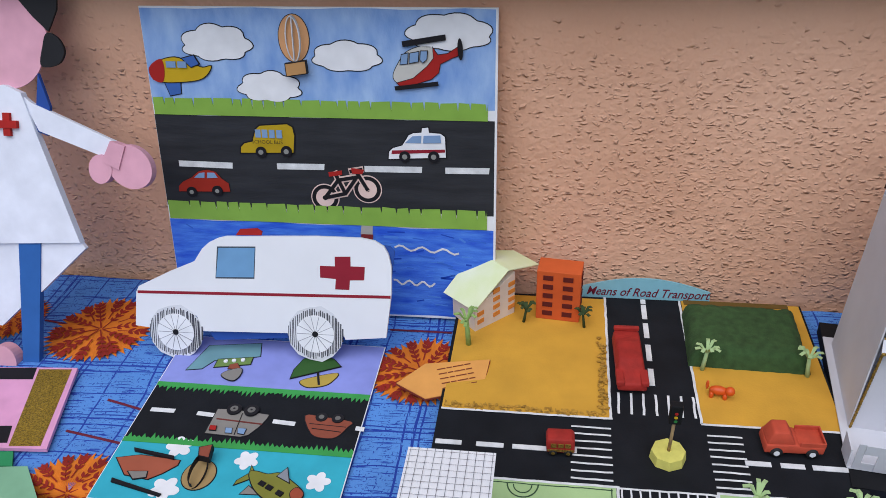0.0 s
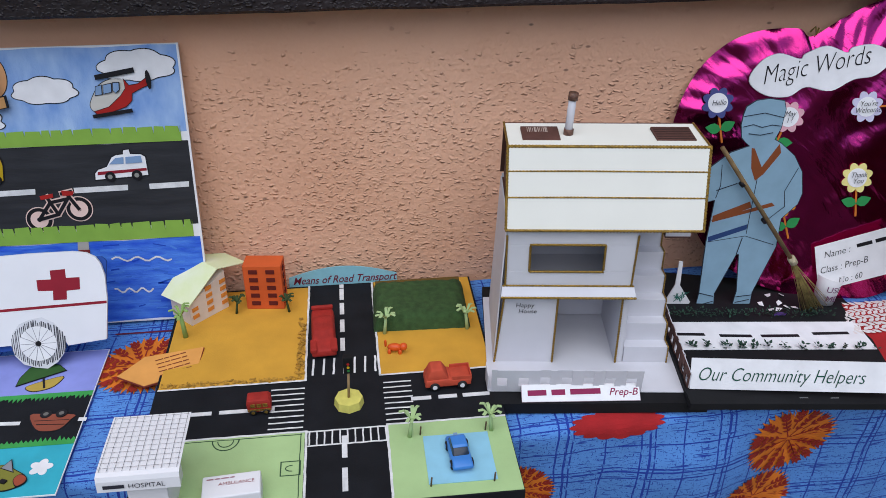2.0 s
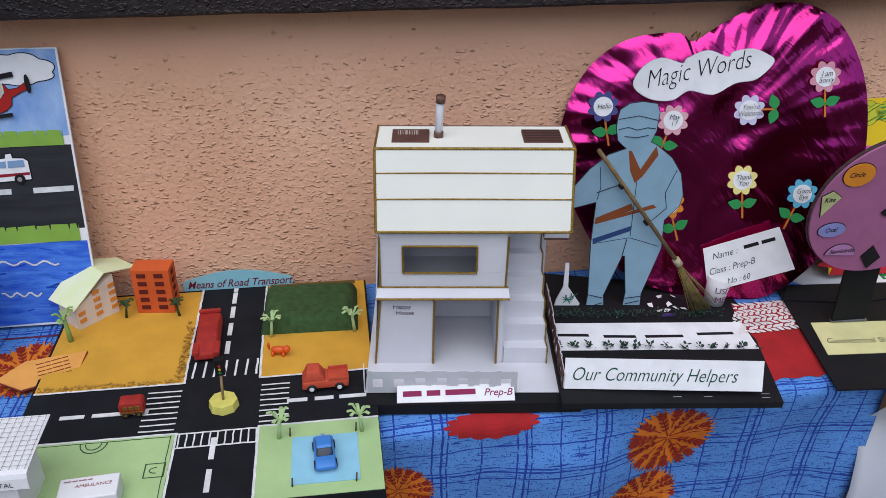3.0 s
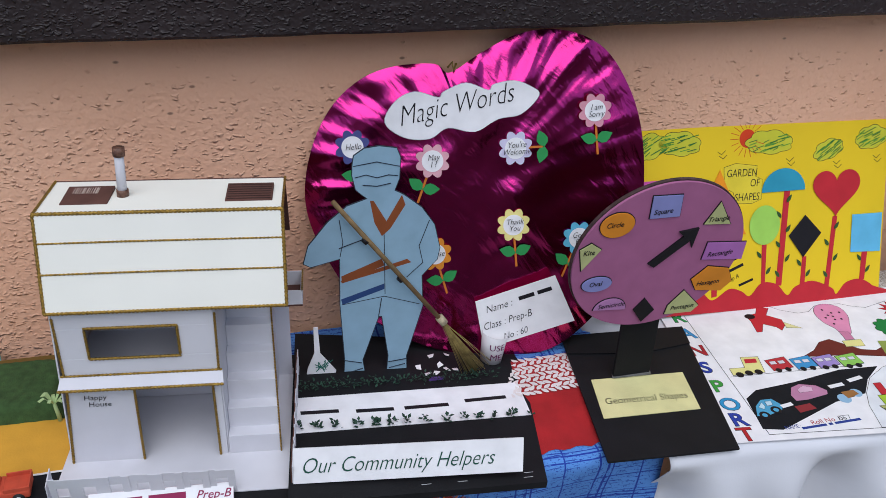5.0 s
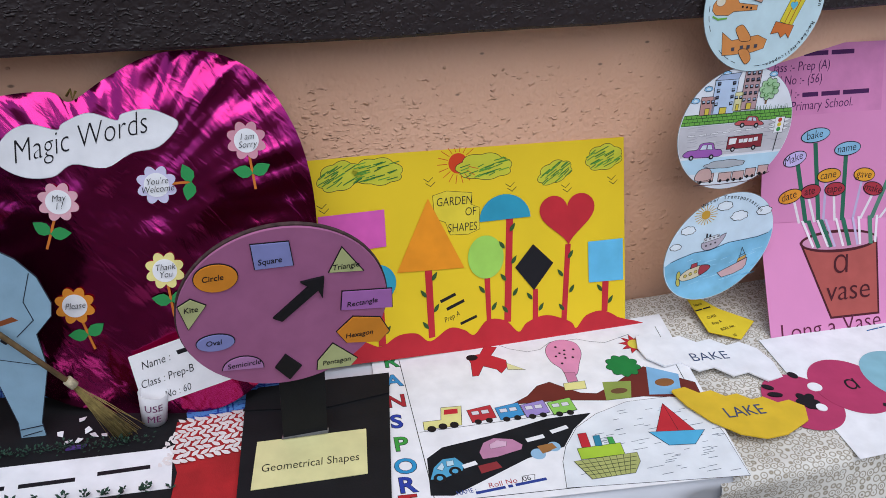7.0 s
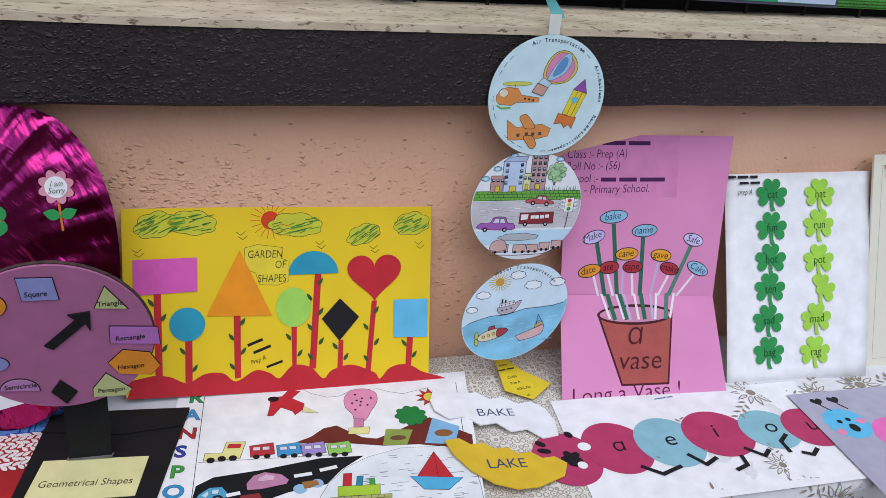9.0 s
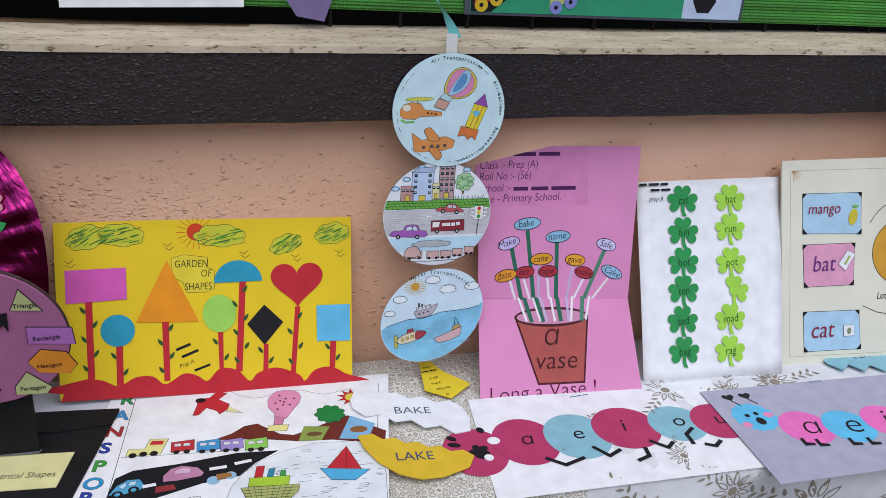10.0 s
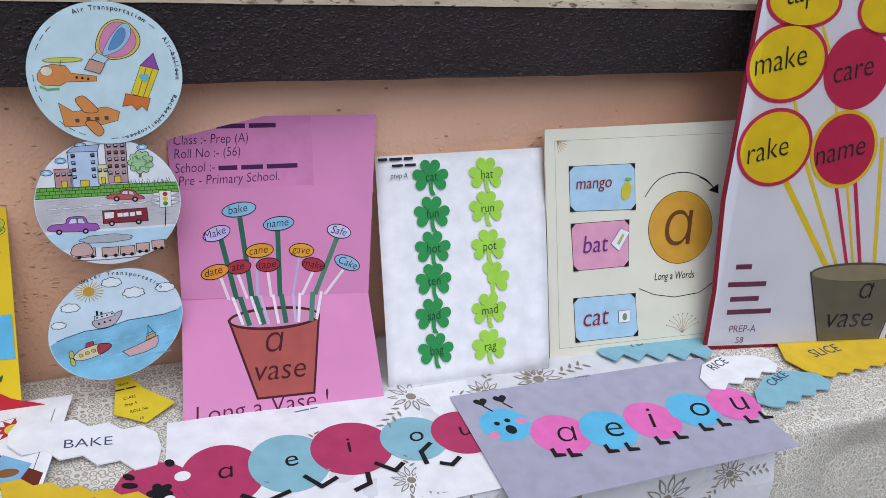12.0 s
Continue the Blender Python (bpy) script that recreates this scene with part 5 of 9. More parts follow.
def wheel(parent, x, y, r, w, m_tyre, m_rim):
    bm = bmesh.new()
    bmesh.ops.create_cone(bm, cap_ends=True, segments=20, radius1=r, radius2=r, depth=w)
    bmesh.ops.bevel(bm, geom=[e for e in bm.edges if e.is_manifold and len(e.link_faces) == 2 and any(len(f.verts) > 4 for f in e.link_faces)], offset=w * 0.2, segments=2, affect="EDGES")
    tyre = finish("wheel", bm, m_tyre, parent, smooth=True, at=pose(x, y, r, 90))
    bm = bmesh.new()
    bmesh.ops.create_cone(bm, cap_ends=True, segments=16, radius1=r * 0.55, radius2=r * 0.5, depth=w * 1.12)
    finish("rim", bm, m_rim, tyre)


TOY_RED = mat("red_foam_sheet", "a3271f", 0.75, 0.12, 60, 0.4)
TOY_ORANGE = mat("orange_red_foam", "c04a32", 0.8, 0.08, 60, 0.3)
TOY_BLUE = mat("blue_toy_plastic", "3f80cc", 0.35, 0.06, 30, 0.1)
TOY_DARK = mat("black_rubber", "1b1b1d", 0.7, 0.1, 50, 0.2)
GLASS_TOY = mat("dark_toy_window", "1d2a3c", 0.2, 0.05, 30, 0.02)

red_car = thing("toy_car", pose(0.2715, 1.016, Z + 0.002, 0, 0, -88), "red home-made toy car on the black road", "toy car", "toy vehicles on the road model")
profile_body("body", [(-0.052, 0.004), (0.052, 0.004), (0.052, 0.016), (0.030, 0.019), (0.012, 0.025), (-0.022, 0.025), (-0.034, 0.020), (-0.052, 0.020)], 0.0185, TOY_RED, red_car)
for s in (-1, 1):
    box("fender", 0.026, s * 0.0148 - 0.005, 0.012, 0.053, s * 0.0148 + 0.005, 0.0195, TOY_RED, red_car, bevel=0.002)
box("rear_wing", -0.054, -0.0165, 0.020, -0.048, 0.0165, 0.026, TOY_RED, red_car, bevel=0.0015)

truck = thing("toy_pickup", pose(0.445, 0.892, Z + 0.001, 0, 0, 2) @ Matrix.Scale(0.9, 4), "red foam toy pickup truck with black wheels", "toy car", "toy vehicles on the road model")
profile_body("body", [(-0.036, 0.006), (0.036, 0.006), (0.037, 0.018), (0.006, 0.018), (0.004, 0.020), (-0.034, 0.019)], 0.017, TOY_ORANGE, truck, bevel=0.002, pinch=1.0)
profile_body("cab", [(-0.034, 0.018), (0.002, 0.018), (-0.008, 0.036), (-0.026, 0.036)], 0.0165, TOY_ORANGE, truck, bevel=0.002, pinch=0.75)
for x, y, w_, d_ in ((0.006, -0.0165, 0.031, 0.002), (0.006, 0.0145, 0.031, 0.002), (0.035, -0.016, 0.002, 0.032)):
    box("side_board", x, y, 0.017, x + w_, y + d_, 0.024, TOY_ORANGE, truck, bevel=0.0006)
for x in (-0.021, 0.022):
    for s in (-1, 1):
        wheel(truck, x, s * 0.0165, 0.0075, 0.005, TOY_DARK, WHITE)

bus_toy = thing("toy_bus", pose(0.1865, 0.864, Z + 0.001, 0, 0, 2) @ Matrix.Scale(0.9, 4), "small red plastic toy bus with gold trim", "toy bus", "toy vehicles on the road model")
profile_body("body", [(-0.017, 0.005), (0.018, 0.005), (0.018, 0.022), (0.014, 0.026), (-0.016, 0.026), (-0.018, 0.020)], 0.0115, TOY_RED, bus_toy, bevel=0.0015, pinch=0.92)
for x in (-0.012, -0.003, 0.006):
    box("window", x, -0.0122, 0.014, x + 0.007, -0.0105, 0.020, GOLD, bus_toy)
box("trim", -0.016, -0.0126, 0.008, 0.017, -0.0112, 0.0105, GOLD, bus_toy)
for x in (-0.009, 0.010):
    for s in (-1, 1):
        wheel(bus_toy, x, s * 0.011, 0.0052, 0.004, TOY_DARK, GOLD)

blue_car = thing("toy_car", pose(0.443, 0.742, Z + 0.0025, 0, 0, -86) @ Matrix.Scale(0.82, 4), "shiny blue plastic toy car parked on the paper pond", "toy car", "toy vehicles on the road model")
profile_body("body", [(-0.034, 0.006), (0.034, 0.006), (0.035, 0.014), (0.022, 0.018), (-0.028, 0.019), (-0.035, 0.015)], 0.0165, TOY_BLUE, blue_car, bevel=0.003, pinch=0.9)
profile_body("cabin", [(-0.026, 0.017), (0.016, 0.017), (0.004, 0.029), (-0.018, 0.029)], 0.0145, GLASS_TOY, blue_car, bevel=0.002, pinch=0.75)
profile_body("roof", [(-0.021, 0.0275), (0.008, 0.0275), (0.003, 0.0305), (-0.017, 0.0305)], 0.0125, TOY_BLUE, blue_car, bevel=0.0012, pinch=0.9)
box("stripe", -0.034, -0.003, 0.0188, -0.022, 0.003, 0.0200, STEEL, blue_car)
for x in (-0.020, 0.021):
    for s in (-1, 1):
        wheel(blue_car, x, s * 0.015, 0.0078, 0.005, TOY_DARK, TOY_BLUE)

bm = bmesh.new()
for c_, r_ in (((0, 0, 0.009), (0.012, 0.006, 0.006)), ((0.013, -0.002, 0.012), (0.006, 0.006, 0.006)), ((-0.008, 0.004, 0.003), (0.003, 0.003, 0.005)), ((0.008, 0.004, 0.003), (0.003, 0.003, 0.005)), ((-0.008, -0.004, 0.003), (0.003, 0.003, 0.005)), ((0.008, -0.004, 0.003), (0.003, 0.003, 0.005)), ((-0.014, 0.0, 0.015), (0.0022, 0.0022, 0.007))):
    g = bmesh.ops.create_icosphere(bm, subdivisions=2, radius=1.0)
    for v in g["verts"]:
        v.co = Vector((v.co.x * r_[0] + c_[0], v.co.y * r_[1] + c_[1], v.co.z * r_[2] + c_[2]))
cat_toy = finish("toy_figure", bm, mat("orange_toy_plastic", "d8561c", 0.4, 0.06, 40, 0.1), smooth=True, at=on_model((33.7, 37.2), turn=-10))
tagged(cat_toy, "small orange plastic toy figure on the yellow yard", "toy")
for p in ((35.8, 19.0), (44.4, 19.0), (36.3, 9.9), (44.1, 9.9)):
    stick = tube("post", [(0, 0, 0), (0.001, 0, 0.014)], 0.0011, mat("dark_stick", "5b4a35", 0.8, 0.1, 60, 0.2), sides=6, at=on_model(p))
    tagged(stick, "short wooden stick post at the paper pond", "post", "posts round the pond")


# ---- white card doll house ----
HX, HY, HZ = 0.53, 0.928, 0.779
house = thing("card_house", pose(HX, HY, HZ, 0, 0, -7), "white card toy house with gold braid trim, skylights and stairs", "toy house")
CREAM_CARD = mat("cream_card_roof", "efede3", 0.55, 0.02, 10, 0.05)
BROWN_CARD = mat("brown_box_card", "5b3a32", 0.8, 0.12, 30, 0.3)
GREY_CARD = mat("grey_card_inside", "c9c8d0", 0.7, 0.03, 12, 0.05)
T = 0.0018


def slab(name, x0, y0, z0, x1, y1, z1, m=HOUSE_CARD, label=""):
    return box(name, x0, y0, z0, x1, y1, z1, m, house, label, bevel=0.0004)


def braid(pts, r=0.0022):
    """Twisted gold cord, with its bumps."""
    path = []
    for a, b in zip(pts, pts[1:]):
        a, b = Vector(a), Vector(b)
        n = max(2, int((b - a).length / 0.0022))
        path += [a.lerp(b, i / n) for i in range(n)]
    path.append(Vector(pts[-1]))
    bm = bmesh.new()
    rings = []
    for i, p in enumerate(path):
        d = (path[min(i + 1, len(path) - 1)] - path[max(0, i - 1)]).normalized()
        u = d.cross(Vector((0.31, 0.2, 0.93))).normalized()
        v = d.cross(u)
        k = r * (0.75 + 0.35 * (i % 2))
        rings.append([bm.verts.new(p + (u * math.cos(1.0472 * j) + v * math.sin(1.0472 * j)) * k) for j in range(6)])
    for a, b in zip(rings, rings[1:]):
        for j in range(6):
            bm.faces.new((a[j], a[(j + 1) % 6], b[(j + 1) % 6], b[j]))
    bmesh.ops.recalc_face_normals(bm, faces=bm.faces)
    finish("gold_braid", bm, GOLD, house, smooth=True)


slab("base_plate", -0.022, -0.066, -0.002, 0.257, 0.17, 0.0)
# front wall: panels round the door and the window
solid("front_panel", [(x, y, z) for y in (0.0, T) for x, z in ((-0.011, 0), (0.073, 0), (0.075, 0.110), (0, 0.110))], BOX_FACES, HOUSE_CARD, house)
for x0, z0, x1, z1 in ((0.165, 0, 0.174, 0.110), (0, 0.110, 0.174, 0.155), (0, 0.155, 0.032, 0.196), (0.133, 0.155, 0.174, 0.196), (0, 0.196, 0.174, 0.224)):
    slab("front_panel", x0, 0.0, z0, x1, T, z1)
solid("side_wall", [(x - dx, y, z) for dx in (0.0, T) for x, y, z in ((-0.011, 0, 0), (-0.011, 0.155, 0), (0, 0.150, 0.228), (0, 0, 0.228))], BOX_FACES, HOUSE_CARD, house)
slab("side_wall", 0.174, T, 0.0, 0.174 + T, 0.155, 0.222)
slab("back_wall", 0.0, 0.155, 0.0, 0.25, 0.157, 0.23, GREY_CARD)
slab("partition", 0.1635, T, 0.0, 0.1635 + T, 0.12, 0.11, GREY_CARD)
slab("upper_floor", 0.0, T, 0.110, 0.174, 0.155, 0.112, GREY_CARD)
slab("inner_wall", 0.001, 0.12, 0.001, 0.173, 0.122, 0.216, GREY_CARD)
# canopy over the door
ob = solid("canopy", [(-0.004, 0.0, 0.132), (0.178, 0.0, 0.132), (0.180, -0.014, 0.121), (-0.006, -0.014, 0.121)], [(0, 1, 2, 3)], HOUSE_CARD, house)
ob.modifiers.new("thickness", "SOLIDIFY").thickness = T
# roof: steep front, flat top, back slope; open brown gable
prof = [(-0.007, 0.222), (0.021, 0.330), (0.112, 0.326), (0.150, 0.235)]
for k, (a, b) in enumerate(zip(prof, prof[1:])):
    ob = solid("roof_panel", [(-0.003, *a), (0.258, *a), (0.258, *b), (-0.003, *b)], [(0, 1, 2, 3)], BROWN_CARD if k == 2 else CREAM_CARD, house)
    ob.modifiers.new("thickness", "SOLIDIFY").thickness = T
for x in (0.004, 0.249):
    ob = solid("gable", [(x, 0.004, 0.226), (x, 0.024, 0.326), (x, 0.108, 0.322), (x, 0.146, 0.236)], [(0, 1, 2, 3)], BROWN_CARD, house)
    ob.modifiers.new("thickness", "SOLIDIFY").thickness = T
slab("attic_floor", 0.0, 0.0, 0.2245, 0.25, 0.15, 0.226, BROWN_CARD)
for x0, x1 in ((0.018, 0.068), (0.194, 0.246)):
    sk = slab("skylight", x0, 0.045, 0.3262, x1, 0.090, 0.3305, BROWN_CARD, "dark brown card skylight")
    for i in range(7):
        box("rib", x0 + 0.002, 0.048 + 0.006 * i, 0.3304, x1 - 0.002, 0.0495 + 0.006 * i, 0.3310, mat("dark_rib", "3a2420", 0.8), sk) if x0 > 0.1 else None
    if x0 < 0.1:
        for i, wd in enumerate((1, 2, 1, 1, 3, 1, 2, 1, 1, 2, 3, 1)):
            x = x0 + 0.008 + 0.0024 * i
            box("bar_code", x, 0.070, 0.3304, x + 0.0006 * wd, 0.085, 0.3309, paper("b9a79c"), sk)
# chimney of rolled paper with patterned ends
chim = tube("chimney", [(0.080, 0.068, 0.327), (0.0815, 0.068, 0.355), (0.083, 0.068, 0.384)], 0.0052, HOUSE_CARD, house, "rolled white paper chimney", 14)
for z0, z1, x in ((0.3275, 0.336, 0.0803), (0.3765, 0.386, 0.0829)):
    ring = tube("patterned_band", [(x, 0.068, z0), (x + 0.0005, 0.068, z1)], 0.0066, mat("brown_beads", "3a201b", 0.5, 0.2, 260, 0.8, second="7d5a48"), chim, "brown patterned band", 14)
# roof and wall trims
f, e, b = (0.021, 0.331), (-0.008, 0.223), (0.112, 0.327)
braid([(-0.004, f[0] - 0.001, f[1]), (0.259, f[0] - 0.001, f[1])])
braid([(-0.004, e[0], e[1]), (0.259, e[0], e[1])])
for x in (-0.003, 0.258):
    braid([(x, e[0], e[1]), (x, f[0] - 0.001, f[1])])
    braid([(x, *f), (x, *b)], 0.0016)
for k in (0.40, 0.71):
    y, z = e[0] + (f[0] - e[0]) * k - 0.001, e[1] + (f[1] - e[1]) * k
    braid([(-0.002, y, z), (0.09, y - 0.0004, z + 0.0008), (0.257, y, z)], 0.0012)
braid([(0.032, -0.001, 0.155), (0.133, -0.001, 0.155), (0.133, -0.001, 0.197), (0.032, -0.001, 0.197), (0.032, -0.001, 0.155)], 0.0018)
braid([(-0.004, -0.001, 0.132), (0.178, -0.001, 0.132)], 0.0014)
braid([(-0.006, -0.015, 0.121), (0.180, -0.015, 0.121)], 0.0018)
for x in (0.0, 0.075, 0.165):
    braid([(x - (0.011 if x == 0.0 else 0.002 if x < 0.1 else 0.0), -0.001, 0.0), (x, -0.001, 0.117)], 0.0017)
braid([(0.0, -0.001, 0.132), (0.0, -0.001, 0.212)], 0.0016)
braid([(0.174, -0.001, 0.132), (0.176, -0.001, 0.212)], 0.0016)
# folded paper stairs
for i in range(6):
    y, z = 0.0175 * i, 0.0295 * i
    slab("stair", 0.1762, y, 0.0, 0.2385 - 0.0015 * i, 0.155 if i == 5 else y + 0.0178, z + 0.0295 - 0.002, HOUSE_CARD)
braid([q for i in range(6) for q in ((0.2395 - 0.0015 * i, 0.0175 * i - 0.001, 0.0295 * i), (0.2395 - 0.0015 * i, 0.0175 * i - 0.001, 0.0295 * i + 0.028))] , 0.0012)
# small open balcony tray behind the stairs
tray = slab("balcony", 0.236, 0.085, 0.160, 0.272, 0.135, 0.163, BROWN_CARD)
for x0, y0, x1, y1 in ((0.236, 0.085, 0.272, 0.087), (0.236, 0.133, 0.272, 0.135), (0.270, 0.087, 0.272, 0.133)):
    box("balcony_side", x0, y0, 0.163, x1, y1, 0.183, HOUSE_CARD, tray)
braid([(0.272, 0.085, 0.184), (0.272, 0.135, 0.184)], 0.0012)


def slotted(name, a, b, h, slots, lean, m=HOUSE_CARD):
    """A low card fence with square holes."""
    a, b = Vector(a), Vector(b)
    d = (b - a).normalized()
    n = (b - a).length
    up = Vector((lean[0], lean[1], 1)) * h
    step = n / slots
    for i in range(slots):
        s0, s1 = step * i + step * 0.25, step * i + step * 0.72
        for u0, u1, v0, v1 in ((step * i, s0, 0, 1), (s0, s1, 0, 0.25), (s0, s1, 0.65, 1), (s1, step * (i + 1), 0, 1)):
            q = [a + d * u0 + up * v0, a + d * u1 + up * v0, a + d * u1 + up * v1, a + d * u0 + up * v1]
            ob = solid(name, [tuple(p) for p in q], [(0, 1, 2, 3)], m, house)
            ob.modifiers.new("thickness", "SOLIDIFY").thickness = 0.0012


slotted("fence_panel", (-0.018, -0.066, 0), (0.190, -0.066, 0), 0.040, 7, (0, -0.12))
slotted("fence_panel", (0.256, -0.066, 0), (0.258, 0.17, 0), 0.032, 10, (0.02, 0))
slotted("fence_lining", (0.2544, -0.066, 0), (0.2564, 0.17, 0), 0.032, 10, (0.02, 0), BROWN_CARD)
solid("fence_end", [(-0.022, -0.066, 0), (-0.024, -0.040, 0), (-0.024, -0.040, 0.03), (-0.022, -0.066, 0.026)], [(0, 1, 2, 3)], HOUSE_CARD, house).modifiers.new("thickness", "SOLIDIFY").thickness = 0.0012
front = new("front_lettering")
front.parent, front.matrix_basis = house, pose(0, -0.0005, 0, 90)
write(front, "Happy", 1.6, 9.6, 0.7, slant=0.1, z=0.05)
write(front, "House", 2.0, 8.6, 0.7, slant=0.1, z=0.05)
# black board that the house stands on
under = thing("black_board", pose(HX, HY, HZ - 0.0035, 0, 0, -7), "black card board under the toy house", "board")
mesh, mats = sheet_mesh("board", [(BLACK_CARD, [(-2.0, -9.2), (28.0, -8.6), (28.0, 20.5), (-2.2, 20.5)])], -0.4, 0.5, base=-1.6)
part("board", mesh, mats, under)
label_ = thing("name_label", pose(0.543, 0.838, 0.7768, 38, 0, -5), "white paper name label with maroon handwriting", "label")
mesh, mats = sheet_mesh("card", [(paper("b5a0a8"), rect(-0.05, -0.05, 16.35, 2.45)), (WHITE, rect(0, 0, 16.3, 2.4))], 0.0, 0.06, base=-0.1)
part("card", mesh, mats, label_)
bars(label_, 0.8, 0.6, (2.6, 1.9, 4.2), 1.3, paper("8c2b52"), 1, 0.14, gap=0.7)
write(label_, "Prep-B", 12.0, 0.75, 1.0, paper("8c2b52"), slant=0.3, bold=0.02, z=0.16)


# ---- community helpers board ----
LEAF_DARK = mat("dark_green_sprig", "1f4030", 0.7, 0.25, 60, 0.3)
comm = thing("street_board", pose(0.80, 0.80, 0.784, 0, 4.6), "black card street scene with white paper road and green sprigs", "model")
mesh, mats = sheet_mesh("board", [(BLACK_CARD, [(-3.4, -0.3), (28.9, -0.9), (35.2, 29.5), (1.0, 34.5)])], -0.3, 0.3, base=-1.0)
part("board", mesh, mats, comm)
pic(comm, "paper_road", [(WHITE, [(-1.3, 11.8), (-0.2, 18.9), (31.7, 19.1), (31.3, 11.8)])], "white paper road strip", z0=0.02, step=0.08)
for a, b in (((-0.2, 15.7), (4.9, 15.6)), ((7.2, 15.3), (12.4, 15.2)), ((13.9, 15.2), (20.2, 15.3)), ((22.7, 15.8), (28.9, 16.0))):
    pic(comm, "lane_mark", [(INK, [(a[0], a[1] - 0.35), (b[0], b[1] - 0.35), (b[0], b[1] + 0.35), (a[0], a[1] + 0.35)])], z0=0.1)
rnd = random.Random(4)


def sprigs(name, a, b, count, spread, size):
    """Tiny dark green plastic leaves in tufts along a line."""
    verts, faces = [], []
    for i in range(count):
        tuft = rnd.random()
        if name == "sprig_row":
            tuft = round(tuft * 13) / 13 + 0.012 * math.sin(5 * round(tuft * 13)) + rnd.gauss(0, 0.007)
        cx = a[0] + (b[0] - a[0]) * tuft + rnd.gauss(0, 0.15)
        cy = a[1] + (b[1] - a[1]) * tuft + rnd.gauss(0, spread)
        ang, tilt, s = rnd.uniform(0, 6.28), rnd.uniform(0.1, 1.0), size * rnd.uniform(0.6, 1.2)
        d = Vector((math.cos(ang), math.sin(ang), tilt)).normalized() * s
        w = Vector((-math.sin(ang), math.cos(ang), 0)) * s * 0.3
        p = Vector((cx, cy, 0.15 + rnd.random() * 0.8))
        k = len(verts)
        verts += [tuple(q * 0.01) for q in (p, p + d * 0.5 + w, p + d, p + d * 0.5 - w)]
        faces.append((k, k + 1, k + 2, k + 3))
    mesh = bpy.data.meshes.new(name)
    mesh.from_pydata(verts, [], faces)
    tagged(part(name, mesh, LEAF_DARK, comm, "dark green sprigs"), kind="stuff")


sprigs("hedge_row", (0.2, 20.8), (29.3, 21.1), 420, 0.5, 0.5)
sprigs("sprig_row", (-0.6, 12.5), (30.9, 11.7), 190, 0.22, 0.75)
# folded title card
title = thing("title_card", pose(0.776, 0.829, 0.7865, 68, 2.4, -5.5), "white card with handwritten green title on the black board", "sign")

mesh, mats = sheet_mesh("card", [(WHITE, rect(0, 0, 28.3, 4.4))], 0.0, 0.1, base=-0.06)
part("card", mesh, mats, title)
write(title, "Our Community Helpers", 0.8, 1.25, 1.95, paper("1f4d40"), slant=0.35, bold=-0.005, z=0.16, wide=0.83)
ob = solid("prop", [(0.0, 0.0, -0.001), (0.283, 0, -0.001), (0.283, 0.010, -0.022), (0.0, 0.010, -0.022)], [(0, 1, 2, 3)], WHITE_CARD, title)
for p in ((13.5, 0.7), (18.1, 0.6), (27.0, 1.0), (26.7, 0.2)):
    pic(comm, "staple", line(paper("b5b5b8", 0.4), [(p[0] - 0.6, p[1]), (p[0] + 0.6, p[1])], 0.08), z0=0.02)

# sweeper figure of blue-grey paper
SUIT, BELT, NAVY = paper("8fb0c4"), paper("8a4a28"), paper("2c4677")
PEN = paper("2b3440")
trunk = [(-3.3, 34.0), (-2.0, 34.9), (-0.1, 35.1), (2.1, 34.7), (2.6, 33.4), (2.55, 31.9), (2.5, 30.5), (1.9, 28.8), (3.1, 28.1), (5.6, 26.0), (7.4, 23.3), (8.3, 19.6), (8.0, 17.8), (5.9, 15.4), (6.2, 10.3), (4.0, 1.8), (4.1, -0.4), (3.2, -1.1), (1.2, -0.8), (1.3, 0.9), (1.4, 2.2),
         (0.4, 9.3), (-0.1, 9.3), (-2.4, 2.0), (-2.1, -0.2), (-2.7, -0.9), (-5.2, -0.7), (-5.0, 0.4), (-4.9, 2.4), (-5.4, 11.9), (-5.3, 19.3), (-9.2, 18.4), (-10.1, 19.0), (-9.4, 21.6), (-6.8, 24.9), (-4.3, 27.0), (-1.6, 27.9), (-2.4, 28.6), (-3.1, 29.3), (-3.55, 31.3), (-3.5, 32.8)]
figure = [(PEN, grown(trunk, 0.1)), (SUIT, trunk), (BELT, [(-5.3, 15.8), (3.8, 18.3), (4.4, 17.7), (-5.1, 15.4)]), (BELT, [(-5.2, 16.5), (0.3, 18.7), (0.7, 17.6), (-5.1, 15.4)]), (NAVY, [(-5.3, 12.8), (0.7, 14.7), (0.7, 13.8), (-5.1, 11.9)]), (BELT, [(-1.3, 27.6), (-0.8, 27.5), (0.9, 24.4), (2.9, 28.1), (3.4, 26.6), (1.4, 23.2), (0.3, 22.2), (-0.7, 24.3)])]
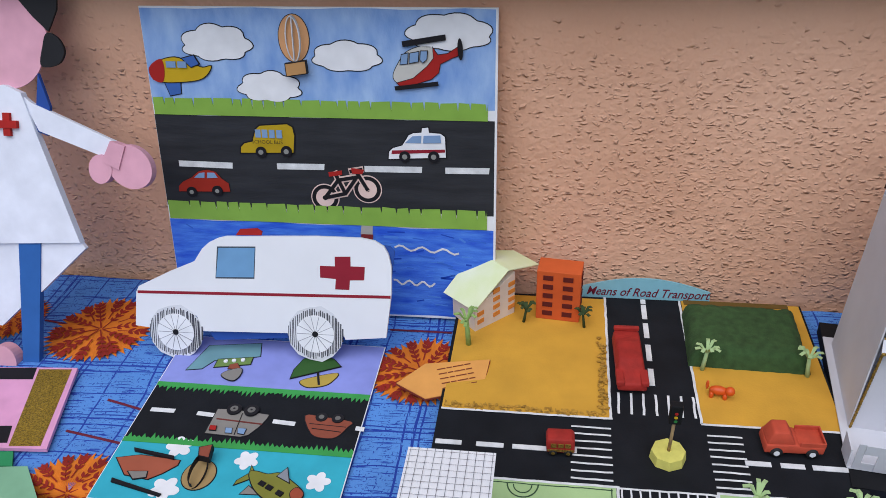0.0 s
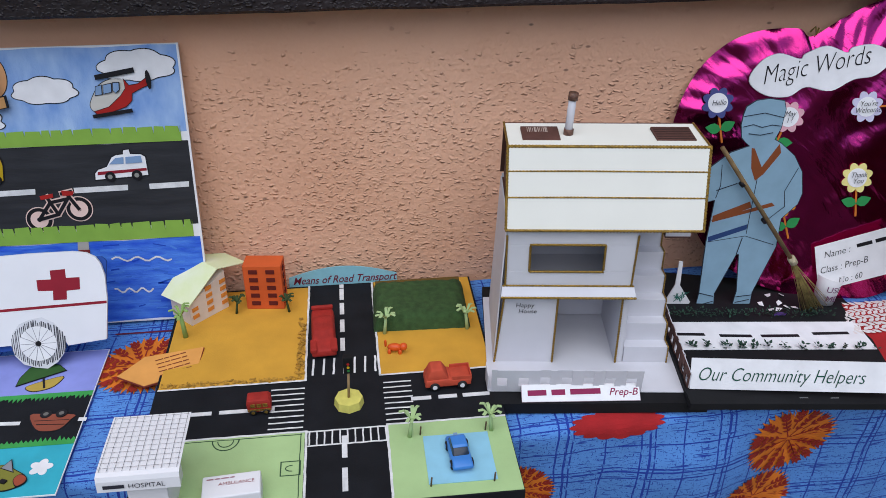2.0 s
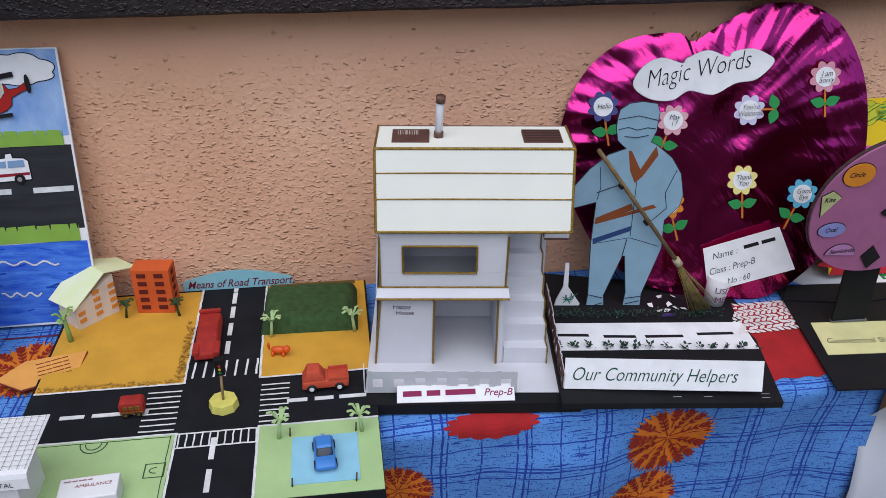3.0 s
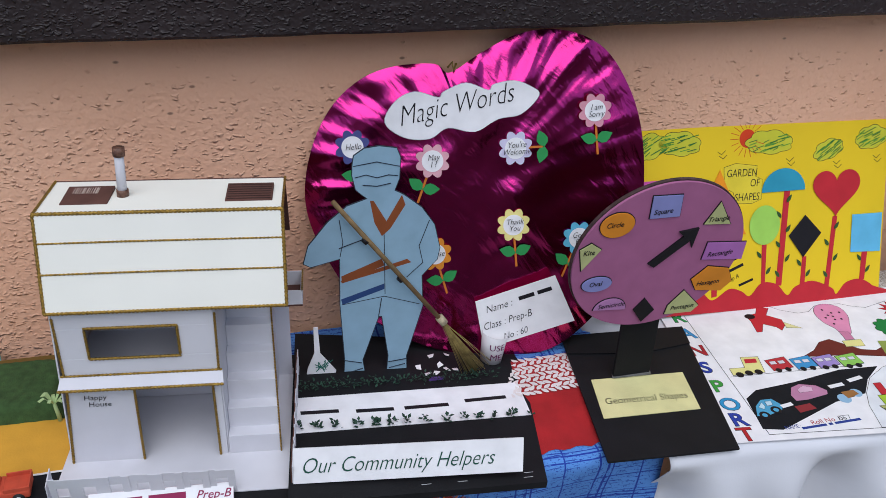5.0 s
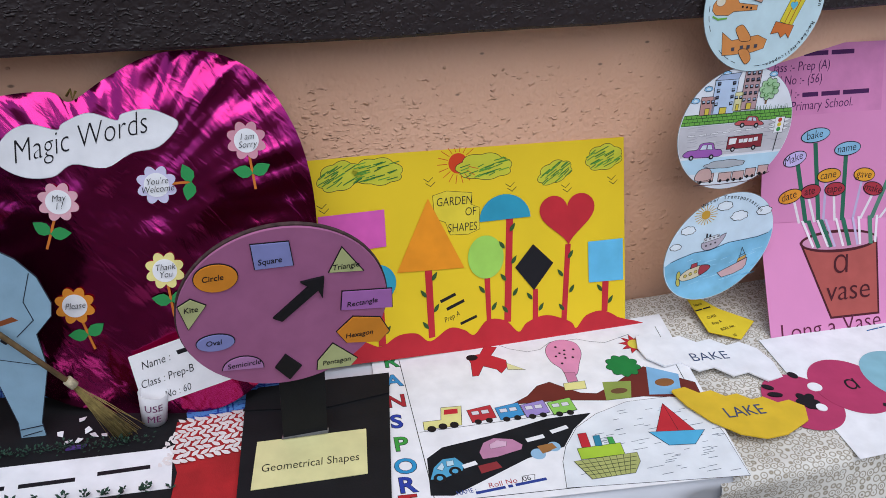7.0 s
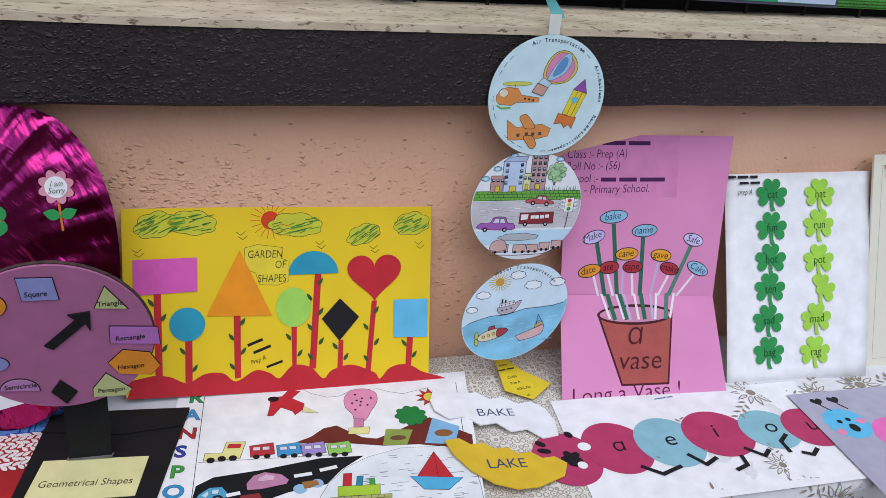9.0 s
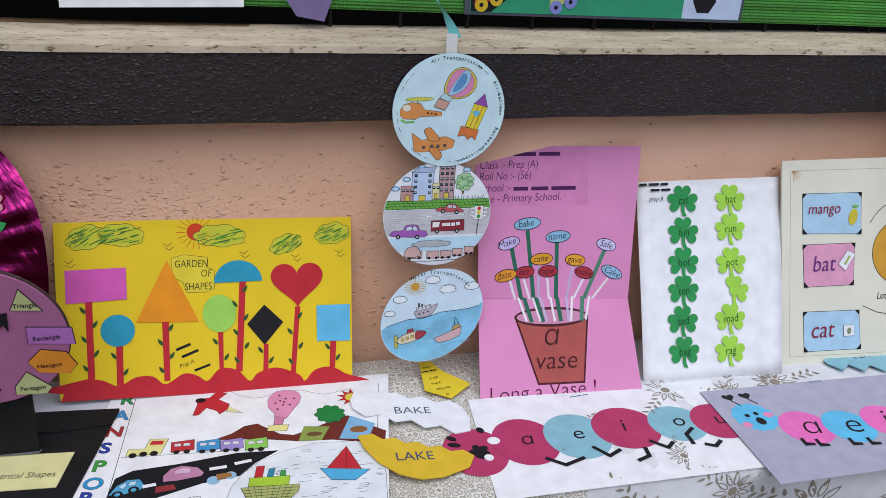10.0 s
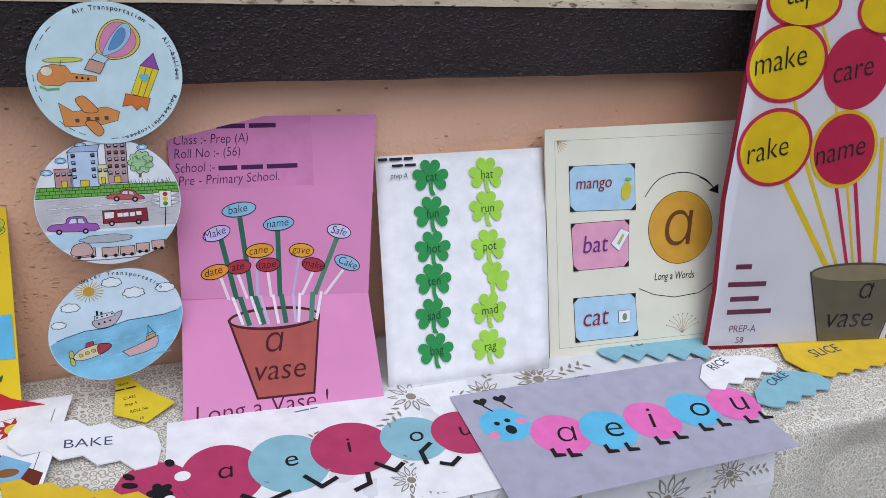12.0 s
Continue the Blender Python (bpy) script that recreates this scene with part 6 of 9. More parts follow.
for a in ([(-5.2, 11.9), (0.7, 12.6), (5.7, 10.7)], [(0.6, 22.4), (0.8, 13.0)], [(-5.3, 25.1), (-4.9, 21.7), (-5.3, 19.6)], [(6.7, 24.0), (5.4, 20.2), (6.0, 17.5), (3.8, 15.4)], [(-3.4, 32.6), (-0.4, 33.0), (2.5, 32.2)], [(-3.2, 31.0), (-1.8, 31.3), (-0.4, 30.8), (1.1, 31.1), (2.3, 30.9)], [(-2.2, 29.9), (-0.4, 29.6), (1.4, 29.9)], [(-4.7, -0.1), (-2.4, 0.5)], [(1.5, 0.0), (3.8, 0.4)], [(-5.0, 2.3), (-2.5, 1.5)], [(1.4, 1.1), (4.1, 1.3)], [(-5.4, 20.9), (-2.4, 21.9)], [(0.3, 12.3), (-0.1, 9.3)]):
    figure += line(PEN, a, 0.1)
mesh, mats = sheet_mesh("sweeper_figure", figure, 0.0, 0.004, base=-0.15)
sweeper = part("sweeper_figure", mesh, mats, at=pose(0.92, 1.043, 0.776, 91.5))
tagged(sweeper, "flat blue-grey paper figure in work clothes standing on black card", "paper figure")

# broom held across
STICK = mat("broom_stick", "77603f", 0.75, 0.2, 60, 0.4, streak=(1, 1, 0.2))
STRAW = mat("straw_bristles", "9c8a52", 0.85, 0.25, 80, 0.5, second="6d5c34")
a, b, c = (-6.2, 28.3), (8.6, 8.5), (14.4, -0.9)
broom = thing("small_broom", pose(0.92, 1.043, 0.776, 91.5), "small wooden-handled broom with straw bristles held by the figure", "broom")
tube("handle", [(a[0] * 0.01, a[1] * 0.01, 0.008), ((a[0] + b[0]) * 0.005, (a[1] + b[1]) * 0.005, 0.012), (b[0] * 0.01, b[1] * 0.01, 0.014)], 0.0034, STICK, broom, "brown wooden handle")
for i in range(70):
    k = rnd.gauss(0, 1)
    end = (c[0] + 1.5 * k * 0.6, c[1] + 0.9 * k * 0.5 + rnd.uniform(-0.4, 0.6))
    tube("bristle", [(b[0] * 0.01 + rnd.gauss(0, 0.0012), b[1] * 0.01, 0.013 + rnd.gauss(0, 0.001)), ((b[0] * 0.55 + end[0] * 0.45) * 0.01, (b[1] * 0.55 + end[1] * 0.45) * 0.01, 0.017 + rnd.gauss(0, 0.002)), (end[0] * 0.01, end[1] * 0.01, 0.020 + rnd.gauss(0, 0.003))], 0.0005, STRAW, broom, sides=3)
tube("binding", [((b[0] - 0.3) * 0.01, (b[1] + 0.5) * 0.01, 0.0135), ((b[0] + 0.5) * 0.01, (b[1] - 0.6) * 0.01, 0.0145)], 0.0062, mat("pale_cord", "b5a98c", 0.9, 0.2, 200, 0.8), broom)
for p in ((-2.1, 22.3), (2.7, 15.8)):
    tube("tie", [((p[0] - 0.25) * 0.01, (p[1] + 0.28) * 0.01, 0.010), ((p[0] + 0.25) * 0.01, (p[1] - 0.28) * 0.01, 0.0105)], 0.0042, INK, broom)

# dustpan of white paper
pan = thing("paper_dustpan", pose(0.92, 1.043, 0.776, 91.5), "white paper dustpan with green scraps", "dustpan")
pts = [(-9.2, 8.6), (-8.6, 8.6), (-8.4, 4.1), (-6.2, 0.7), (-6.6, -0.5), (-8.7, -0.6), (-10.5, 0.1), (-10.2, 1.7), (-9.2, 4.2)]
mesh, mats = sheet_mesh("blade", [(WHITE, pts)], 0.0, 0.1, base=-0.1)
part("blade", mesh, mats, pan)
p = (-8.2, 1.8)
items = []
for i in range(16):
    items += line(paper("2f6f62"), [(p[0] + rnd.gauss(0, 0.5), p[1] + rnd.gauss(0, 0.5)), (p[0] + rnd.gauss(0, 0.7), p[1] + rnd.gauss(0, 0.7))], 0.12)
pic(pan, "green_scrap", items, z0=0.12, step=0.004)

# cup, basket and scraps
PAPER_CUP = mat("white_paper_cup", "d5d3d6", 0.7, 0.03, 20, 0.1)


def cup(name, p, r0, r1, h, label, words=()):
    m = pose(0.80, 0.80, 0.784, 0, 4.6) @ pose(p[0] * 0.01, p[1] * 0.01, 0.001)
    t = thing(name, m, label, "cup" if name == "paper_cup" else "basket")
    bm = bmesh.new()
    n = 32
    rings = []
    for r, z in ((r0 * 0.3, 0.001), (r0, 0.0), ((r0 + r1) / 2, h / 2), (r1, h), (r1 - 0.001, h), (r0 - 0.001, 0.003)):
        rings.append([bm.verts.new((r * math.cos(6.2832 * i / n), r * math.sin(6.2832 * i / n), z + 0.0015 * math.sin(6.28 * i / n * 2) * (z > h * 0.9))) for i in range(n)])
    for a, b in zip(rings, rings[1:]):
        for i in range(n):
            bm.faces.new((a[i], a[(i + 1) % n], b[(i + 1) % n], b[i]))
    bm.faces.new(rings[0][::-1])
    bm.faces.new(rings[-1])
    bmesh.ops.recalc_face_normals(bm, faces=bm.faces)
    finish("shell", bm, PAPER_CUP, t, smooth=True)
    for text, z in words:
        data = bpy.data.curves.new("lettering", "FONT")
        data.body, data.size, data.align_x, data.resolution_u = text, 0.015, "CENTER", 3
        tmp = bpy.data.objects.new("lettering", data)
        mesh = bpy.data.meshes.new_from_object(tmp)
        bpy.data.objects.remove(tmp)
        for v in mesh.vertices:
            a, r = v.co.x / r1, (r0 + r1) / 2 + 0.0016
            v.co = Vector((r * math.sin(a), -r * math.cos(a), z + v.co.y))
        part("lettering", mesh, paper("6d2f5c"), t)
    return t


cup("paper_cup", (29.5, 25.2), 0.0165, 0.0195, 0.048, "white rolled paper bin on black card", (("USE", 0.027), ("ME", 0.010)))
cup("paper_basket", (23.2, 29.6), 0.011, 0.013, 0.018, "tiny white paper basket")
for k, p in enumerate(((20.4, 26.6), (22.9, 26.7), (17.9, 24.0), (20.2, 22.4), (22.0, 23.2), (23.3, 23.0), (18.9, 22.3), (21.2, 24.3))):
    m = pose(0.80, 0.80, 0.784, 0, 4.6) @ pose(p[0] * 0.01, p[1] * 0.01, 0.002, rnd.uniform(-25, 25), rnd.uniform(-25, 25), rnd.uniform(0, 180))
    mesh, mats = sheet_mesh("paper_scrap", [(WHITE, [(-0.5, -0.4), (0.5, -0.3), (0.3, 0.5), (-0.3, 0.3)])], 0.0, 0.05, base=-0.03)
    ob = part("paper_scrap", mesh, mats, at=m)
    tagged(ob, "small torn scrap of white paper", "paper scrap", "scraps on the street board")
mesh, mats = sheet_mesh("purple_scrap", [(paper("5b3f86"), [(-1.2, -0.3), (0.8, -0.2), (1.3, 0.3), (-0.6, 0.3)])], 0.0, 0.2, base=-0.05)
tagged(part("purple_scrap", mesh, mats, at=pose(0.80, 0.80, 0.784, 0, 4.6) @ pose(*[q * 0.01 for q in (19.9, 21.1)], 0.001)), "crumpled scrap of purple paper", "paper scrap")


# ---- foil heart ----
def foil_mat():
    m = mat("magenta_foil", "cc3480", 0.16, 0.1, 8, 0.0, 1.0)
    n, l = m.node_tree.nodes, m.node_tree.links
    coord = n.new("ShaderNodeTexCoord")
    links = []
    for scale, strength, dist, st in ((1.0, 0.6, 0.012, (7, 2.6, 6)), (1.0, 0.5, 0.0016, (48, 12, 30))):
        mp = n.new("ShaderNodeMapping")
        mp.vector_type = "TEXTURE"
        mp.inputs["Scale"].default_value, mp.inputs["Rotation"].default_value = [1 / k for k in st], (0, 0, radians(37))
        l.new(coord.outputs["Object"], mp.inputs["Vector"])
        t = n.new("ShaderNodeTexNoise")
        t.inputs["Scale"].default_value, t.inputs["Detail"].default_value, t.inputs["Distortion"].default_value = scale, 4.0, 1.2
        l.new(mp.outputs["Vector"], t.inputs["Vector"])
        b = n.new("ShaderNodeBump")
        b.inputs["Strength"].default_value, b.inputs["Distance"].default_value = strength, dist
        l.new(t.outputs["Fac"], b.inputs["Height"])
        if links:
            l.new(links[-1].outputs["Normal"], b.inputs["Normal"])
        links.append(b)
    l.new(links[-1].outputs["Normal"], n["Principled BSDF"].inputs["Normal"])
    return m


FOIL = foil_mat()
heart = thing("foil_heart", pose(1.10, 1.058, 0.76, 75.1, 0, -7.7), "large puffed magenta foil heart with paper flowers", "heart board")
outline = smooth_loop([(-6.9, 42.5), (-9.0, 43.7), (-14.5, 43.4), (-19.2, 41.7), (-23.2, 38.2), (-26.0, 33.2), (-27.5, 26.8), (-26.9, 21.1), (-23.8, 14.3), (-19.1, 7.2), (-11.5, 2.4), (-3.7, 0.1), (2.4, -0.5), (9.5, 0.8), (15.5, 5.5), (20.0, 12.1), (22.2, 20.0), (22.3, 29.4), (20.6, 37.6), (16.8, 44.4), (12.6, 47.5), (7.6, 48.5), (2.4, 47.7), (-2.7, 45.1)], 9)
n = len(outline)
cx, cy = sum(p[0] for p in outline) / n, sum(p[1] for p in outline) / n
bm = bmesh.new()
RINGS = 30
rings = []
for r in range(1, RINGS + 1):
    k = (r / RINGS) ** 0.8
    ring = []
    for i, (x, y) in enumerate(outline):
        px_, py_ = cx + (x - cx) * k, cy + (y - cy) * k
        a = math.atan2(y - cy, x - cx)
        crease = noise.noise(Vector((math.cos(a) * 9, math.sin(a) * 9, k * 1.2))) * 0.55 * k ** 3 + noise.noise(Vector((math.cos(a) * 22, math.sin(a) * 22, k * 2.0 + 5))) * 0.34 * k ** 4
        fold = noise.noise(Vector((px_ * 0.10 + py_ * 0.05, py_ * 0.22 - px_ * 0.10, 2.0))) * 0.35
        z = -0.8 + 0.72 * (1 - k ** 5) + crease * (1 - k ** 16) + fold * (1 - k ** 10)
        ring.append(bm.verts.new((px_ * 0.01, py_ * 0.01, z * 0.01)))
    rings.append(ring)
mid = bm.verts.new((cx * 0.01, cy * 0.01, -0.001))
for i in range(n):
    bm.faces.new((mid, rings[0][i], rings[0][(i + 1) % n]))
for a, b in zip(rings, rings[1:]):
    for i in range(n):
        bm.faces.new((a[i], b[i], b[(i + 1) % n], a[(i + 1) % n]))
bmesh.ops.recalc_face_normals(bm, faces=bm.faces)
finish("foil_cushion", bm, FOIL, heart, "crinkled magenta foil", True)
mesh, mats = sheet_mesh("backing", [(BROWN_CARD, [(cx + (x - cx) * 0.97, cy + (y - cy) * 0.97) for x, y in outline])], -1.12, 0.15, base=-1.2)
part("backing", mesh, mats, heart)
tube("cord_loop", [(-0.072, 0.432, -0.008), (-0.066, 0.44, -0.004), (-0.064, 0.428, -0.003), (-0.060, 0.438, -0.006)], 0.0016, mat("gold_cord", "8c7434", 0.6, 0.2, 200, 0.6), heart)
title_pts = smooth_loop([(-16.1, 35.7), (-14.6, 38.6), (-11.9, 39.9), (-8.6, 39.1), (-7.8, 39.9), (-4.7, 41.1), (-1.5, 40.1), (-0.7, 40.9), (2.2, 41.4), (4.6, 40.6), (5.8, 39.4), (3.3, 36.8), (0.0, 36.1), (-3.3, 34.3), (-7.2, 34.9), (-9.8, 33.4), (-13.4, 33.6)], 5)
banner = pic(heart, "title_banner", [(paper("b9b3be"), grown(title_pts, 0.08)), (WHITE, title_pts)], "white cloud-shaped paper banner", z0=0.0, step=0.08)
a, b = (-14.1, 35.1), (2.7, 38.7)
write(banner, "Magic Words", a[0], a[1], 2.9, INK, turn=math.degrees(math.atan2(b[1] - a[1], b[0] - a[0])), slant=0.4, z=0.22, wide=0.74, bold=-0.03)
LEAF_PAPER, STALK = paper("2f8f4e"), paper("c9702c")
for col, p, words, stem in (("4a4f86", (-20.7, 32.3), ("Hello",), (0.2, -1)), ("d9a3ae", (-9.4, 30.2), ("May", "I ?"), (-0.35, -1)), ("c9c3dc", (2.6, 31.9), ("You're", "Welcome"), (1.0, 0.05)),
                            ("d08f9f", (14.1, 37.2), ("I am", "Sorry"), (0.12, -1)), ("e6d98c", (2.6, 20.6), ("Thank", "You"), (0.1, -1)), ("dd8a2e", (-9.0, 16.5), ("Please",), (0.3, -1)), ("5fb2d0", (12.6, 18.4), ("Good", "Bye"), (-0.4, -1))):
    p = (p[0], p[1])
    s = Vector(stem).normalized()
    side = Vector((-s.y, s.x))
    e = Vector(p) + s * 6.3
    items = line(STALK, [p, tuple(e)], 0.32)
    for q in (-1, 1):
        d = (side * q * 1.0 - s * 0.35).normalized()
        o = Vector(p) + s * 4.3
        items.append((LEAF_PAPER, leaf(o.x, o.y, 2.5, 1.7, math.degrees(math.atan2(d.y, d.x)))))
    items += [(paper(col), petals(p[0], p[1], 2.3, 8, 0.2, 64)), (WHITE, ell(p[0], p[1], 1.55, n=30))]
    flower = pic(heart, "paper_flower", items, "pasted paper flower with green leaves and a message", z0=0.05, step=0.05)
    for k, t in enumerate(words):
        write(flower, t, p[0] + 0.1, p[1] + (0.15 if len(words) > 1 else -0.3) - 1.0 * k, 0.85, INK, slant=0.3, z=0.55, align="CENTER", turn=4, wide=0.85)

# name card propped against the heart
card = thing("name_card", pose(1.12, 1.04, 0.76, 75, 0, -15), "white paper name card with handwriting propped against the heart", "card")
quad = [(-5.6, 9.4), (6.0, 13.9), (9.4, 7.0), (-3.9, 1.9)]
mesh, mats = sheet_mesh("card", [(WHITE, quad)], 0.0, 0.08, base=-0.04)
part("card", mesh, mats, card)
a, b = (-3.9, 7.6), (6.7, 11.6)
turn = math.degrees(math.atan2(b[1] - a[1], b[0] - a[0]))
write(card, "Name :", a[0], a[1], 1.1, turn=turn, slant=0.35, z=0.12, wide=0.9)
bars(card, *(1.0, 9.7), (2.4, 2.2), 1.0, turn=turn, z=0.1)
write(card, "Class : Prep-B", *(-4.1, 4.9), 1.1, turn=turn, slant=0.35, z=0.12, wide=0.85)
write(card, "No : 60", *(-1.0, 3.6), 1.0, turn=turn, slant=0.35, z=0.12, wide=0.85)

# ---- disc of shapes on a black stand ----
MAUVE = paper("a8658c")
disc = thing("shape_disc", pose(1.248, 0.92, 0.991, 100), "mauve card disc with labelled paper shapes on a black stand", "shape dial")
c = (1.7, 0.4)
R0 = 11.9
mesh, mats = sheet_mesh("disc", [(MAUVE, ell(c[0], c[1], R0, n=72))], 0.0, 0.1, base=-0.6)
part("disc", mesh, mats, disc)
pic(disc, "rim", [(mat("rough_card_edge", "4a3636", 0.9, 0.3, 120, 0.8), ell(c[0], c[1], R0 + 0.18, n=72))], "rough dark card rim", z0=-0.35, step=0.1, base=-0.75)
pic(disc, "arrow", [(INK, [(0.3, -0.3), (1.3, -1.0), (5.5, 3.1), (6.0, 1.8), (6.2, 5.0), (3.5, 4.6), (4.4, 3.8)])], "black card arrow", z0=0.15, step=0.25, base=0.1)
LILAC, OCHRE, SAGE = paper("8b8fc6"), paper("dc8a2a"), paper("b9bd84")
for pts, m, word, at in (([(-1.6, 10.6), (2.4, 10.5), (2.8, 7.2), (-1.3, 7.2)], LILAC, "Square", (-1.0, 7.8)), ([(8.2, 8.8), (10.6, 5.2), (6.8, 5.5)], SAGE, "Triangle", (7.1, 5.8)),
                         ([(8.3, 2.3), (14.1, 1.8), (14.3, -1.1), (8.2, -0.5)], paper("b06fb4"), "Rectangle", (8.8, -0.1)), ([(7.7, -4.0), (9.6, -1.9), (12.9, -2.6), (14.1, -5.0), (12.9, -6.6), (8.9, -6.0)], OCHRE, "Hexagon", (8.7, -5.2)),
                         ([(7.2, -5.9), (10.2, -9.0), (9.4, -10.1), (5.3, -10.0), (5.4, -8.5)], SAGE, "Pentagon", (5.9, -9.3)), (ell(*(-5.5, 6.6), 2.3, 1.9), OCHRE, "Circle", (-7.0, 6.3)),
                         ([(-9.8, 3.1), (-8.4, 4.0), (-6.9, 2.9), (-9.0, -0.3)], SAGE, "Kite", (-9.3, 2.2)), (ell(*(-6.3, -3.0), 2.1, 1.25), LILAC, "Oval", (-7.4, -3.3)), (turned(arc(0, 0, 2.35, 2.0, 0, 180), -3.5, -7.9, -5), paper("b983b4"), "Semicircle", (-5.3, -7.5))):
    s = pic(disc, "shape_label", inked(m, pts, 0.1), "pasted paper shape with its name", z0=0.12, step=0.1, base=0.1)
    write(s, word, at[0], at[1], 0.78, INK, slant=0.15, z=0.36, turn=3, wide=0.85, bold=0.015)
pic(disc, "diamond", [(INK, [(1.5, -6.5), (3.4, -8.8), (1.9, -10.9), (0.2, -8.5)])], "black card diamond", z0=0.15, step=0.2, base=0.1)
# stand
STAND = BLACK_CARD
box("stand_column", 0.008, 0.044, -0.2265, 0.066, 0.049, -0.05, STAND, disc, "black card column", at=pose(0, 0, 0, -100))
base = thing("stand_base", pose(1.18, 0.80, 0.7615), "black card base board with a yellow title label", "board")
quad = [(3.9, 27.9), (24.3, 26.6), (18.0, -1.0), (-0.4, 0.4)]
mesh, mats = sheet_mesh("board", [(BLACK_CARD, quad)], 0.0, 0.3, base=0.0)
part("board", mesh, mats, base)
fold = [(3.0, 23.4), (5.5, 27.8), (17.7, 27.0), (24.3, 26.5), (23.3, 22.1), (14.5, 21.2)]
pic(base, "folded_flap", [(BLACK_CARD, fold)], z0=0.32, step=0.25)
lab = pic(base, "title_label", [(paper("ddd79c"), [(4.2, 16.7), (18.5, 15.6), (16.9, 7.4), (2.5, 8.3)])], "pale yellow paper label", z0=0.32, step=0.1)
a, b = (4.0, 11.0), (15.9, 10.0)
write(lab, "Geometrical Shapes", a[0], a[1], 1.35, INK, turn=math.degrees(math.atan2(b[1] - a[1], b[0] - a[0])), slant=0.15, z=0.46, wide=0.8)
TAPE = mat("clear_tape", "6d6d6a", 0.25, 0.2, 60, 0.3)
pic(base, "tape_strip", [(TAPE, [(7.6, 17.1), (13.7, 16.8), (13.4, 15.8), (7.3, 16.1)])], "shiny clear tape", z0=0.62, step=0.04)


# ---- yellow poster of shapes ----
YELLOW_CARD = mat("yellow_chart_paper", "e6c318", 0.7, 0.03, 8, 0.08)
CARD_RED, CARD_ORANGE, CARD_PINK, CARD_LIME = paper("bd2a34"), paper("e8901f"), paper("d65cae"), paper("9fcf5a")
CARD_TEAL, CARD_SKY, LEAF_INK = paper("2f95b0"), paper("62b4d8"), paper("33542c")
yel = thing("shapes_poster", pose(1.3213, 1.095, 0.7505, 70.8) @ Matrix.Scale(1.014, 4), "yellow chart with paper shapes as flowers leaning on the wall", "poster")
mesh, mats = sheet_mesh("chart", [(YELLOW_CARD, [(0.5, 1.9), (0.9, 32.0), (50.5, 31.2), (49.9, 0.2)])], 0.0, 0.1, base=-0.06)
part("chart", mesh, mats, yel)
bumps = [(0.6, 1.7), (50.0, 0.3)]
hills = [bumps[0], bumps[1]]
tops = [(50.0, 0.5), (48.5, 2.7), (45.9, 4.1), (43.1, 3.7), (41.3, 1.9), (40.3, 3.1), (36.4, 4.7), (33.1, 4.0), (31.6, 2.7), (29.5, 4.8), (26.6, 5.3), (24.4, 3.3), (22.8, 4.3), (20.5, 4.9), (17.4, 3.3), (15.4, 4.8), (12.6, 4.9), (9.8, 3.6), (7.2, 4.8), (4.1, 5.1), (1.1, 3.0)]
pic(yel, "red_hill_strip", [(CARD_RED, hills + smooth_loop(tops, 5)[:5 * (len(tops) - 1) + 1])], "red paper hills along the bottom", z0=0.12, step=0.06)
stems = [([(5.2, 18.4), (6.3, 18.4), (6.1, 5.0), (5.0, 5.1)]), ([(9.7, 10.7), (10.8, 10.6), (10.6, 3.6), (9.5, 3.7)]), ([(17.3, 14.5), (18.4, 14.4), (18.2, 3.9), (17.2, 3.8)]), ([(26.5, 11.9), (27.4, 11.8), (27.2, 5.0), (26.5, 5.0)]),
         ([(30.5, 20.6), (31.6, 20.6), (30.4, 4.5), (29.3, 4.6)]), ([(34.3, 9.1), (35.1, 9.1), (34.9, 4.4), (34.0, 4.4)]), ([(40.0, 15.5), (40.9, 15.5), (39.7, 3.4), (38.8, 3.5)]), ([(46.1, 9.0), (47.2, 8.9), (46.8, 3.9), (45.8, 4.0)])]
rnd = random.Random(9)
for k, s in enumerate(stems):
    items = [(CARD_RED, s)]
    y0, y1 = min(p[1] for p in s), max(p[1] for p in s)
    xm = sum(p[0] for p in s) / 4
    n = max(2, int((y1 - y0) / 2.6))
    for i in range(n):
        y = y0 + (y1 - y0) * (i + 0.6) / (n + 0.4)
        side = 1 if (i + k) % 2 else -1
        items.append((LEAF_INK, leaf(xm + side * 0.5, y, 1.5, 0.6, 90 - side * 35)))
    pic(yel, "stem", items, "red paper stem with green leaves", z0=0.14, step=0.03)
pic(yel, "rectangle", [(CARD_PINK, [(2.3, 23.8), (11.9, 23.9), (11.8, 18.5), (2.2, 18.2)])], "pink paper rectangle", z0=0.24)
pic(yel, "circle", [(CARD_TEAL, ell(*(10.1, 13.2), 2.75, 2.75))], "teal paper circle", z0=0.24)
pic(yel, "triangle", [(CARD_ORANGE, [(18.5, 24.8), (23.4, 13.9), (13.1, 14.4)])], "orange paper triangle", z0=0.24)
pic(yel, "circle", [(CARD_LIME, ell(*(26.9, 15.1), 2.85, 3.3))], "lime paper oval", z0=0.24)
c = (30.3, 20.5)
pic(yel, "semicircle", [(CARD_TEAL, arc(c[0], c[1], 4.1, 3.8, 0, 180))], "teal paper half circle", z0=0.26)
pic(yel, "diamond", [(INK, [(34.6, 16.2), (37.8, 12.9), (34.4, 9.0), (31.5, 12.9)])], "black paper diamond", z0=0.24)
c = (40.5, 19.5)
pic(yel, "heart", [(CARD_RED, heart_shape(c[0], c[1] - 0.2, 9.2, 8.0))], "red paper heart", z0=0.26)
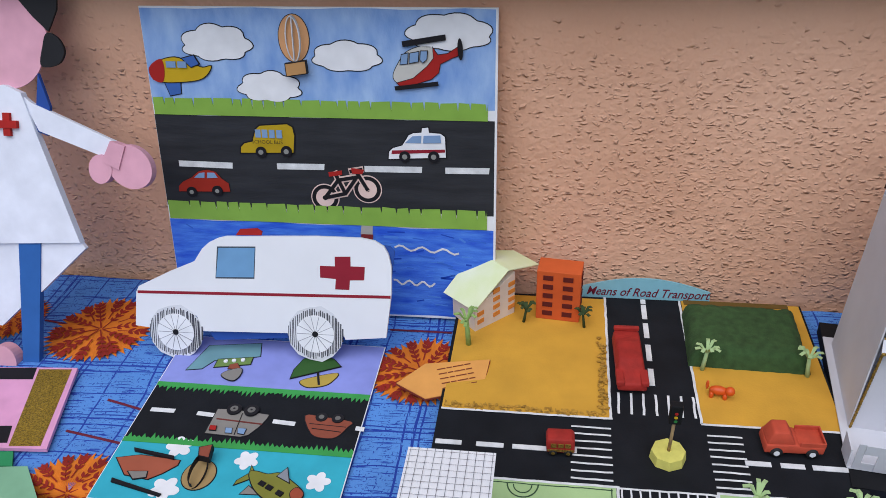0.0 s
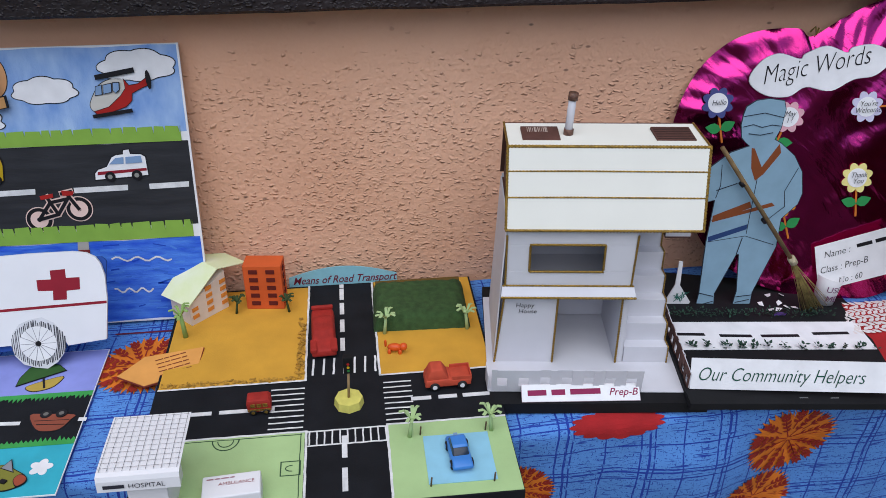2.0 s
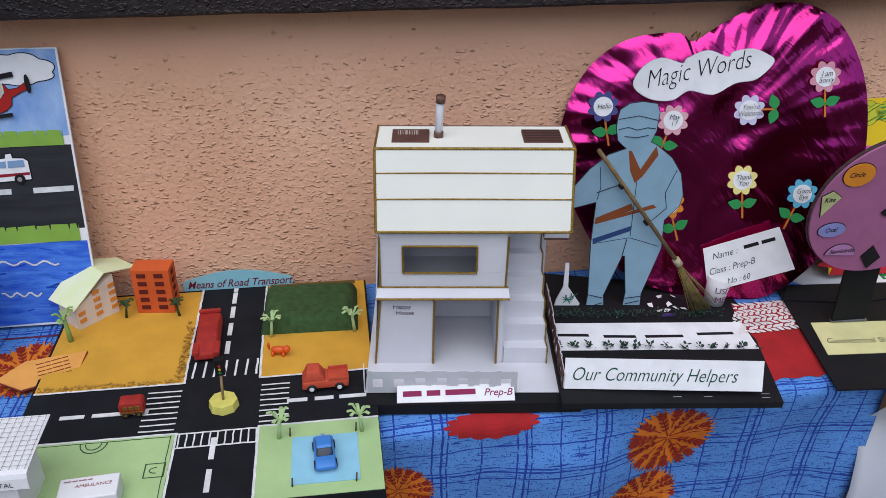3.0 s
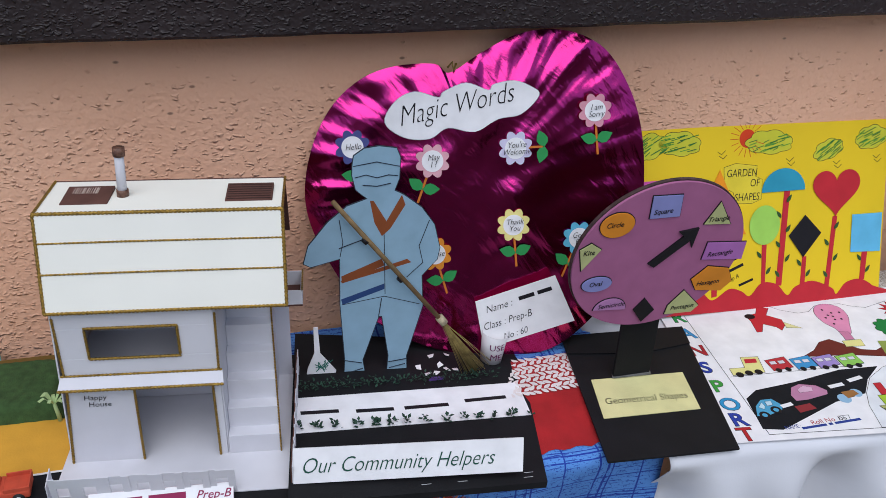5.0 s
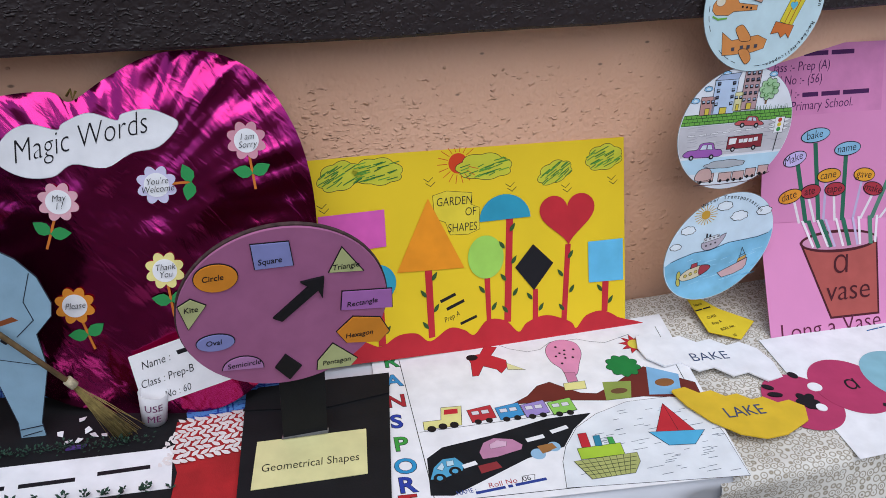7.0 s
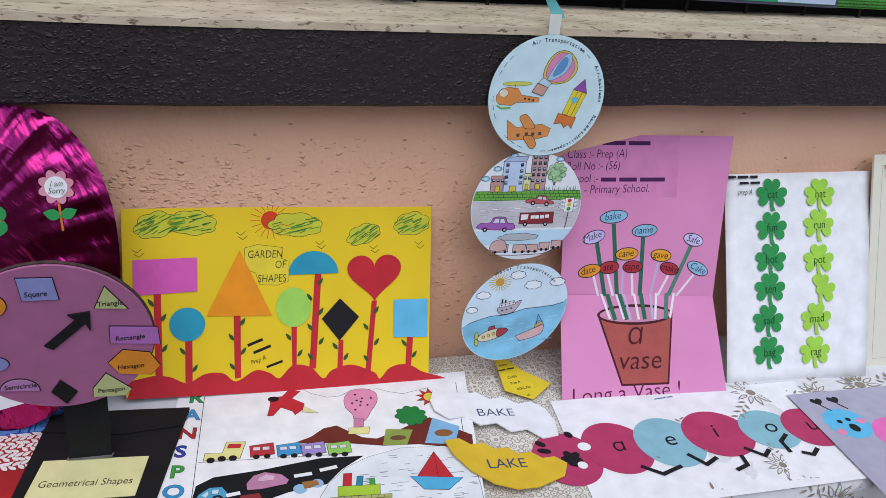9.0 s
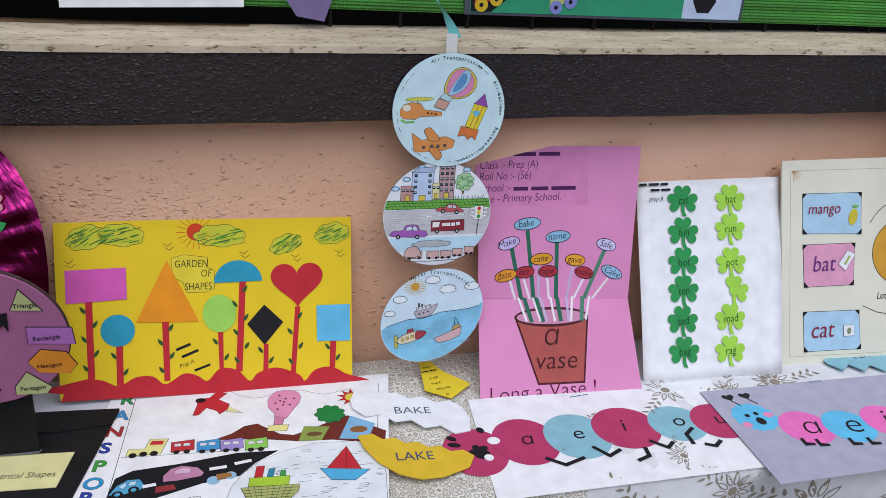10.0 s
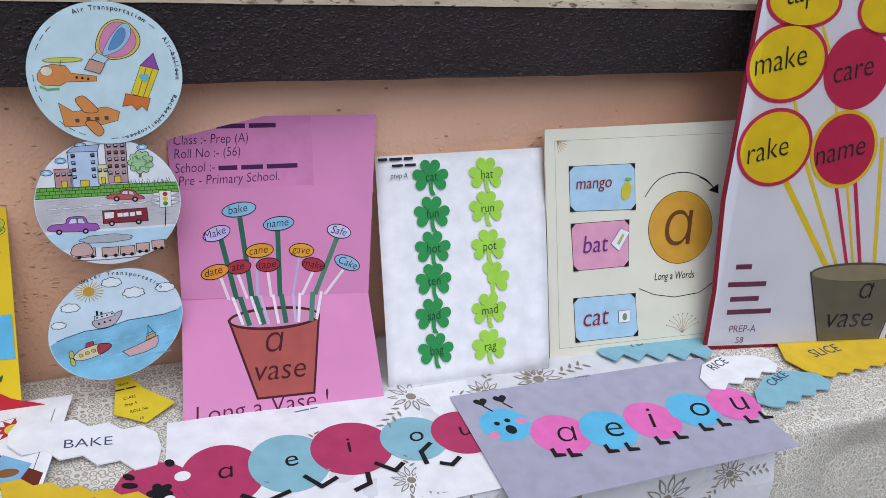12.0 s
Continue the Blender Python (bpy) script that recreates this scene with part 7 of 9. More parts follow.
pic(yel, "square", [(CARD_SKY, [(43.8, 15.5), (49.8, 15.4), (49.7, 8.7), (43.7, 9.0)])], "light blue paper square", z0=0.24)
for p, w, h, ang in (((6.0, 28.9), 6.8, 4.8, 12), ((11.4, 29.1), 7.6, 4.6, -4), ((27.5, 28.4), 9.0, 4.6, -3), ((38.8, 26.6), 6.0, 3.8, 18), ((47.1, 28.1), 6.4, 4.6, 8)):
    base = turned(cloud(0, 0, w, h, 3), p[0], p[1], ang)
    items = [(INK, grown(base, 0.08)), (paper("c9c63a"), base)]
    for i in range(26):
        x, y = rnd.uniform(-0.36, 0.36) * w, rnd.uniform(-0.26, 0.34) * h
        l_ = rnd.uniform(0.8, 1.8)
        items += [(paper(rnd.choice(("3f7f35", "5a9a3a", "2f6a34"))), q) for q in stroke(turned([(x - l_ / 2, y - 0.2), (x + l_ / 2, y + 0.2)], p[0], p[1], ang), 0.13)]
    pic(yel, "drawn_cloud", items, "pen cloud scribbled green", z0=0.11, step=0.004)
c = (23.5, 29.5)
items = [(paper("d2421f"), ell(c[0], c[1], 1.5))]
for i in range(18):
    a = i * math.pi / 9
    items += line(paper("c9461f"), [(c[0] + 1.7 * math.cos(a), c[1] + 1.7 * math.sin(a)), (c[0] + 3.2 * math.cos(a), c[1] + 3.0 * math.sin(a))], 0.1)
pic(yel, "drawn_sun", items, "orange pen sun", z0=0.108, step=0.001)
for p in ((3.0, 24.9), (18.8, 27.2), (31.4, 25.3), (40.4, 24.3), (48.2, 24.8)):
    items = []
    for d in (0, 0.7):
        items += line(INK, [(p[0] - 0.7 + d * 0.4, p[1] + 0.5 - d), (p[0] + d * 0.4, p[1] - d), (p[0] + 0.7 + d * 0.4, p[1] + 0.6 - d)], 0.09)
    pic(yel, "pen_tick", items, z0=0.11, step=0.002)
base = [(19.3, 25.1), (21.4, 25.6), (25.3, 25.0), (25.0, 23.3), (26.3, 22.7), (26.2, 19.5), (24.4, 18.9), (21.6, 19.1), (21.0, 21.0), (19.4, 21.8)]
pic(yel, "title_patch", [(INK, grown(base, 0.06)), (paper("e0c93a"), base)], z0=0.112, step=0.02)
for t, p in (("GARDEN", (19.7, 23.5)), ("OF", (24.0, 21.7)), ("SHAPES", (21.2, 19.5))):
    write(yel, t, p[0], p[1], 1.25, INK, slant=0.1, z=0.18, wide=0.78, turn=-1)
for w, p in (((2.6,), (19.5, 8.8)), ((3.0,), (20.4, 7.5))):
    bars(yel, p[0], p[1], w, 0.8, turn=20, z=0.11)
write(yel, "Prep A", *(19.9, 5.8), 0.8, INK, turn=20, z=0.14, wide=0.8)
bars(yel, *(22.4, 5.0), (2.8,), 0.7, turn=18, z=0.11)

# ---- transport chart lying on the white cloth ----
chart = thing("transport_chart", pose(1.375, 0.80, 0.7605, 0, 0, -3), "white chart with drawn transport pictures lying on the table", "poster")
quad = [(1.5, 30.7), (-1.0, 0.3), (45.2, -2.7), (50.7, 34.1)]
mesh, mats = sheet_mesh("chart", [(WHITE, quad)], 0.0, 0.06, base=-0.04)
part("chart", mesh, mats, chart)
pic(chart, "pen_frame", line(INK, [(5.6, 30.2), (4.3, 1.1)], 0.1) + line(INK, [(4.3, 1.1), (43.5, -1.8), (48.3, 30.8)], 0.1), z0=0.07, step=0.002)
for ch_, p, col in (("R", (3.1, 28.8), "2f8f4a"), ("A", (2.5, 24.3), "3f8fc4"), ("N", (1.8, 19.7), "a82a33"), ("S", (1.6, 15.4), "2b3f9a"), ("P", (1.2, 10.9), "3f9a3f"), ("O", (0.4, 6.8), "2f8fc0"), ("R", (0.3, 3.5), "2b3f9a"), ("T", (-0.1, 0.5), "b0282c")):
    write(chart, ch_, p[0], p[1], 2.6, INK, slant=0, z=0.08, bold=0.17, turn=-4)
    write(chart, ch_, p[0], p[1], 2.6, paper(col), slant=0, z=0.10, bold=0.10, turn=-4)
hill = [(19.2, 16.8), (22.0, 18.1), (24.1, 20.0), (26.2, 20.5), (27.9, 18.9), (29.8, 17.2), (32.1, 16.6), (35.4, 18.1), (37.7, 19.4), (41.6, 21.2), (44.3, 18.6), (47.5, 16.1), (46.8, 12.5), (43.3, 13.5), (38.4, 14.7), (32.9, 14.9), (26.8, 16.2)]
pic(chart, "painted_hill", inked(paper("6b2a22"), hill, 0.06), "brown painted hills", z0=0.07, step=0.01)
road = [(5.0, 8.7), (7.4, 10.3), (14.4, 11.2), (22.9, 12.9), (29.5, 12.8), (25.9, 10.1), (23.4, 7.1), (17.8, 6.0), (12.2, 3.8), (6.8, 1.7), (4.0, 2.3)]
pic(chart, "painted_road", [(TARMAC_CARD, road)], "black road", z0=0.07, step=0.015)
for a, b in (((19.0, 9.3), (21.2, 9.6)), ((22.8, 10.2), (25.0, 10.7)), ((9.4, 6.3), (10.9, 6.6))):
    pic(chart, "lane_mark", line(WHITE, [a, b], 0.7), z0=0.09)
sea = [(21.0, 0.0), (22.2, 4.5), (23.6, 7.1), (26.4, 10.3), (30.1, 12.4), (35.5, 14.0), (42.1, 13.8), (45.9, 12.6), (45.9, 4.9), (45.0, -2.9)]
pic(chart, "sea_area", [(INK, grown(sea, 0.07)), (paper("dfe2e6"), sea)], "pale sea with pen waves", z0=0.072, step=0.01)
c0, c1, c2, c3 = (22.3, 1.1), (44.1, -1.9), (45.4, 11.6), (31.5, 12.5)
waves = []
for i in range(95):
    u, v = rnd.random(), rnd.random()
    x = (c0[0] * (1 - u) + c1[0] * u) * (1 - v) + (c3[0] * (1 - u) + c2[0] * u) * v
    y = (c0[1] * (1 - u) + c1[1] * u) * (1 - v) + (c3[1] * (1 - u) + c2[1] * u) * v
    waves += line(paper("4a5564"), [(x, y), (x + rnd.uniform(0.7, 1.6), y + 0.05)], 0.07)
pic(chart, "pen_waves", waves, z0=0.095, step=0.0003)
train = line(INK, [(5.2, 13.8), (27.3, 13.5)], 0.08) + inked(paper("dcd68c"), [(6.1, 15.7), (8.6, 15.6), (9.2, 18.1), (12.0, 17.9), (11.1, 14.1), (5.9, 14.1)], 0.08) + [(CARD_RED, [(9.5, 17.6), (11.4, 17.5), (11.2, 16.5), (9.2, 16.6)])]
for x0, y0, col in ((340, 314, "b8323a"), (432, 303, "3f8fc4"), (517, 297, "9a86c4"), (603, 288, "8cc45a")):
    p = [(2.1, 43.6), (5.7, 43.4), (5.1, 39.7), (1.5, 39.7)]
    o = (2.1, 43.6)
    base = {340: (12.6, 16.8), 432: (16.6, 16.5), 517: (20.3, 16.3), 603: (24.2, 16.0)}[x0]
    wag = [(base[0], base[1]), (base[0] + 3.5, base[1] + 0.45), (base[0] + 3.6, base[1] - 2.2), (base[0] + 0.1, base[1] - 2.6)]
    train += inked(paper(col), wag, 0.07)
    for k in (0.5, 1.9):
        train += inked(paper("d5d3da"), rect(base[0] + k, base[1] - 1.1, base[0] + k + 1.0, base[1] - 0.4), 0.05)
    for k in (0.9, 2.5):
        train.append((INK, ell(base[0] + k, base[1] - 2.6, 0.5, n=14)))
for p in ((6.9, 14.0), (8.5, 14.2), (10.1, 14.2)):
    train.append((INK, ell(*p, 0.6, n=14)))
pic(chart, "train_picture", train, "drawn train with coloured wagons", z0=0.075, step=0.003)
pic(chart, "plane_picture", inked(CARD_RED, [(16.0, 28.8), (18.1, 29.2), (19.3, 31.0), (21.1, 30.4), (19.6, 28.5), (21.5, 26.9), (21.3, 25.4), (19.9, 24.0), (19.5, 25.0), (17.7, 26.2), (16.4, 24.1), (15.5, 24.1), (16.1, 27.2)], 0.06) + inked(paper("d9d49a"), [(21.4, 26.1), (23.6, 24.1), (21.1, 24.6)], 0.05) + [(INK, ell(*(16.6, 28.5), 0.9, 0.7))], "red drawn aeroplane", z0=0.075, step=0.01)
c = (30.6, 26.5)
bal = inked(paper("d98cae"), smooth_loop([(28.3, 27.9), (29.7, 29.8), (31.8, 30.2), (33.6, 29.0), (33.6, 26.5), (32.3, 24.0), (30.8, 21.4), (29.3, 21.7), (29.1, 23.2), (28.2, 25.2)], 5), 0.07) + inked(paper("c97f9f"), [(29.2, 22.2), (30.7, 21.9), (30.4, 19.9), (28.9, 19.9)], 0.06) + inked(paper("ddd68c"), [(28.1, 19.7), (31.4, 19.7), (31.0, 18.0), (27.8, 18.2)], 0.06)
for i in range(9):
    a, d = i * 2.4, 0.3 + 0.27 * i
    bal.append((INK, ell(c[0] + 0.9 * d * math.cos(a), c[1] + 1.1 * d * math.sin(a), 0.2, n=8)))
pic(chart, "balloon_picture", bal, "pink dotted drawn balloon", z0=0.075, step=0.006)
c = (42.9, 26.8)
star = []
for i in range(20):
    a, k = i * math.pi / 10, (2.6 if i % 2 else 1.4)
    star.append((c[0] + k * math.cos(a), c[1] + k * math.sin(a)))
pic(chart, "sun_picture", inked(CARD_RED, star, 0.05) + [(paper("d9c94a"), ell(c[0], c[1], 1.2))], "red and yellow drawn sun", z0=0.09, step=0.01)
pic(chart, "tree_picture", inked(paper("1f7a3a"), petals(*(38.6, 22.0), 2.5, 9, 0.15), 0.06), "green drawn tree", z0=0.1, step=0.01)
pic(chart, "photo_patch", [(paper("8a9a4a"), [(33.9, 18.9), (38.2, 18.3), (36.6, 14.7), (32.8, 14.9)]), (paper("6b4a30"), ell(*(35.5, 16.5), 1.3, 0.6))], "small pasted picture with green ground", z0=0.1, step=0.01)
pic(chart, "photo_patch", [(paper("7fb0d4"), [(42.0, 21.1), (46.0, 18.4), (44.2, 14.0), (39.5, 14.8)]), (paper("8a5a34"), ell(*(43.0, 17.0), 1.5, 0.9))], "small pasted picture with blue sky", z0=0.1, step=0.01)
pic(chart, "boat_picture", inked(CARD_RED, [(40.4, 12.5), (42.2, 6.4), (36.8, 7.2)], 0.06) + line(INK, [(40.4, 12.5), (39.9, 6.7)], 0.06) + inked(paper("4fa8d0"), [(35.8, 7.3), (43.5, 6.2), (40.9, 3.9), (37.3, 4.4)], 0.06), "red sail boat with blue hull", z0=0.13, step=0.01)
ship = inked(paper("a3c43a"), [(24.9, 6.3), (31.0, 6.2), (30.7, 4.1), (24.7, 4.3)], 0.06) + inked(CARD_RED, [(26.0, 9.0), (27.2, 9.0), (26.8, 6.3), (25.6, 6.4)], 0.05) + inked(paper("2f7f9a"), [(27.9, 8.2), (28.8, 8.2), (28.4, 6.2), (27.5, 6.3)], 0.05) + inked(paper("3f9a4a"), [(29.7, 7.6), (30.4, 7.5), (30.3, 6.2), (29.5, 6.3)], 0.05)
hull = [(23.6, 4.1), (32.4, 4.0), (32.1, 2.4), (30.6, 0.6), (24.7, 0.7)]
ship += inked(paper("a9ad6a"), hull, 0.06)
for i in range(9):
    t = i / 9
    ship += line(paper("4a4f34"), [(hull[0][0] * (1 - t) + hull[1][0] * t, hull[0][1] * (1 - t) + hull[1][1] * t), (hull[4][0] * (1 - t) + hull[3][0] * t, hull[4][1] * (1 - t) + hull[3][1] * t)], 0.07)
for i in range(1, 5):
    t = i / 5
    ship += line(paper("4a4f34"), [(hull[0][0] * (1 - t) + hull[4][0] * t, hull[0][1] * (1 - t) + hull[4][1] * t), (hull[1][0] * (1 - t) + hull[3][0] * t, hull[1][1] * (1 - t) + hull[3][1] * t)], 0.07)
pic(chart, "ship_picture", ship, "green hatched drawn ship", z0=0.13, step=0.003)
carp = inked(paper("4f9fc4"), [(4.6, 4.9), (5.5, 6.9), (6.9, 8.1), (8.6, 8.1), (9.5, 6.5), (8.9, 5.6), (6.4, 4.8)], 0.06)
for p in ((5.8, 4.9), (8.0, 5.7)):
    carp += [(INK, ell(*p, 0.8, n=16)), (paper("4f9fc4"), ell(*p, 0.4, n=12))]
carp += inked(paper("b9d5e0"), [(5.8, 6.6), (6.7, 7.5), (6.8, 6.7), (6.4, 6.1)], 0.04) + inked(paper("b9d5e0"), [(7.3, 7.6), (8.2, 7.6), (8.1, 6.8), (7.2, 6.7)], 0.04)
pic(chart, "car_picture", carp, "light blue drawn car", z0=0.09, step=0.006)
pic(chart, "car_picture", inked(paper("b97f9f"), [(12.0, 8.4), (13.0, 10.0), (14.6, 10.6), (17.0, 9.9), (18.0, 8.6), (17.6, 7.8), (14.0, 7.1), (12.1, 7.1)], 0.04) + inked(paper("d0a9c0"), [(13.7, 9.5), (14.9, 10.1), (16.1, 9.6), (15.8, 8.8), (13.6, 8.7)], 0.03), "pink pasted car picture", z0=0.09, step=0.008)
pic(chart, "car_picture", inked(paper("8a2f34"), [(11.1, 6.0), (13.7, 6.3), (14.1, 5.1), (11.2, 4.6)], 0.04), "red pasted car picture", z0=0.09, step=0.008)
pic(chart, "motorcycle_picture", [(paper("8fb4d0"), ell(*(19.5, 6.5), 1.0)), (paper("8fb4d0"), ell(*(22.0, 7.4), 0.9)), (paper("9a6a3a"), [(19.8, 7.9), (22.0, 8.1), (22.3, 7.1), (20.1, 6.4)])], "pasted motorcycle picture", z0=0.09, step=0.008)
write(chart, "Roll No", *(11.4, 2.0), 0.85, paper("a8323a"), slant=0.1, z=0.09, turn=3)
write(chart, "06", *(16.0, 2.2), 0.8, INK, slant=0, z=0.09, turn=3)
pic(chart, "number_box", line(INK, [(16.1, 3.1), (17.8, 3.1), (17.4, 1.9), (15.8, 1.9)], 0.07, True), z0=0.075, step=0.002)
write(chart, "NAME :", *(7.2, 1.6), 0.75, paper("2b3f8a"), slant=0, z=0.09, turn=3, wide=0.75)
bars(chart, *(9.6, 1.2), (3.9, 0.6, 4.2), 0.75, paper("2b3f8a"), 3, 0.075)
line_pts = [(21.4, 31.1), (22.9, 29.6), (25.5, 28.3), (27.6, 28.5), (29.7, 30.0), (34.3, 30.0), (36.0, 29.0), (38.3, 28.2), (40.7, 28.9), (43.1, 29.6)]
pic(chart, "pen_cloud_line", line(INK, line_pts, 0.07), z0=0.07, step=0.001)


# ---- three hanging paper rounds ----
PALE_SKY, WATER = paper("c8e0e6"), paper("86c6e6", var=0.14, scale=18)
PENCIL_ORANGE, PENCIL_RED, PENCIL_PURPLE, PENCIL_GREEN = paper("d98e4e"), paper("a8404a"), paper("8f4fa0"), paper("6fae4a")
rounds = thing("paper_rounds", pose(1.985, 1.105, 1.276, 88), "string of three drawn paper rounds hanging in front of the wall", "wall hanging")


def disc_at(name, l, r, t, b, m, label, tilt=0.0):
    c = ((l[0] + r[0]) / 2, (t[1] + b[1]) / 2)
    rx, ry = (r[0] - l[0]) / 2, (t[1] - b[1]) / 2
    ob = pic(rounds, name, [(paper("8a9aa0"), ell(c[0], c[1], rx + 0.05, ry + 0.05, 64, tilt)), (m, ell(c[0], c[1], rx, ry, 64, tilt))], label, z0=-0.08, step=0.05)
    return ob, c, rx, ry


air, c, rx, ry = disc_at("air_round", (-9.6, 0.9), (9.9, 0.9), (0.3, 9.3), (-1.0, -9.9), PALE_SKY, "pale blue round with drawn aircraft")
bell = smooth_loop([(-0.8, 2.7), (-0.8, 4.2), (0.1, 6.0), (1.5, 6.9), (3.1, 6.7), (4.4, 5.3), (4.5, 3.8), (3.5, 2.5), (2.0, 1.9), (0.5, 1.9)], 4)
inner = [(1.9 + (x - 1.9) * 0.84 - 0.05, 4.3 + (y - 4.3) * 0.9) for x, y in bell]
leaf = smooth_loop([(-0.1, 2.4), (0.8, 4.5), (2.4, 6.4), (3.4, 6.2), (3.3, 4.7), (2.0, 3.1)], 4)
it = inked(paper("d8bd5a"), bell, 0.09) + inked(paper("d487ad"), inner, 0.05) + inked(paper("9cc3de"), leaf, 0.05) + inked(paper("5f8fbf"), [(1.75 + (x - 1.75) * 0.62, 4.6 + (y - 4.6) * 0.72) for x, y in leaf], 0.03)
it += inked(paper("b9d3e2"), [(-0.9, 2.7), (0.5, 1.9), (-0.1, 1.3), (-1.6, 1.9)], 0.06) + inked(paper("c79a88"), [(-1.8, 1.8), (-0.0, 1.2), (-0.7, -0.1), (-2.5, 0.5)], 0.07)
pic(air, "balloon_drawing", it, "coloured balloon drawing", z0=0.04, step=0.008)
it = inked(PENCIL_ORANGE, [(-8.3, -0.2), (-7.6, 0.8), (-6.4, 1.1), (-4.9, 0.9), (-4.2, -0.1), (-1.2, -0.5), (-1.2, -1.1), (-4.9, -1.2), (-5.7, -1.7), (-7.7, -1.6), (-8.3, -1.0)], 0.06) + inked(paper("e0d6c0"), ell(*(-7.2, 0.2), 0.7, 0.6), 0.04)
it += inked(paper("c9c95a"), ell(*(-5.1, 1.7), 2.4, 0.3, turn=2), 0.04) + line(INK, [(-5.4, 1.6), (-5.5, 0.9)], 0.08) + line(PENCIL_GREEN, [(-8.1, -1.8), (-7.3, -2.2), (-5.9, -2.1)], 0.25) + [(INK, ell(*p, 0.16, n=8)) for p in ((-3.6, -0.6), (-2.9, -0.7), (-2.2, -0.8))]
pic(air, "helicopter_drawing", it, "orange helicopter drawing", z0=0.04, step=0.008)
it = inked(paper("dcc83a"), [(4.5, 0.9), (6.8, 0.4), (5.2, -3.6), (3.1, -2.9)], 0.06) + inked(PENCIL_PURPLE, [(6.2, 2.6), (6.8, 0.4), (4.5, 1.0)], 0.06) + inked(paper("d2743a"), [(2.4, -2.9), (3.6, -3.2), (5.5, -3.6), (5.0, -5.3), (4.4, -4.6), (3.7, -5.2), (3.1, -4.4), (1.9, -4.6)], 0.06)
it += line(paper("a8402f"), [(5.2, 0.6), (3.9, -3.1)], 0.08) + line(paper("a8402f"), [(6.0, 0.4), (4.6, -3.4)], 0.08) + [(paper("5fb4cf"), heart_shape(*(4.9, -0.8), 1.2, 1.2))]
pic(air, "rocket_drawing", it, "yellow pencil-shaped rocket drawing", z0=0.04, step=0.008)
it = inked(PENCIL_ORANGE, [(-6.1, -4.1), (-4.4, -5.3), (-0.2, -4.7), (1.4, -5.4), (1.1, -6.6), (-0.8, -7.1), (-4.2, -7.3), (-5.6, -7.3)], 0.06) + inked(PENCIL_ORANGE, smooth_loop([(-4.0, -3.7), (-3.4, -3.2), (-2.7, -3.4), (-1.3, -5.2), (-2.8, -5.4), (-3.4, -4.8)], 4), 0.08) + inked(PENCIL_ORANGE, smooth_loop([(-3.0, -6.8), (-1.6, -6.7), (-0.8, -8.0), (-1.3, -8.7), (-1.9, -8.4)], 4), 0.08)
it += [(paper("4a4a54"), turned(rect(-0.25, -0.25, 0.25, 0.25), *p, 4)) for p in ((-4.0, -6.5), (-2.6, -6.3), (-1.5, -6.3), (-0.3, -6.2))]
pic(air, "aeroplane_drawing", it, "orange aeroplane drawing", z0=0.04, step=0.008)
for i in range(40):
    a0, a1 = i * 9, i * 9 + 5.5
    if i % 5 in (0, 1, 2) and not 62 < (a0 % 360) < 122:
        pic(air, "pen_dash", line(INK, arc(c[0], c[1], rx - 0.75, ry - 0.75, a0, a1, 2), 0.08), z0=0.04, step=0.001)


def round_words(parent, text, c, rx, ry, start, step, h, up=True):
    for i, ch_ in enumerate(text):
        if ch_ == " ":
            continue
        a = radians(start + step * i)
        write(parent, ch_, c[0] + rx * math.cos(a), c[1] + ry * math.sin(a), h, INK, turn=math.degrees(a) + (-90 if up else 90), slant=0, z=0.06, align="CENTER", bold=0.01)


round_words(air, "Air Transportation", c, rx - 1.0, ry - 1.0, 112, -3.3, 0.62)
round_words(air, "Air balloon", c, rx - 0.9, ry - 0.9, 33, -3.6, 0.6)
round_words(air, "Rocket", c, rx - 0.9, ry - 0.9, -20, -4.0, 0.6)
round_words(air, "Helicopter", c, rx - 0.9, ry - 0.9, -46, -3.4, 0.55)

city, c, rx, ry = disc_at("city_round", (-10.6, -18.1), (9.1, -19.4), (-0.6, -9.5), (-1.9, -28.8), paper("e6e9ef"), "white round with a drawn street and houses")


def band_in(y0, y1, m, name, z):
    """A level stripe cut to the round."""
    pts = []
    for i in range(9):
        y = y0 + (y1 - y0) * i / 8
        pts.append((c[0] + (rx - 0.1) * math.sqrt(max(0, 1 - ((y - c[1]) / (ry - 0.1)) ** 2)), y))
    for i in range(9):
        y = y1 + (y0 - y1) * i / 8
        pts.append((c[0] - (rx - 0.1) * math.sqrt(max(0, 1 - ((y - c[1]) / (ry - 0.1)) ** 2)), y))
    pic(city, name, [(m, pts)], z0=z)


Y = lambda p: p[1]
band_in(Y((-1.2, -18.0)), Y((-1.1, -16.3)), PENCIL_GREEN, "green_verge", 0.03)
band_in(Y((-1.5, -23.0)), Y((-1.2, -18.1)), paper("c6c3c8"), "grey_road", 0.03)
band_in(Y((-1.7, -25.9)), Y((-1.6, -23.4)), paper("bcdbec"), "blue_strip", 0.03)
verge = []
for i in range(4):
    y = -17.95 + 0.53 * i
    half = (rx - 0.15) * math.sqrt(1 - ((y - c[1]) / ry) ** 2)
    verge += line(paper("2c4a2c"), [(c[0] - half, y), (c[0], y + rnd.uniform(-0.08, 0.08)), (c[0] + half, y)], 0.09)
    for k in range(22):
        x = c[0] - half + 0.5 + 0.84 * k + 0.4 * (i % 2)
        if i < 3 and x < c[0] + half - 0.3:
            verge += line(paper("2c4a2c"), [(x, y), (x + rnd.uniform(-0.1, 0.1), y + 0.53)], 0.08)
pic(city, "verge_blocks", verge, "dark pen lines of a block kerb", z0=0.055, step=0.0002)
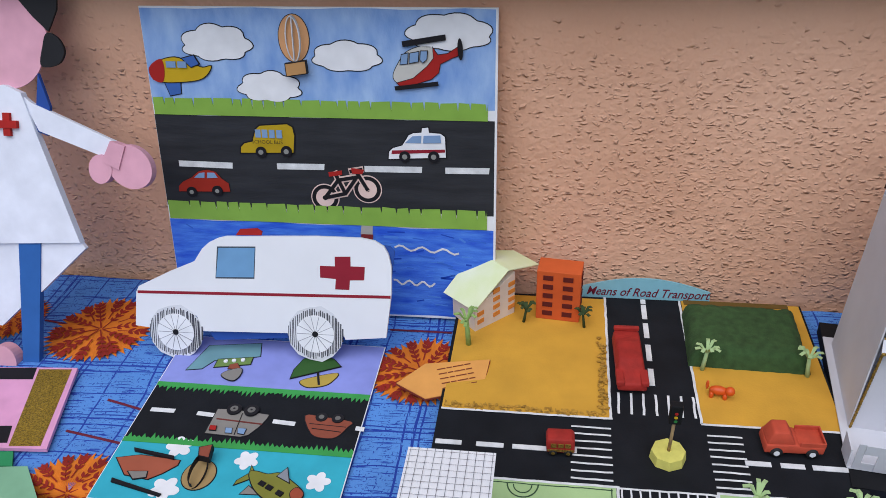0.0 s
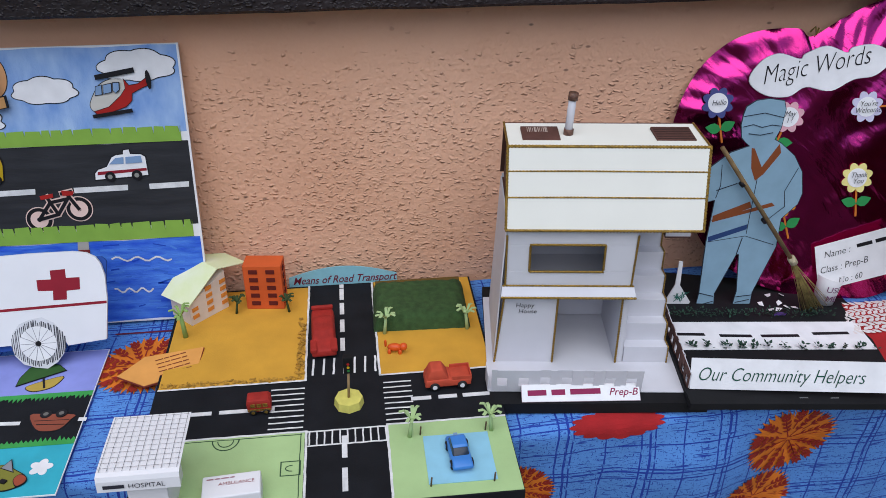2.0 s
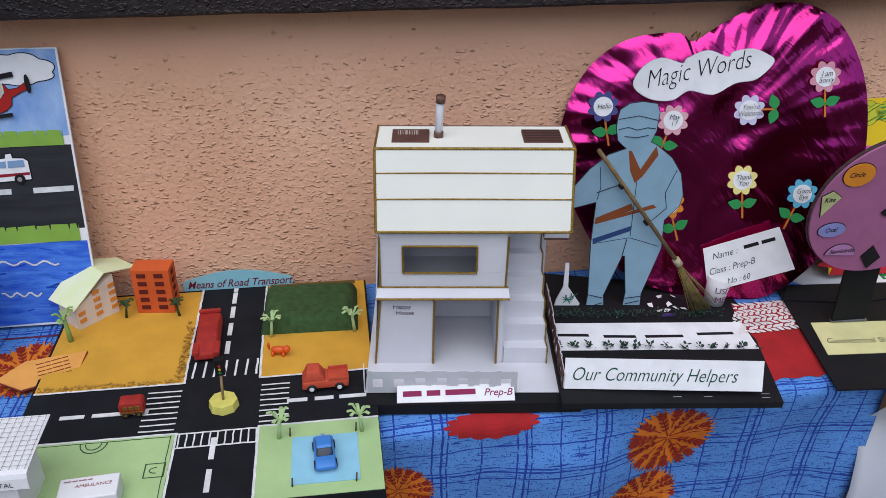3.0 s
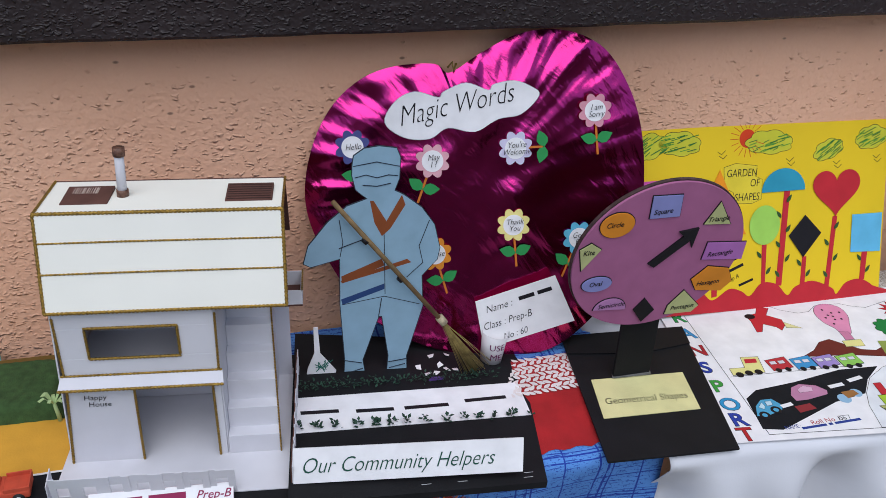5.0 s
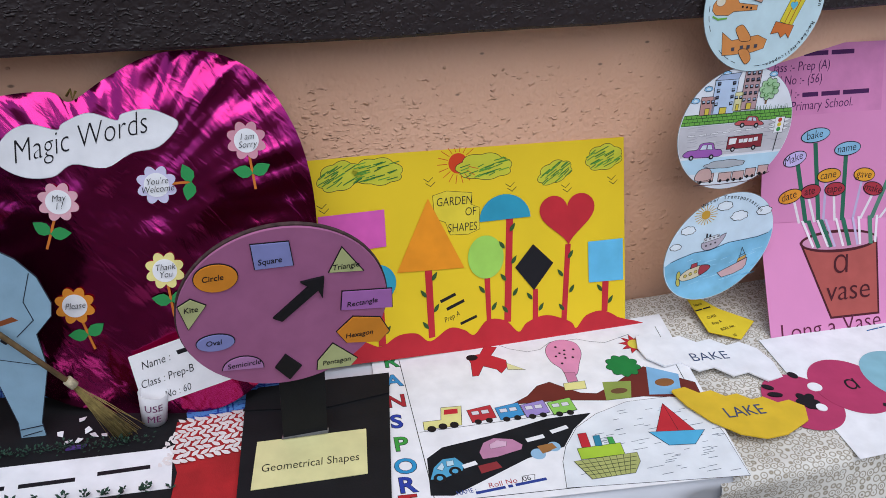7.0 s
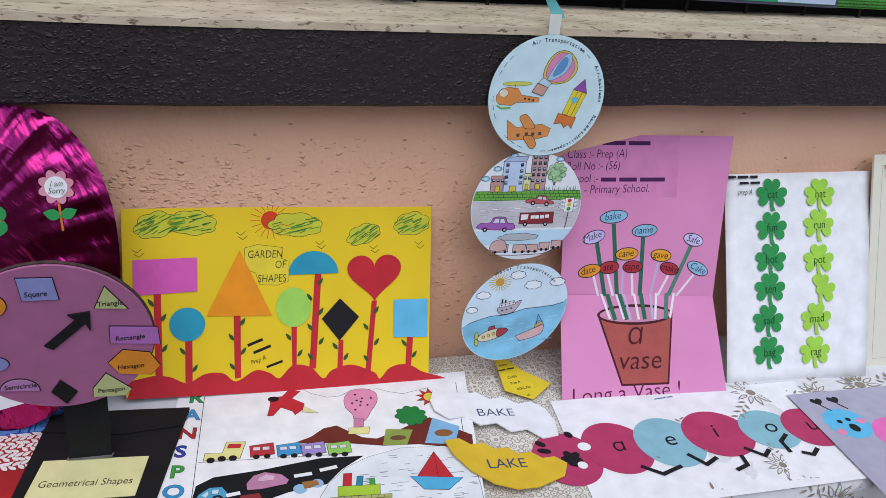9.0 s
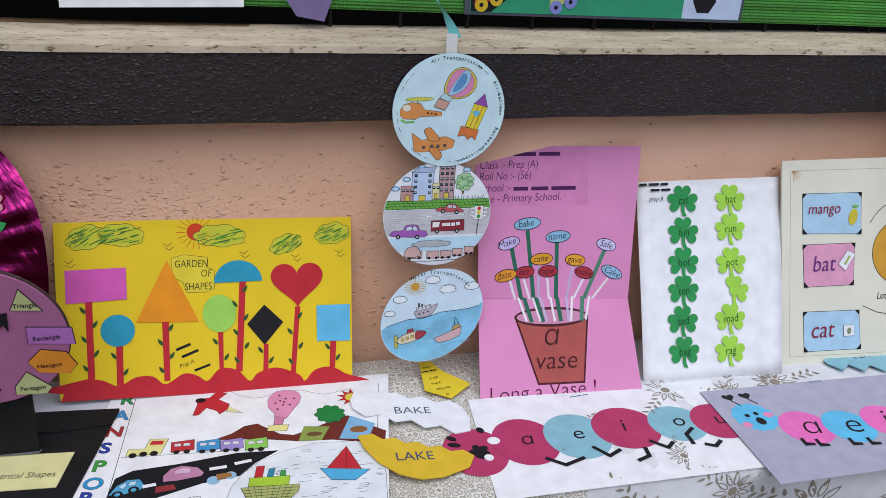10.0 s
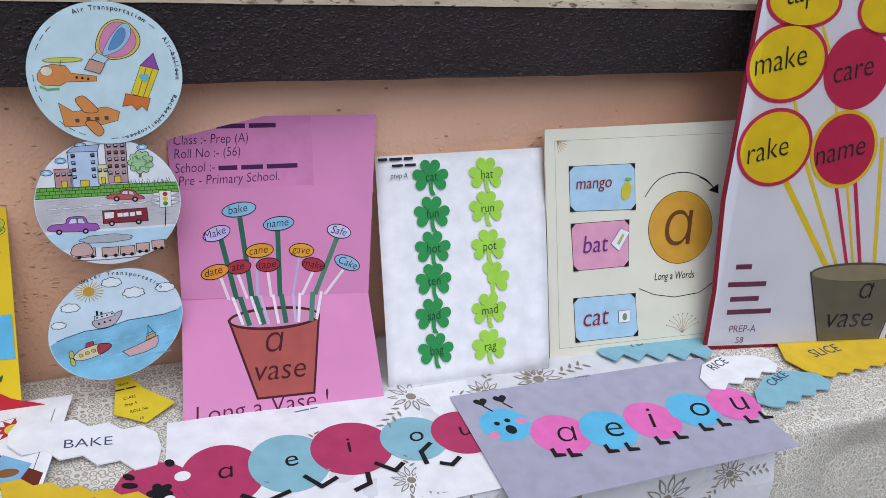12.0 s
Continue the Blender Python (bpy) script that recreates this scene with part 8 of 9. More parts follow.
pic(city, "verge_grass", [q for k in range(26) for q in line(paper("2f6a34"), [(1.8 + 0.24 * k, -16.4), (1.75 + 0.24 * k + rnd.uniform(-0.3, 0.3), -16.4 + rnd.uniform(0.3, 0.9))], 0.07)], z0=0.056, step=0.0002)
shading = []
for k in range(70):
    x, y = c[0] + rnd.uniform(-8.4, 7.4), rnd.uniform(-22.8, -18.3)
    shading += line(paper(rnd.choice(("b4b1b8", "d6d4d8", "aca9b2"))), [(x, y), (x + rnd.uniform(0.6, 1.8), y + rnd.uniform(-0.05, 0.2))], 0.1)
pic(city, "pencil_shading", shading, "grey pencil strokes of the road", z0=0.0535, step=0.00002)
for x0, y0, x1, y1, col in ((175, 525, 225, 580, "bd8f8a"), (222, 470, 302, 575, "bdd0ea"), (305, 510, 335, 568, "ddd8a2"), (335, 435, 388, 565, "bd9a9c")):
    a, b = {175: ((-7.6, -16.4), (-5.3, -13.7)), 222: ((-5.7, -16.4), (-1.9, -11.2)), 305: ((-2.1, -16.1), (-0.6, -13.3)), 335: ((-0.8, -16.0), (1.9, -9.9))}[x0]
    w, h = b[0] - a[0], b[1] - a[1]
    it = inked(paper(col), rect(a[0], a[1], b[0], b[1]), 0.09)
    if w > 3:
        it += inked(paper("a9b8d4"), [(a[0], b[1]), (a[0] + 0.8, b[1] + 0.7), (b[0] + 0.3, b[1] + 0.9), (b[0], b[1])], 0.08)
    rows_n, cols_n = max(2, int(h / 0.95)), 3 if w > 2 else 2
    for i in range(1, rows_n):
        for k in range(cols_n):
            if w > 3 and k == 1:
                continue
            x, y = a[0] + w * (k + 0.5) / cols_n, a[1] + h * (i + 0.45) / rows_n
            it += [(INK, turned(rect(-0.27, -0.27, 0.27, 0.27), x, y, 6)), (paper("9fb2c8" if i % 2 else "5d6378"), turned(rect(-0.17, -0.05, 0.2, 0.2), x, y, 6))]
    it += inked(paper("d9c24a"), rect(a[0] + w * 0.36, a[1] + 0.05, a[0] + w * 0.64, a[1] + 0.95), 0.07)
    pic(city, "building_drawing", it, "pencil-coloured house drawing", z0=0.07, step=0.004)
p = (3.8, -13.1)
pic(city, "tree_drawing", line(paper("7a5a3a"), [(3.6, -15.3), (3.8, -13.3)], 0.35) + inked(paper("a9cfa0"), petals(p[0], p[1], 1.6, 9, 0.16), 0.08) + [q for k in range(9) for q in line(paper("5c8f52"), arc(p[0] + 1.0 * math.cos(k * 2.4), p[1] + 0.9 * math.sin(k * 2.4), 0.35, 0.3, 20 * k, 20 * k + 200, 5), 0.06)], "green tree drawing", z0=0.07, step=0.006)
for k, p in enumerate(((-8.6, -14.2), (-6.7, -12.5), (-4.0, -10.4), (4.1, -10.9))):
    pic(city, "cloud_drawing", inked(paper("8fc0e0"), cloud(p[0], p[1], 1.4, 0.9, k), 0.08) + [(paper("d5e4ee"), cloud(p[0], p[1], 0.7, 0.45, k))], z0=0.05, step=0.004)


def little_car(name, pts, wheels, col, label, panes=()):
    it = inked(paper(col), smooth_loop(pts, 3) if panes else pts, 0.09)
    for q in panes:
        it += inked(paper("cfd6e2"), q, 0.06)
    for p in wheels:
        it += [(INK, ell(*p, 0.42, n=14)), (paper("b9b9bd"), ell(*p, 0.2, n=10))]
    pic(city, name, it, label, z0=0.06, step=0.005)


little_car("car_drawing", [(-0.9, -18.4), (-0.5, -17.8), (0.6, -17.8), (1.1, -17.2), (2.6, -17.4), (3.0, -18.0), (3.7, -18.3), (3.6, -18.7)], ((0.2, -18.5), (2.7, -18.7)), "c25a5e", "red car drawing", ([(0.9, -17.8), (1.2, -17.35), (1.75, -17.4), (1.75, -17.9)], [(1.95, -17.9), (1.95, -17.4), (2.4, -17.5), (2.6, -18.0)]))
little_car("car_drawing", [(-8.9, -22.9), (-8.6, -22.0), (-6.9, -21.9), (-6.4, -21.0), (-4.4, -21.0), (-3.9, -22.0), (-2.8, -22.2), (-3.0, -23.2)], ((-7.8, -23.1), (-4.3, -23.2)), "a05fb0", "purple car drawing", ([(-6.5, -21.9), (-6.1, -21.2), (-5.4, -21.2), (-5.4, -21.9)], [(-5.2, -21.9), (-5.2, -21.2), (-4.6, -21.2), (-4.3, -22.0)]))
little_car("bus_drawing", [(-1.8, -22.2), (-1.8, -20.3), (4.2, -20.2), (4.3, -22.2)], ((-0.7, -22.3), (3.0, -22.3)), "8a2f3a", "red bus drawing")
pic(city, "bus_windows", [(WHITE, [(-1.6, -20.5), (-0.3, -20.5), (-0.4, -21.4), (-1.6, -21.5)])] + [(WHITE, turned(rect(-0.35, -0.3, 0.35, 0.3), *p, 3)) for p in ((0.5, -21.0), (1.3, -21.0), (2.2, -21.0), (3.1, -20.9))], z0=0.12, step=0.003)
p = (6.9, -18.9)
it = inked(WHITE, rect(p[0] - 0.8, p[1] - 1.3, p[0] + 0.8, p[1] + 1.2), 0.06) + [(paper(q), ell(p[0], p[1] + d, 0.36, n=12)) for q, d in (("c0392f", 0.75), ("d9c23a", 0.0), ("3f9a4a", -0.75))]
for s in (-1, 1):
    for d in (0.7, 0.0, -0.7):
        it += inked(WHITE, [(p[0] + s * 0.85, p[1] + d + 0.3), (p[0] + s * 1.9, p[1] + d + 0.2), (p[0] + s * 0.85, p[1] + d - 0.25)], 0.04)
it += line(INK, [(p[0], p[1] - 1.3), (p[0] - 0.2, p[1] - 4.2)], 0.12)
pic(city, "signal_drawing", it, "traffic signal drawing", z0=0.07, step=0.004)
for i in range(9):
    x = c[0] - rx + 1.6 + i * 2.0
    y = Y((-1.3, -19.6)) + 0.06 * i
    pic(city, "lane_mark", inked(WHITE, [(x, y - 0.1), (x + 1.2, y - 0.06), (x + 1.2, y + 0.12), (x, y + 0.08)], 0.03), z0=0.055, step=0.003)
for x, y, w in ((238, 792, 60), (318, 790, 50), (375, 785, 45), (425, 775, 40), (470, 765, 40)):
    a = {238: (-5.9, -27.3), 318: (-2.3, -27.4), 375: (0.2, -27.4), 425: (2.5, -27.1), 470: (4.7, -26.8)}[x]
    it = inked(paper("d0aba6"), rect(a[0], a[1], a[0] + w / 23, a[1] + 1.3), 0.1) + [(INK, ell(a[0] + k, a[1], 0.28, n=10)) for k in (0.4, w / 23 - 0.4)]
    pic(city, "train_carriage", it, "pencil carriage drawing", z0=0.06, step=0.002)
pic(city, "rail_line", line(paper("6b4a4a"), [(-6.5, -27.8), (-1.9, -28.0), (3.1, -27.9), (6.9, -26.7)], 0.12), z0=0.057, step=0.002)
pic(city, "smoke_drawing", inked(paper("b4b8be"), cloud(-1.6, -24.7, 7.4, 1.5, 3), 0.08) + inked(paper("d0aba6"), smooth_loop([(-6.4, -26.9), (-6.0, -25.4), (-4.2, -25.2), (-3.7, -26.9)], 3), 0.1), z0=0.058, step=0.003)

sea_r, c, rx, ry = disc_at("sea_round", (-11.6, -36.9), (8.8, -39.4), (-1.3, -29.8), (-2.6, -47.2), paper("cfe3f0"), "pale blue oval with drawn ships and sea", 40)
surf = [(-9.9, -40.2), (-8.6, -39.7), (-5.9, -38.9), (-3.1, -38.8), (0.2, -37.8), (3.1, -37.6), (5.5, -37.4), (7.4, -36.9)]
low = turned([((rx - 0.12) * math.cos(radians(a)), (ry - 0.12) * math.sin(radians(a))) for a in range(-30, -213, -9)], c[0], c[1], 40)
pic(sea_r, "blue_water", [(WATER, surf + low)], "blue pencil water", z0=0.03)
pic(sea_r, "water_line", line(paper("27405a"), surf, 0.13), z0=0.052, step=0.001)
p = (-4.9, -32.4)
it = [(paper("c99a3a"), ell(p[0], p[1], 0.8, n=16))]
for i in range(20):
    a = i * math.pi / 10
    it += line(paper("c9a23a"), [(p[0] + 0.9 * math.cos(a), p[1] + 0.9 * math.sin(a)), (p[0] + 2.0 * math.cos(a), p[1] + 1.7 * math.sin(a))], 0.12)
pic(sea_r, "sun_drawing", it, "yellow sun drawing", z0=0.04, step=0.001)
for k, (p, w) in enumerate((((-7.6, -34.9), 2.5), ((-1.7, -31.3), 2.8), ((1.3, -33.3), 3.0), ((5.8, -32.9), 2.8), ((-9.4, -37.6), 2.0))):
    pic(sea_r, "cloud_drawing", inked(paper("e6eef4"), cloud(p[0], p[1], w, w * 0.62, k), 0.1), z0=0.045, step=0.004)
pic(sea_r, "ship_drawing", inked(paper("b9b0bc"), smooth_loop([(-4.7, -37.4), (-2.4, -36.9), (-0.6, -36.1), (-1.3, -37.6), (-2.2, -38.4), (-4.1, -38.6)], 3), 0.1) + inked(paper("d2d6dc"), [(-4.4, -37.3), (-4.4, -36.6), (-1.9, -36.1), (-1.6, -36.7)], 0.08)
    + [(INK, rect(-4.2, -36.5, -3.9, -35.7)), (INK, rect(-3.6, -36.4, -3.3, -35.9))] + [(INK, ell(-4.1 + 0.7 * k, -36.85 + 0.15 * k, 0.14, n=8)) for k in range(4)] + [(INK, ell(-3.9 + 0.8 * k, -37.9 + 0.2 * k, 0.17, n=8)) for k in range(3)], "grey ship drawing", z0=0.06, step=0.003)
pic(sea_r, "submarine_drawing", inked(paper("d9cdb0"), smooth_loop([(-7.8, -43.1), (-6.6, -42.0), (-4.4, -41.4), (-2.8, -41.5), (-2.5, -42.0), (-3.4, -42.8), (-5.4, -43.6), (-7.2, -43.8)], 4), 0.1) + inked(PENCIL_RED, smooth_loop([(-4.3, -41.5), (-2.9, -41.5), (-2.5, -42.0), (-3.3, -42.7), (-4.3, -43.0)], 4), 0.06)
    + inked(PENCIL_RED, [(-6.0, -41.7), (-5.9, -41.0), (-5.0, -40.8), (-4.9, -41.4)], 0.1) + [q for k in range(3) for q in inked(paper("c9b45a"), ell(-6.8 + 0.9 * k, -43.0 + 0.3 * k, 0.26, n=10), 0.07)] + inked(paper("c2ba5a"), ell(-8.1, -42.7, 0.3, 0.7, 14), 0.08) + inked(paper("c2ba5a"), ell(-8.0, -44.0, 0.3, 0.7, 14, 15), 0.08), "red-nosed submarine drawing", z0=0.06, step=0.003)
pic(sea_r, "boat_drawing", inked(paper("d4aeb0"), [(-0.8, -43.2), (1.9, -42.1), (4.3, -41.1), (4.3, -42.3), (3.9, -43.0), (2.2, -43.7), (0.1, -44.1)], 0.1) + inked(paper("cfa35a"), [(2.6, -41.6), (2.7, -41.0), (4.0, -40.5), (4.0, -41.0)], 0.08) + line(INK, [(2.9, -41.0), (3.0, -39.0), (3.9, -40.5)], 0.1) + line(INK, [(2.7, -40.6), (3.6, -40.2)], 0.1), "pink boat drawing", z0=0.06, step=0.003)
foam = []
for k in range(46):
    x, y = rnd.uniform(-7.5, 5.5), rnd.uniform(-45.0, -39.6)
    foam += line(paper(rnd.choice(("a4d6ee", "6fb4dc", "9ccfea"))), [(x, y), (x + rnd.uniform(0.7, 2.0), y + rnd.uniform(0.1, 0.5))], 0.1)
pic(sea_r, "water_strokes", foam, "blue pencil strokes", z0=0.0515, step=0.00002)
round_words(sea_r, "Water Transportation", c, rx - 1.6, ry - 0.2, 118, -4.0, 0.65)
# hanging strip, ribbon and tail
tab = pic(rounds, "paper_tab", [(paper("d5d5cf"), [(-0.9, 9.0), (1.0, 9.0), (1.0, 12.6), (-0.9, 12.6)])], z0=-0.12, step=0.03)
tail = [(-0.7, 9.9), (1.4, 10.1), (3.4, 6.7), (7.7, 2.6), (3.0, -0.9), (-1.4, 1.8)]
tl = pic(rounds, "yellow_tail", [(paper("c9a82a"), grown(tail, 0.05)), (paper("dcc02f"), tail)], "yellow paper tail with writing", z0=0.0, step=0.04)
tl.matrix_basis = pose(1.985, 1.105, 1.276, 88).inverted() @ pose(1.97, 1.034, 0.7535, 8)
for t, p in (("Name", (-0.5, 7.9)), ("CLASS", (0.1, 4.6)), ("Prep A", (0.2, 3.1)), ("ROLL No.", (0.9, 1.5)), ("10", (2.1, -0.2))):
    write(tl, t, p[0], p[1], 0.6, INK, slant=0.2, z=0.14, turn=10, wide=0.8)
bars(tl, *(-0.9, 6.7), (1.4, 1.5), 0.5, turn=8, z=0.12)
x0 = (0.3, 9.0)[0] * 0.01
ribbon = bmesh.new()
va, vb = [], []
for i in range(12):
    t = i / 11
    p = Vector((x0 + 0.006 - 0.055 * t + 0.006 * math.sin(t * 4), 0.118 + 0.115 * t, -0.004 - 0.14 * t))
    d = Vector((0.008 * math.cos(t * 5), 0.003, 0.008 * math.sin(t * 5)))
    va.append(ribbon.verts.new(p - d))
    vb.append(ribbon.verts.new(p + d))
for i in range(11):
    ribbon.faces.new((va[i], va[i + 1], vb[i + 1], vb[i])).material_index = 0 if i < 6 else (1 if i < 8 else 2)
strip = finish("ribbon", ribbon, [paper("5fa3a3"), paper("8a3a33"), paper("ddd0b0")], rounds, "twisted paper ribbon", True)

# the upper rounds lie against the ledge, a little behind the lowest
HANG = pose(1.985, 1.105, 1.276, 88)
air.matrix_basis = HANG.inverted() @ pose(1.984, 1.1215, 1.268, 88) @ Matrix.Scale(1.01, 4) @ Matrix.Translation((-0.0015, 0.003, 0))
city.matrix_basis = HANG.inverted() @ pose(1.975, 1.117, 1.081, 88) @ Matrix.Translation((0.0075, 0.1915, 0))
for ob in (tab, strip):
    ob.matrix_basis = HANG.inverted() @ Matrix.Translation((-0.004, 0.017, -0.006)) @ HANG

# ---- pink folded sheet with a vase ----
PINK_SHEET = mat("pink_chart_paper", "d687b4", 0.75, 0.03, 9, 0.1)
vase = thing("vase_sheet", pose(2.0593, 1.0211, 0.75, 54.9, 0, -4.1), "folded pink sheet with a drawn vase of word flowers", "poster")
low_h = (0.2, 18.7)[1]
upm = pose(2.0593, 1.0211, 0.75, 54.9, 0, -4.1).inverted() @ pose(2.0665, 1.126, 0.900, 73.1, 0, -4.1)
mesh, mats = sheet_mesh("lower_half", [(PINK_SHEET, [(-0.5, -0.4), (31.8, -0.4), (30.6, 17.8), (0.3, 18.7)])], 0.0, 0.06, base=-0.04)
part("lower_half", mesh, mats, vase)
mesh, mats = sheet_mesh("upper_half", [(PINK_SHEET, [(0.3, 0.4), (30.7, -0.5), (32.3, 29.5), (-0.1, 29.0)])], 0.0, 0.06, base=-0.04)
upper = part("upper_half", mesh, mats, vase, at=upm)
write(vase, "Long a Vase !", *(1.1, -1.0), 2.8, paper("5b1f3a"), slant=0.1, z=0.1, turn=2, wide=1.0)
POT = paper("a8524c")
pot = [(7.6, 14.6), (21.7, 14.5), (20.0, 2.2), (11.2, 2.2)]
cpt = (14.6, 14.7)
rxp = (pot[1][0] - pot[0][0]) / 2
potp = pic(vase, "vase_picture", [(paper("4a1a22"), grown(pot, 0.36)), (POT, pot), (paper("4a1a22"), ell(cpt[0], cpt[1], rxp + 0.4, 1.9, 44)), (paper("c486a4"), ell(cpt[0], cpt[1], rxp - 0.05, 1.4, 44))], "brown paper vase", z0=0.07, step=0.02)
write(potp, "\u0251", *(12.3, 9.3), 4.0, paper("4a1a22"), slant=0.2, z=0.2)
write(potp, "vase", *(10.4, 4.8), 3.5, paper("4a1a22"), slant=0.2, z=0.2)
SG, SW, SL, ST = paper("2a6650"), paper("e3d9de"), paper("b9aac9"), paper("4f7f6a")
for col, top, foot, base_ in ((SG, (6.7, 9.9), (8.9, -0.4), (10.5, 14.0)), (SG, (9.8, 13.0), (11.3, -0.3), (12.8, 14.0)), (SG, (15.7, 10.8), (15.8, -0.5), (16.4, 14.0)),
                              (SW, (6.4, 3.8), (7.7, -0.4), (9.5, 14.1)), (SW, (9.1, 4.2), (10.6, -0.4), (12.3, 14.0)), (SL, (12.2, 6.4), (12.2, -0.4), (13.6, 13.9)),
                              (SW, (13.9, 4.4), (14.4, -0.4), (15.2, 13.9)), (SL, (19.1, 6.3), (17.8, -0.5), (18.0, 13.9)), (SW, (21.3, 3.7), (19.2, -0.5), (18.5, 13.9)),
                              (ST, (25.4, 9.1), (21.4, -0.5), (20.6, 14.0)), (SW, (26.3, 3.6), (23.0, -0.5), (21.5, 14.1))):
    wid = 0.8 if col in (SG, ST) else 0.46
    pic(upper, "stalk", line(col, [top, foot], wid), z0=0.07, step=0.004)
    foot2 = (base_[0] * 0.25 + foot[0] * 0.75, low_h - 0.1)
    pic(vase, "stalk", line(col, [foot2, base_], wid), z0=0.16, step=0.004)
for word, p, col, w, ang in (("bake", (9.7, 14.5), "86b4cf", 5.2, 8), ("name", (15.9, 12.0), "86b4cf", 4.8, 5), ("Make", (6.1, 10.8), "c3b4e0", 4.2, 18), ("Safe", (25.8, 10.3), "c9c0e4", 3.9, -15), ("cane", (12.7, 7.7), "dc9a2f", 4.3, 5), ("gave", (19.5, 7.4), "dc9a2f", 3.9, -6),
                             ("date", (5.6, 4.6), "dc8f2f", 4.2, 14), ("ate", (9.4, 5.2), "a8323f", 3.6, 8), ("tape", (14.0, 5.3), "a8323f", 3.7, 2), ("make", (21.4, 4.9), "a8323f", 3.7, -14), ("Cake", (27.1, 4.9), "8fb4cf", 4.4, -25)):
    lab = pic(upper, "word_flower", [(INK, ell(p[0], p[1], w / 2 + 0.14, 1.2, 28, ang)), (paper(col), ell(p[0], p[1], w / 2, 1.05, 28, ang))], "oval word label", z0=0.1, step=0.03)
    write(lab, word, p[0] - 0.2, p[1] - 0.5, 1.3, INK, turn=ang, slant=0.2, z=0.18, align="CENTER", wide=0.9)
INKP = paper("4a1f52")
pic(upper, "writing_panel", [(paper("d283b1"), [(-0.8, 29.0), (21.5, 29.3), (21.8, 18.1), (-0.4, 17.8)])], z0=0.062, step=0.01)
for t, p, wd in (("Name :-", (-0.0, 27.1), 0.8), ("Class :- Prep (A)", (0.1, 24.8), 0.8), ("Roll No :- (56)", (0.1, 22.7), 0.8), ("School :-", (0.2, 20.5), 0.8), ("Pre - Primary School.", (0.6, 18.5), 0.85)):
    write(upper, t, p[0], p[1], 1.5, INKP, slant=0.15, z=0.1, turn=2, wide=wd)
bars(upper, *(6.7, 27.1), (4.4, 4.2), 1.2, INKP, 1, 0.08)
bars(upper, *(6.8, 20.6), (2.9, 3.4, 4.9), 1.2, INKP, 1, 0.08)

# ---- white sheet with clover leaves ----
clover = thing("clover_sheet", pose(2.392, 1.024, 0.750, 65.3, 0, -4.1) @ Matrix.Diagonal((1, 1.02, 1, 1)), "white sheet with two rows of green paper clovers", "poster")
bm = bmesh.new()
corner = [(0.1, -1.0), (30.4, 0.4), (31.0, 39.8), (-0.5, 38.6)]
n1 = 14
grid = []
for j in range(n1 + 1):
    row = []
    for i in range(n1 + 1):
        u, v = i / n1, j / n1
        x = (corner[0][0] * (1 - u) + corner[1][0] * u) * (1 - v) + (corner[3][0] * (1 - u) + corner[2][0] * u) * v
        y = (corner[0][1] * (1 - u) + corner[1][1] * u) * (1 - v) + (corner[3][1] * (1 - u) + corner[2][1] * u) * v
        z = 0.25 * math.sin(v * 5) * (abs(u - 0.5) * 2) ** 3 + 0.4 * max(0, 0.2 - v) * (1 - u)
        row.append(bm.verts.new((x * 0.01, y * 0.01, z * 0.01)))
    grid.append(row)
for j in range(n1):
    for i in range(n1):
        bm.faces.new((grid[j][i], grid[j][i + 1], grid[j + 1][i + 1], grid[j + 1][i]))
finish("sheet", bm, WHITE, clover, smooth=True).modifiers.new("thickness", "SOLIDIFY").thickness = 0.0005


def clover_at(p, m, word, small=False):
    it = []
    for a in (90, 195, -15):
        if small and a == 195:
            continue
        x, y = p[0] + 1.45 * math.cos(radians(a)), p[1] + 1.2 * math.sin(radians(a))
        it.append((m, turned(heart_shape(0, 0, 3.6, 3.3), x, y, a - 90)))
    it.append((m, [(p[0] - 0.4, p[1]), (p[0] + 0.4, p[1]), (p[0] + 0.35, p[1] - 2.2), (p[0] + 0.8, p[1] - 3.2), (p[0] - 0.1, p[1] - 3.1), (p[0] - 0.35, p[1] - 2.0)]))
    it.append((m, ell(p[0], p[1], 1.0, n=16)))
    ob = pic(clover, "paper_clover", it, "green paper clover with a word", z0=0.3, step=0.012)
    if word:
        write(ob, word, p[0] + 0.1, p[1] - 0.75, 1.55, paper("1f4a2c"), slant=0.1, z=0.42, align="CENTER", wide=0.85, turn=4)


DG, LG = paper("2f8f4c"), paper("9fd04a")
for word, p in (("cat", (9.1, 35.1)), ("fun", (9.1, 28.9)), ("hot", (9.0, 23.0)), ("ten", (8.9, 17.5)), ("sad", (8.6, 11.6)), ("bag", (8.8, 5.6))):
    clover_at(p, DG, word)
for word, p in (("hat", (19.4, 35.3)), ("run", (19.3, 29.5)), ("pot", (19.4, 22.9)), ("", (19.9, 17.2)), ("mad", (19.0, 11.8)), ("rag", (18.8, 5.5))):
    clover_at(p, LG, word, word == "")
bars(clover, *(-0.1, 37.7), (1.6, 2.2, 1.6), 0.75, turn=2, z=0.3)
bars(clover, *(2.3, 36.7), (1.9, 2.0), 0.7, turn=2, z=0.3)
write(clover, "prep A", *(1.9, 34.9), 1.0, INK, slant=0.2, z=0.34, wide=0.75)

# ---- cream board of words ----
CREAM = mat("cream_board", "ddd9c6", 0.7, 0.03, 10, 0.1)
words_b = thing("word_board", pose(2.706, 1.037, 0.755, 71.6, 0, -4.1), "cream board with word cards and a round letter card", "poster")
quad = [(0.8, -0.7), (36.1, 0.1), (40.0, 43.5), (-0.9, 41.9)]
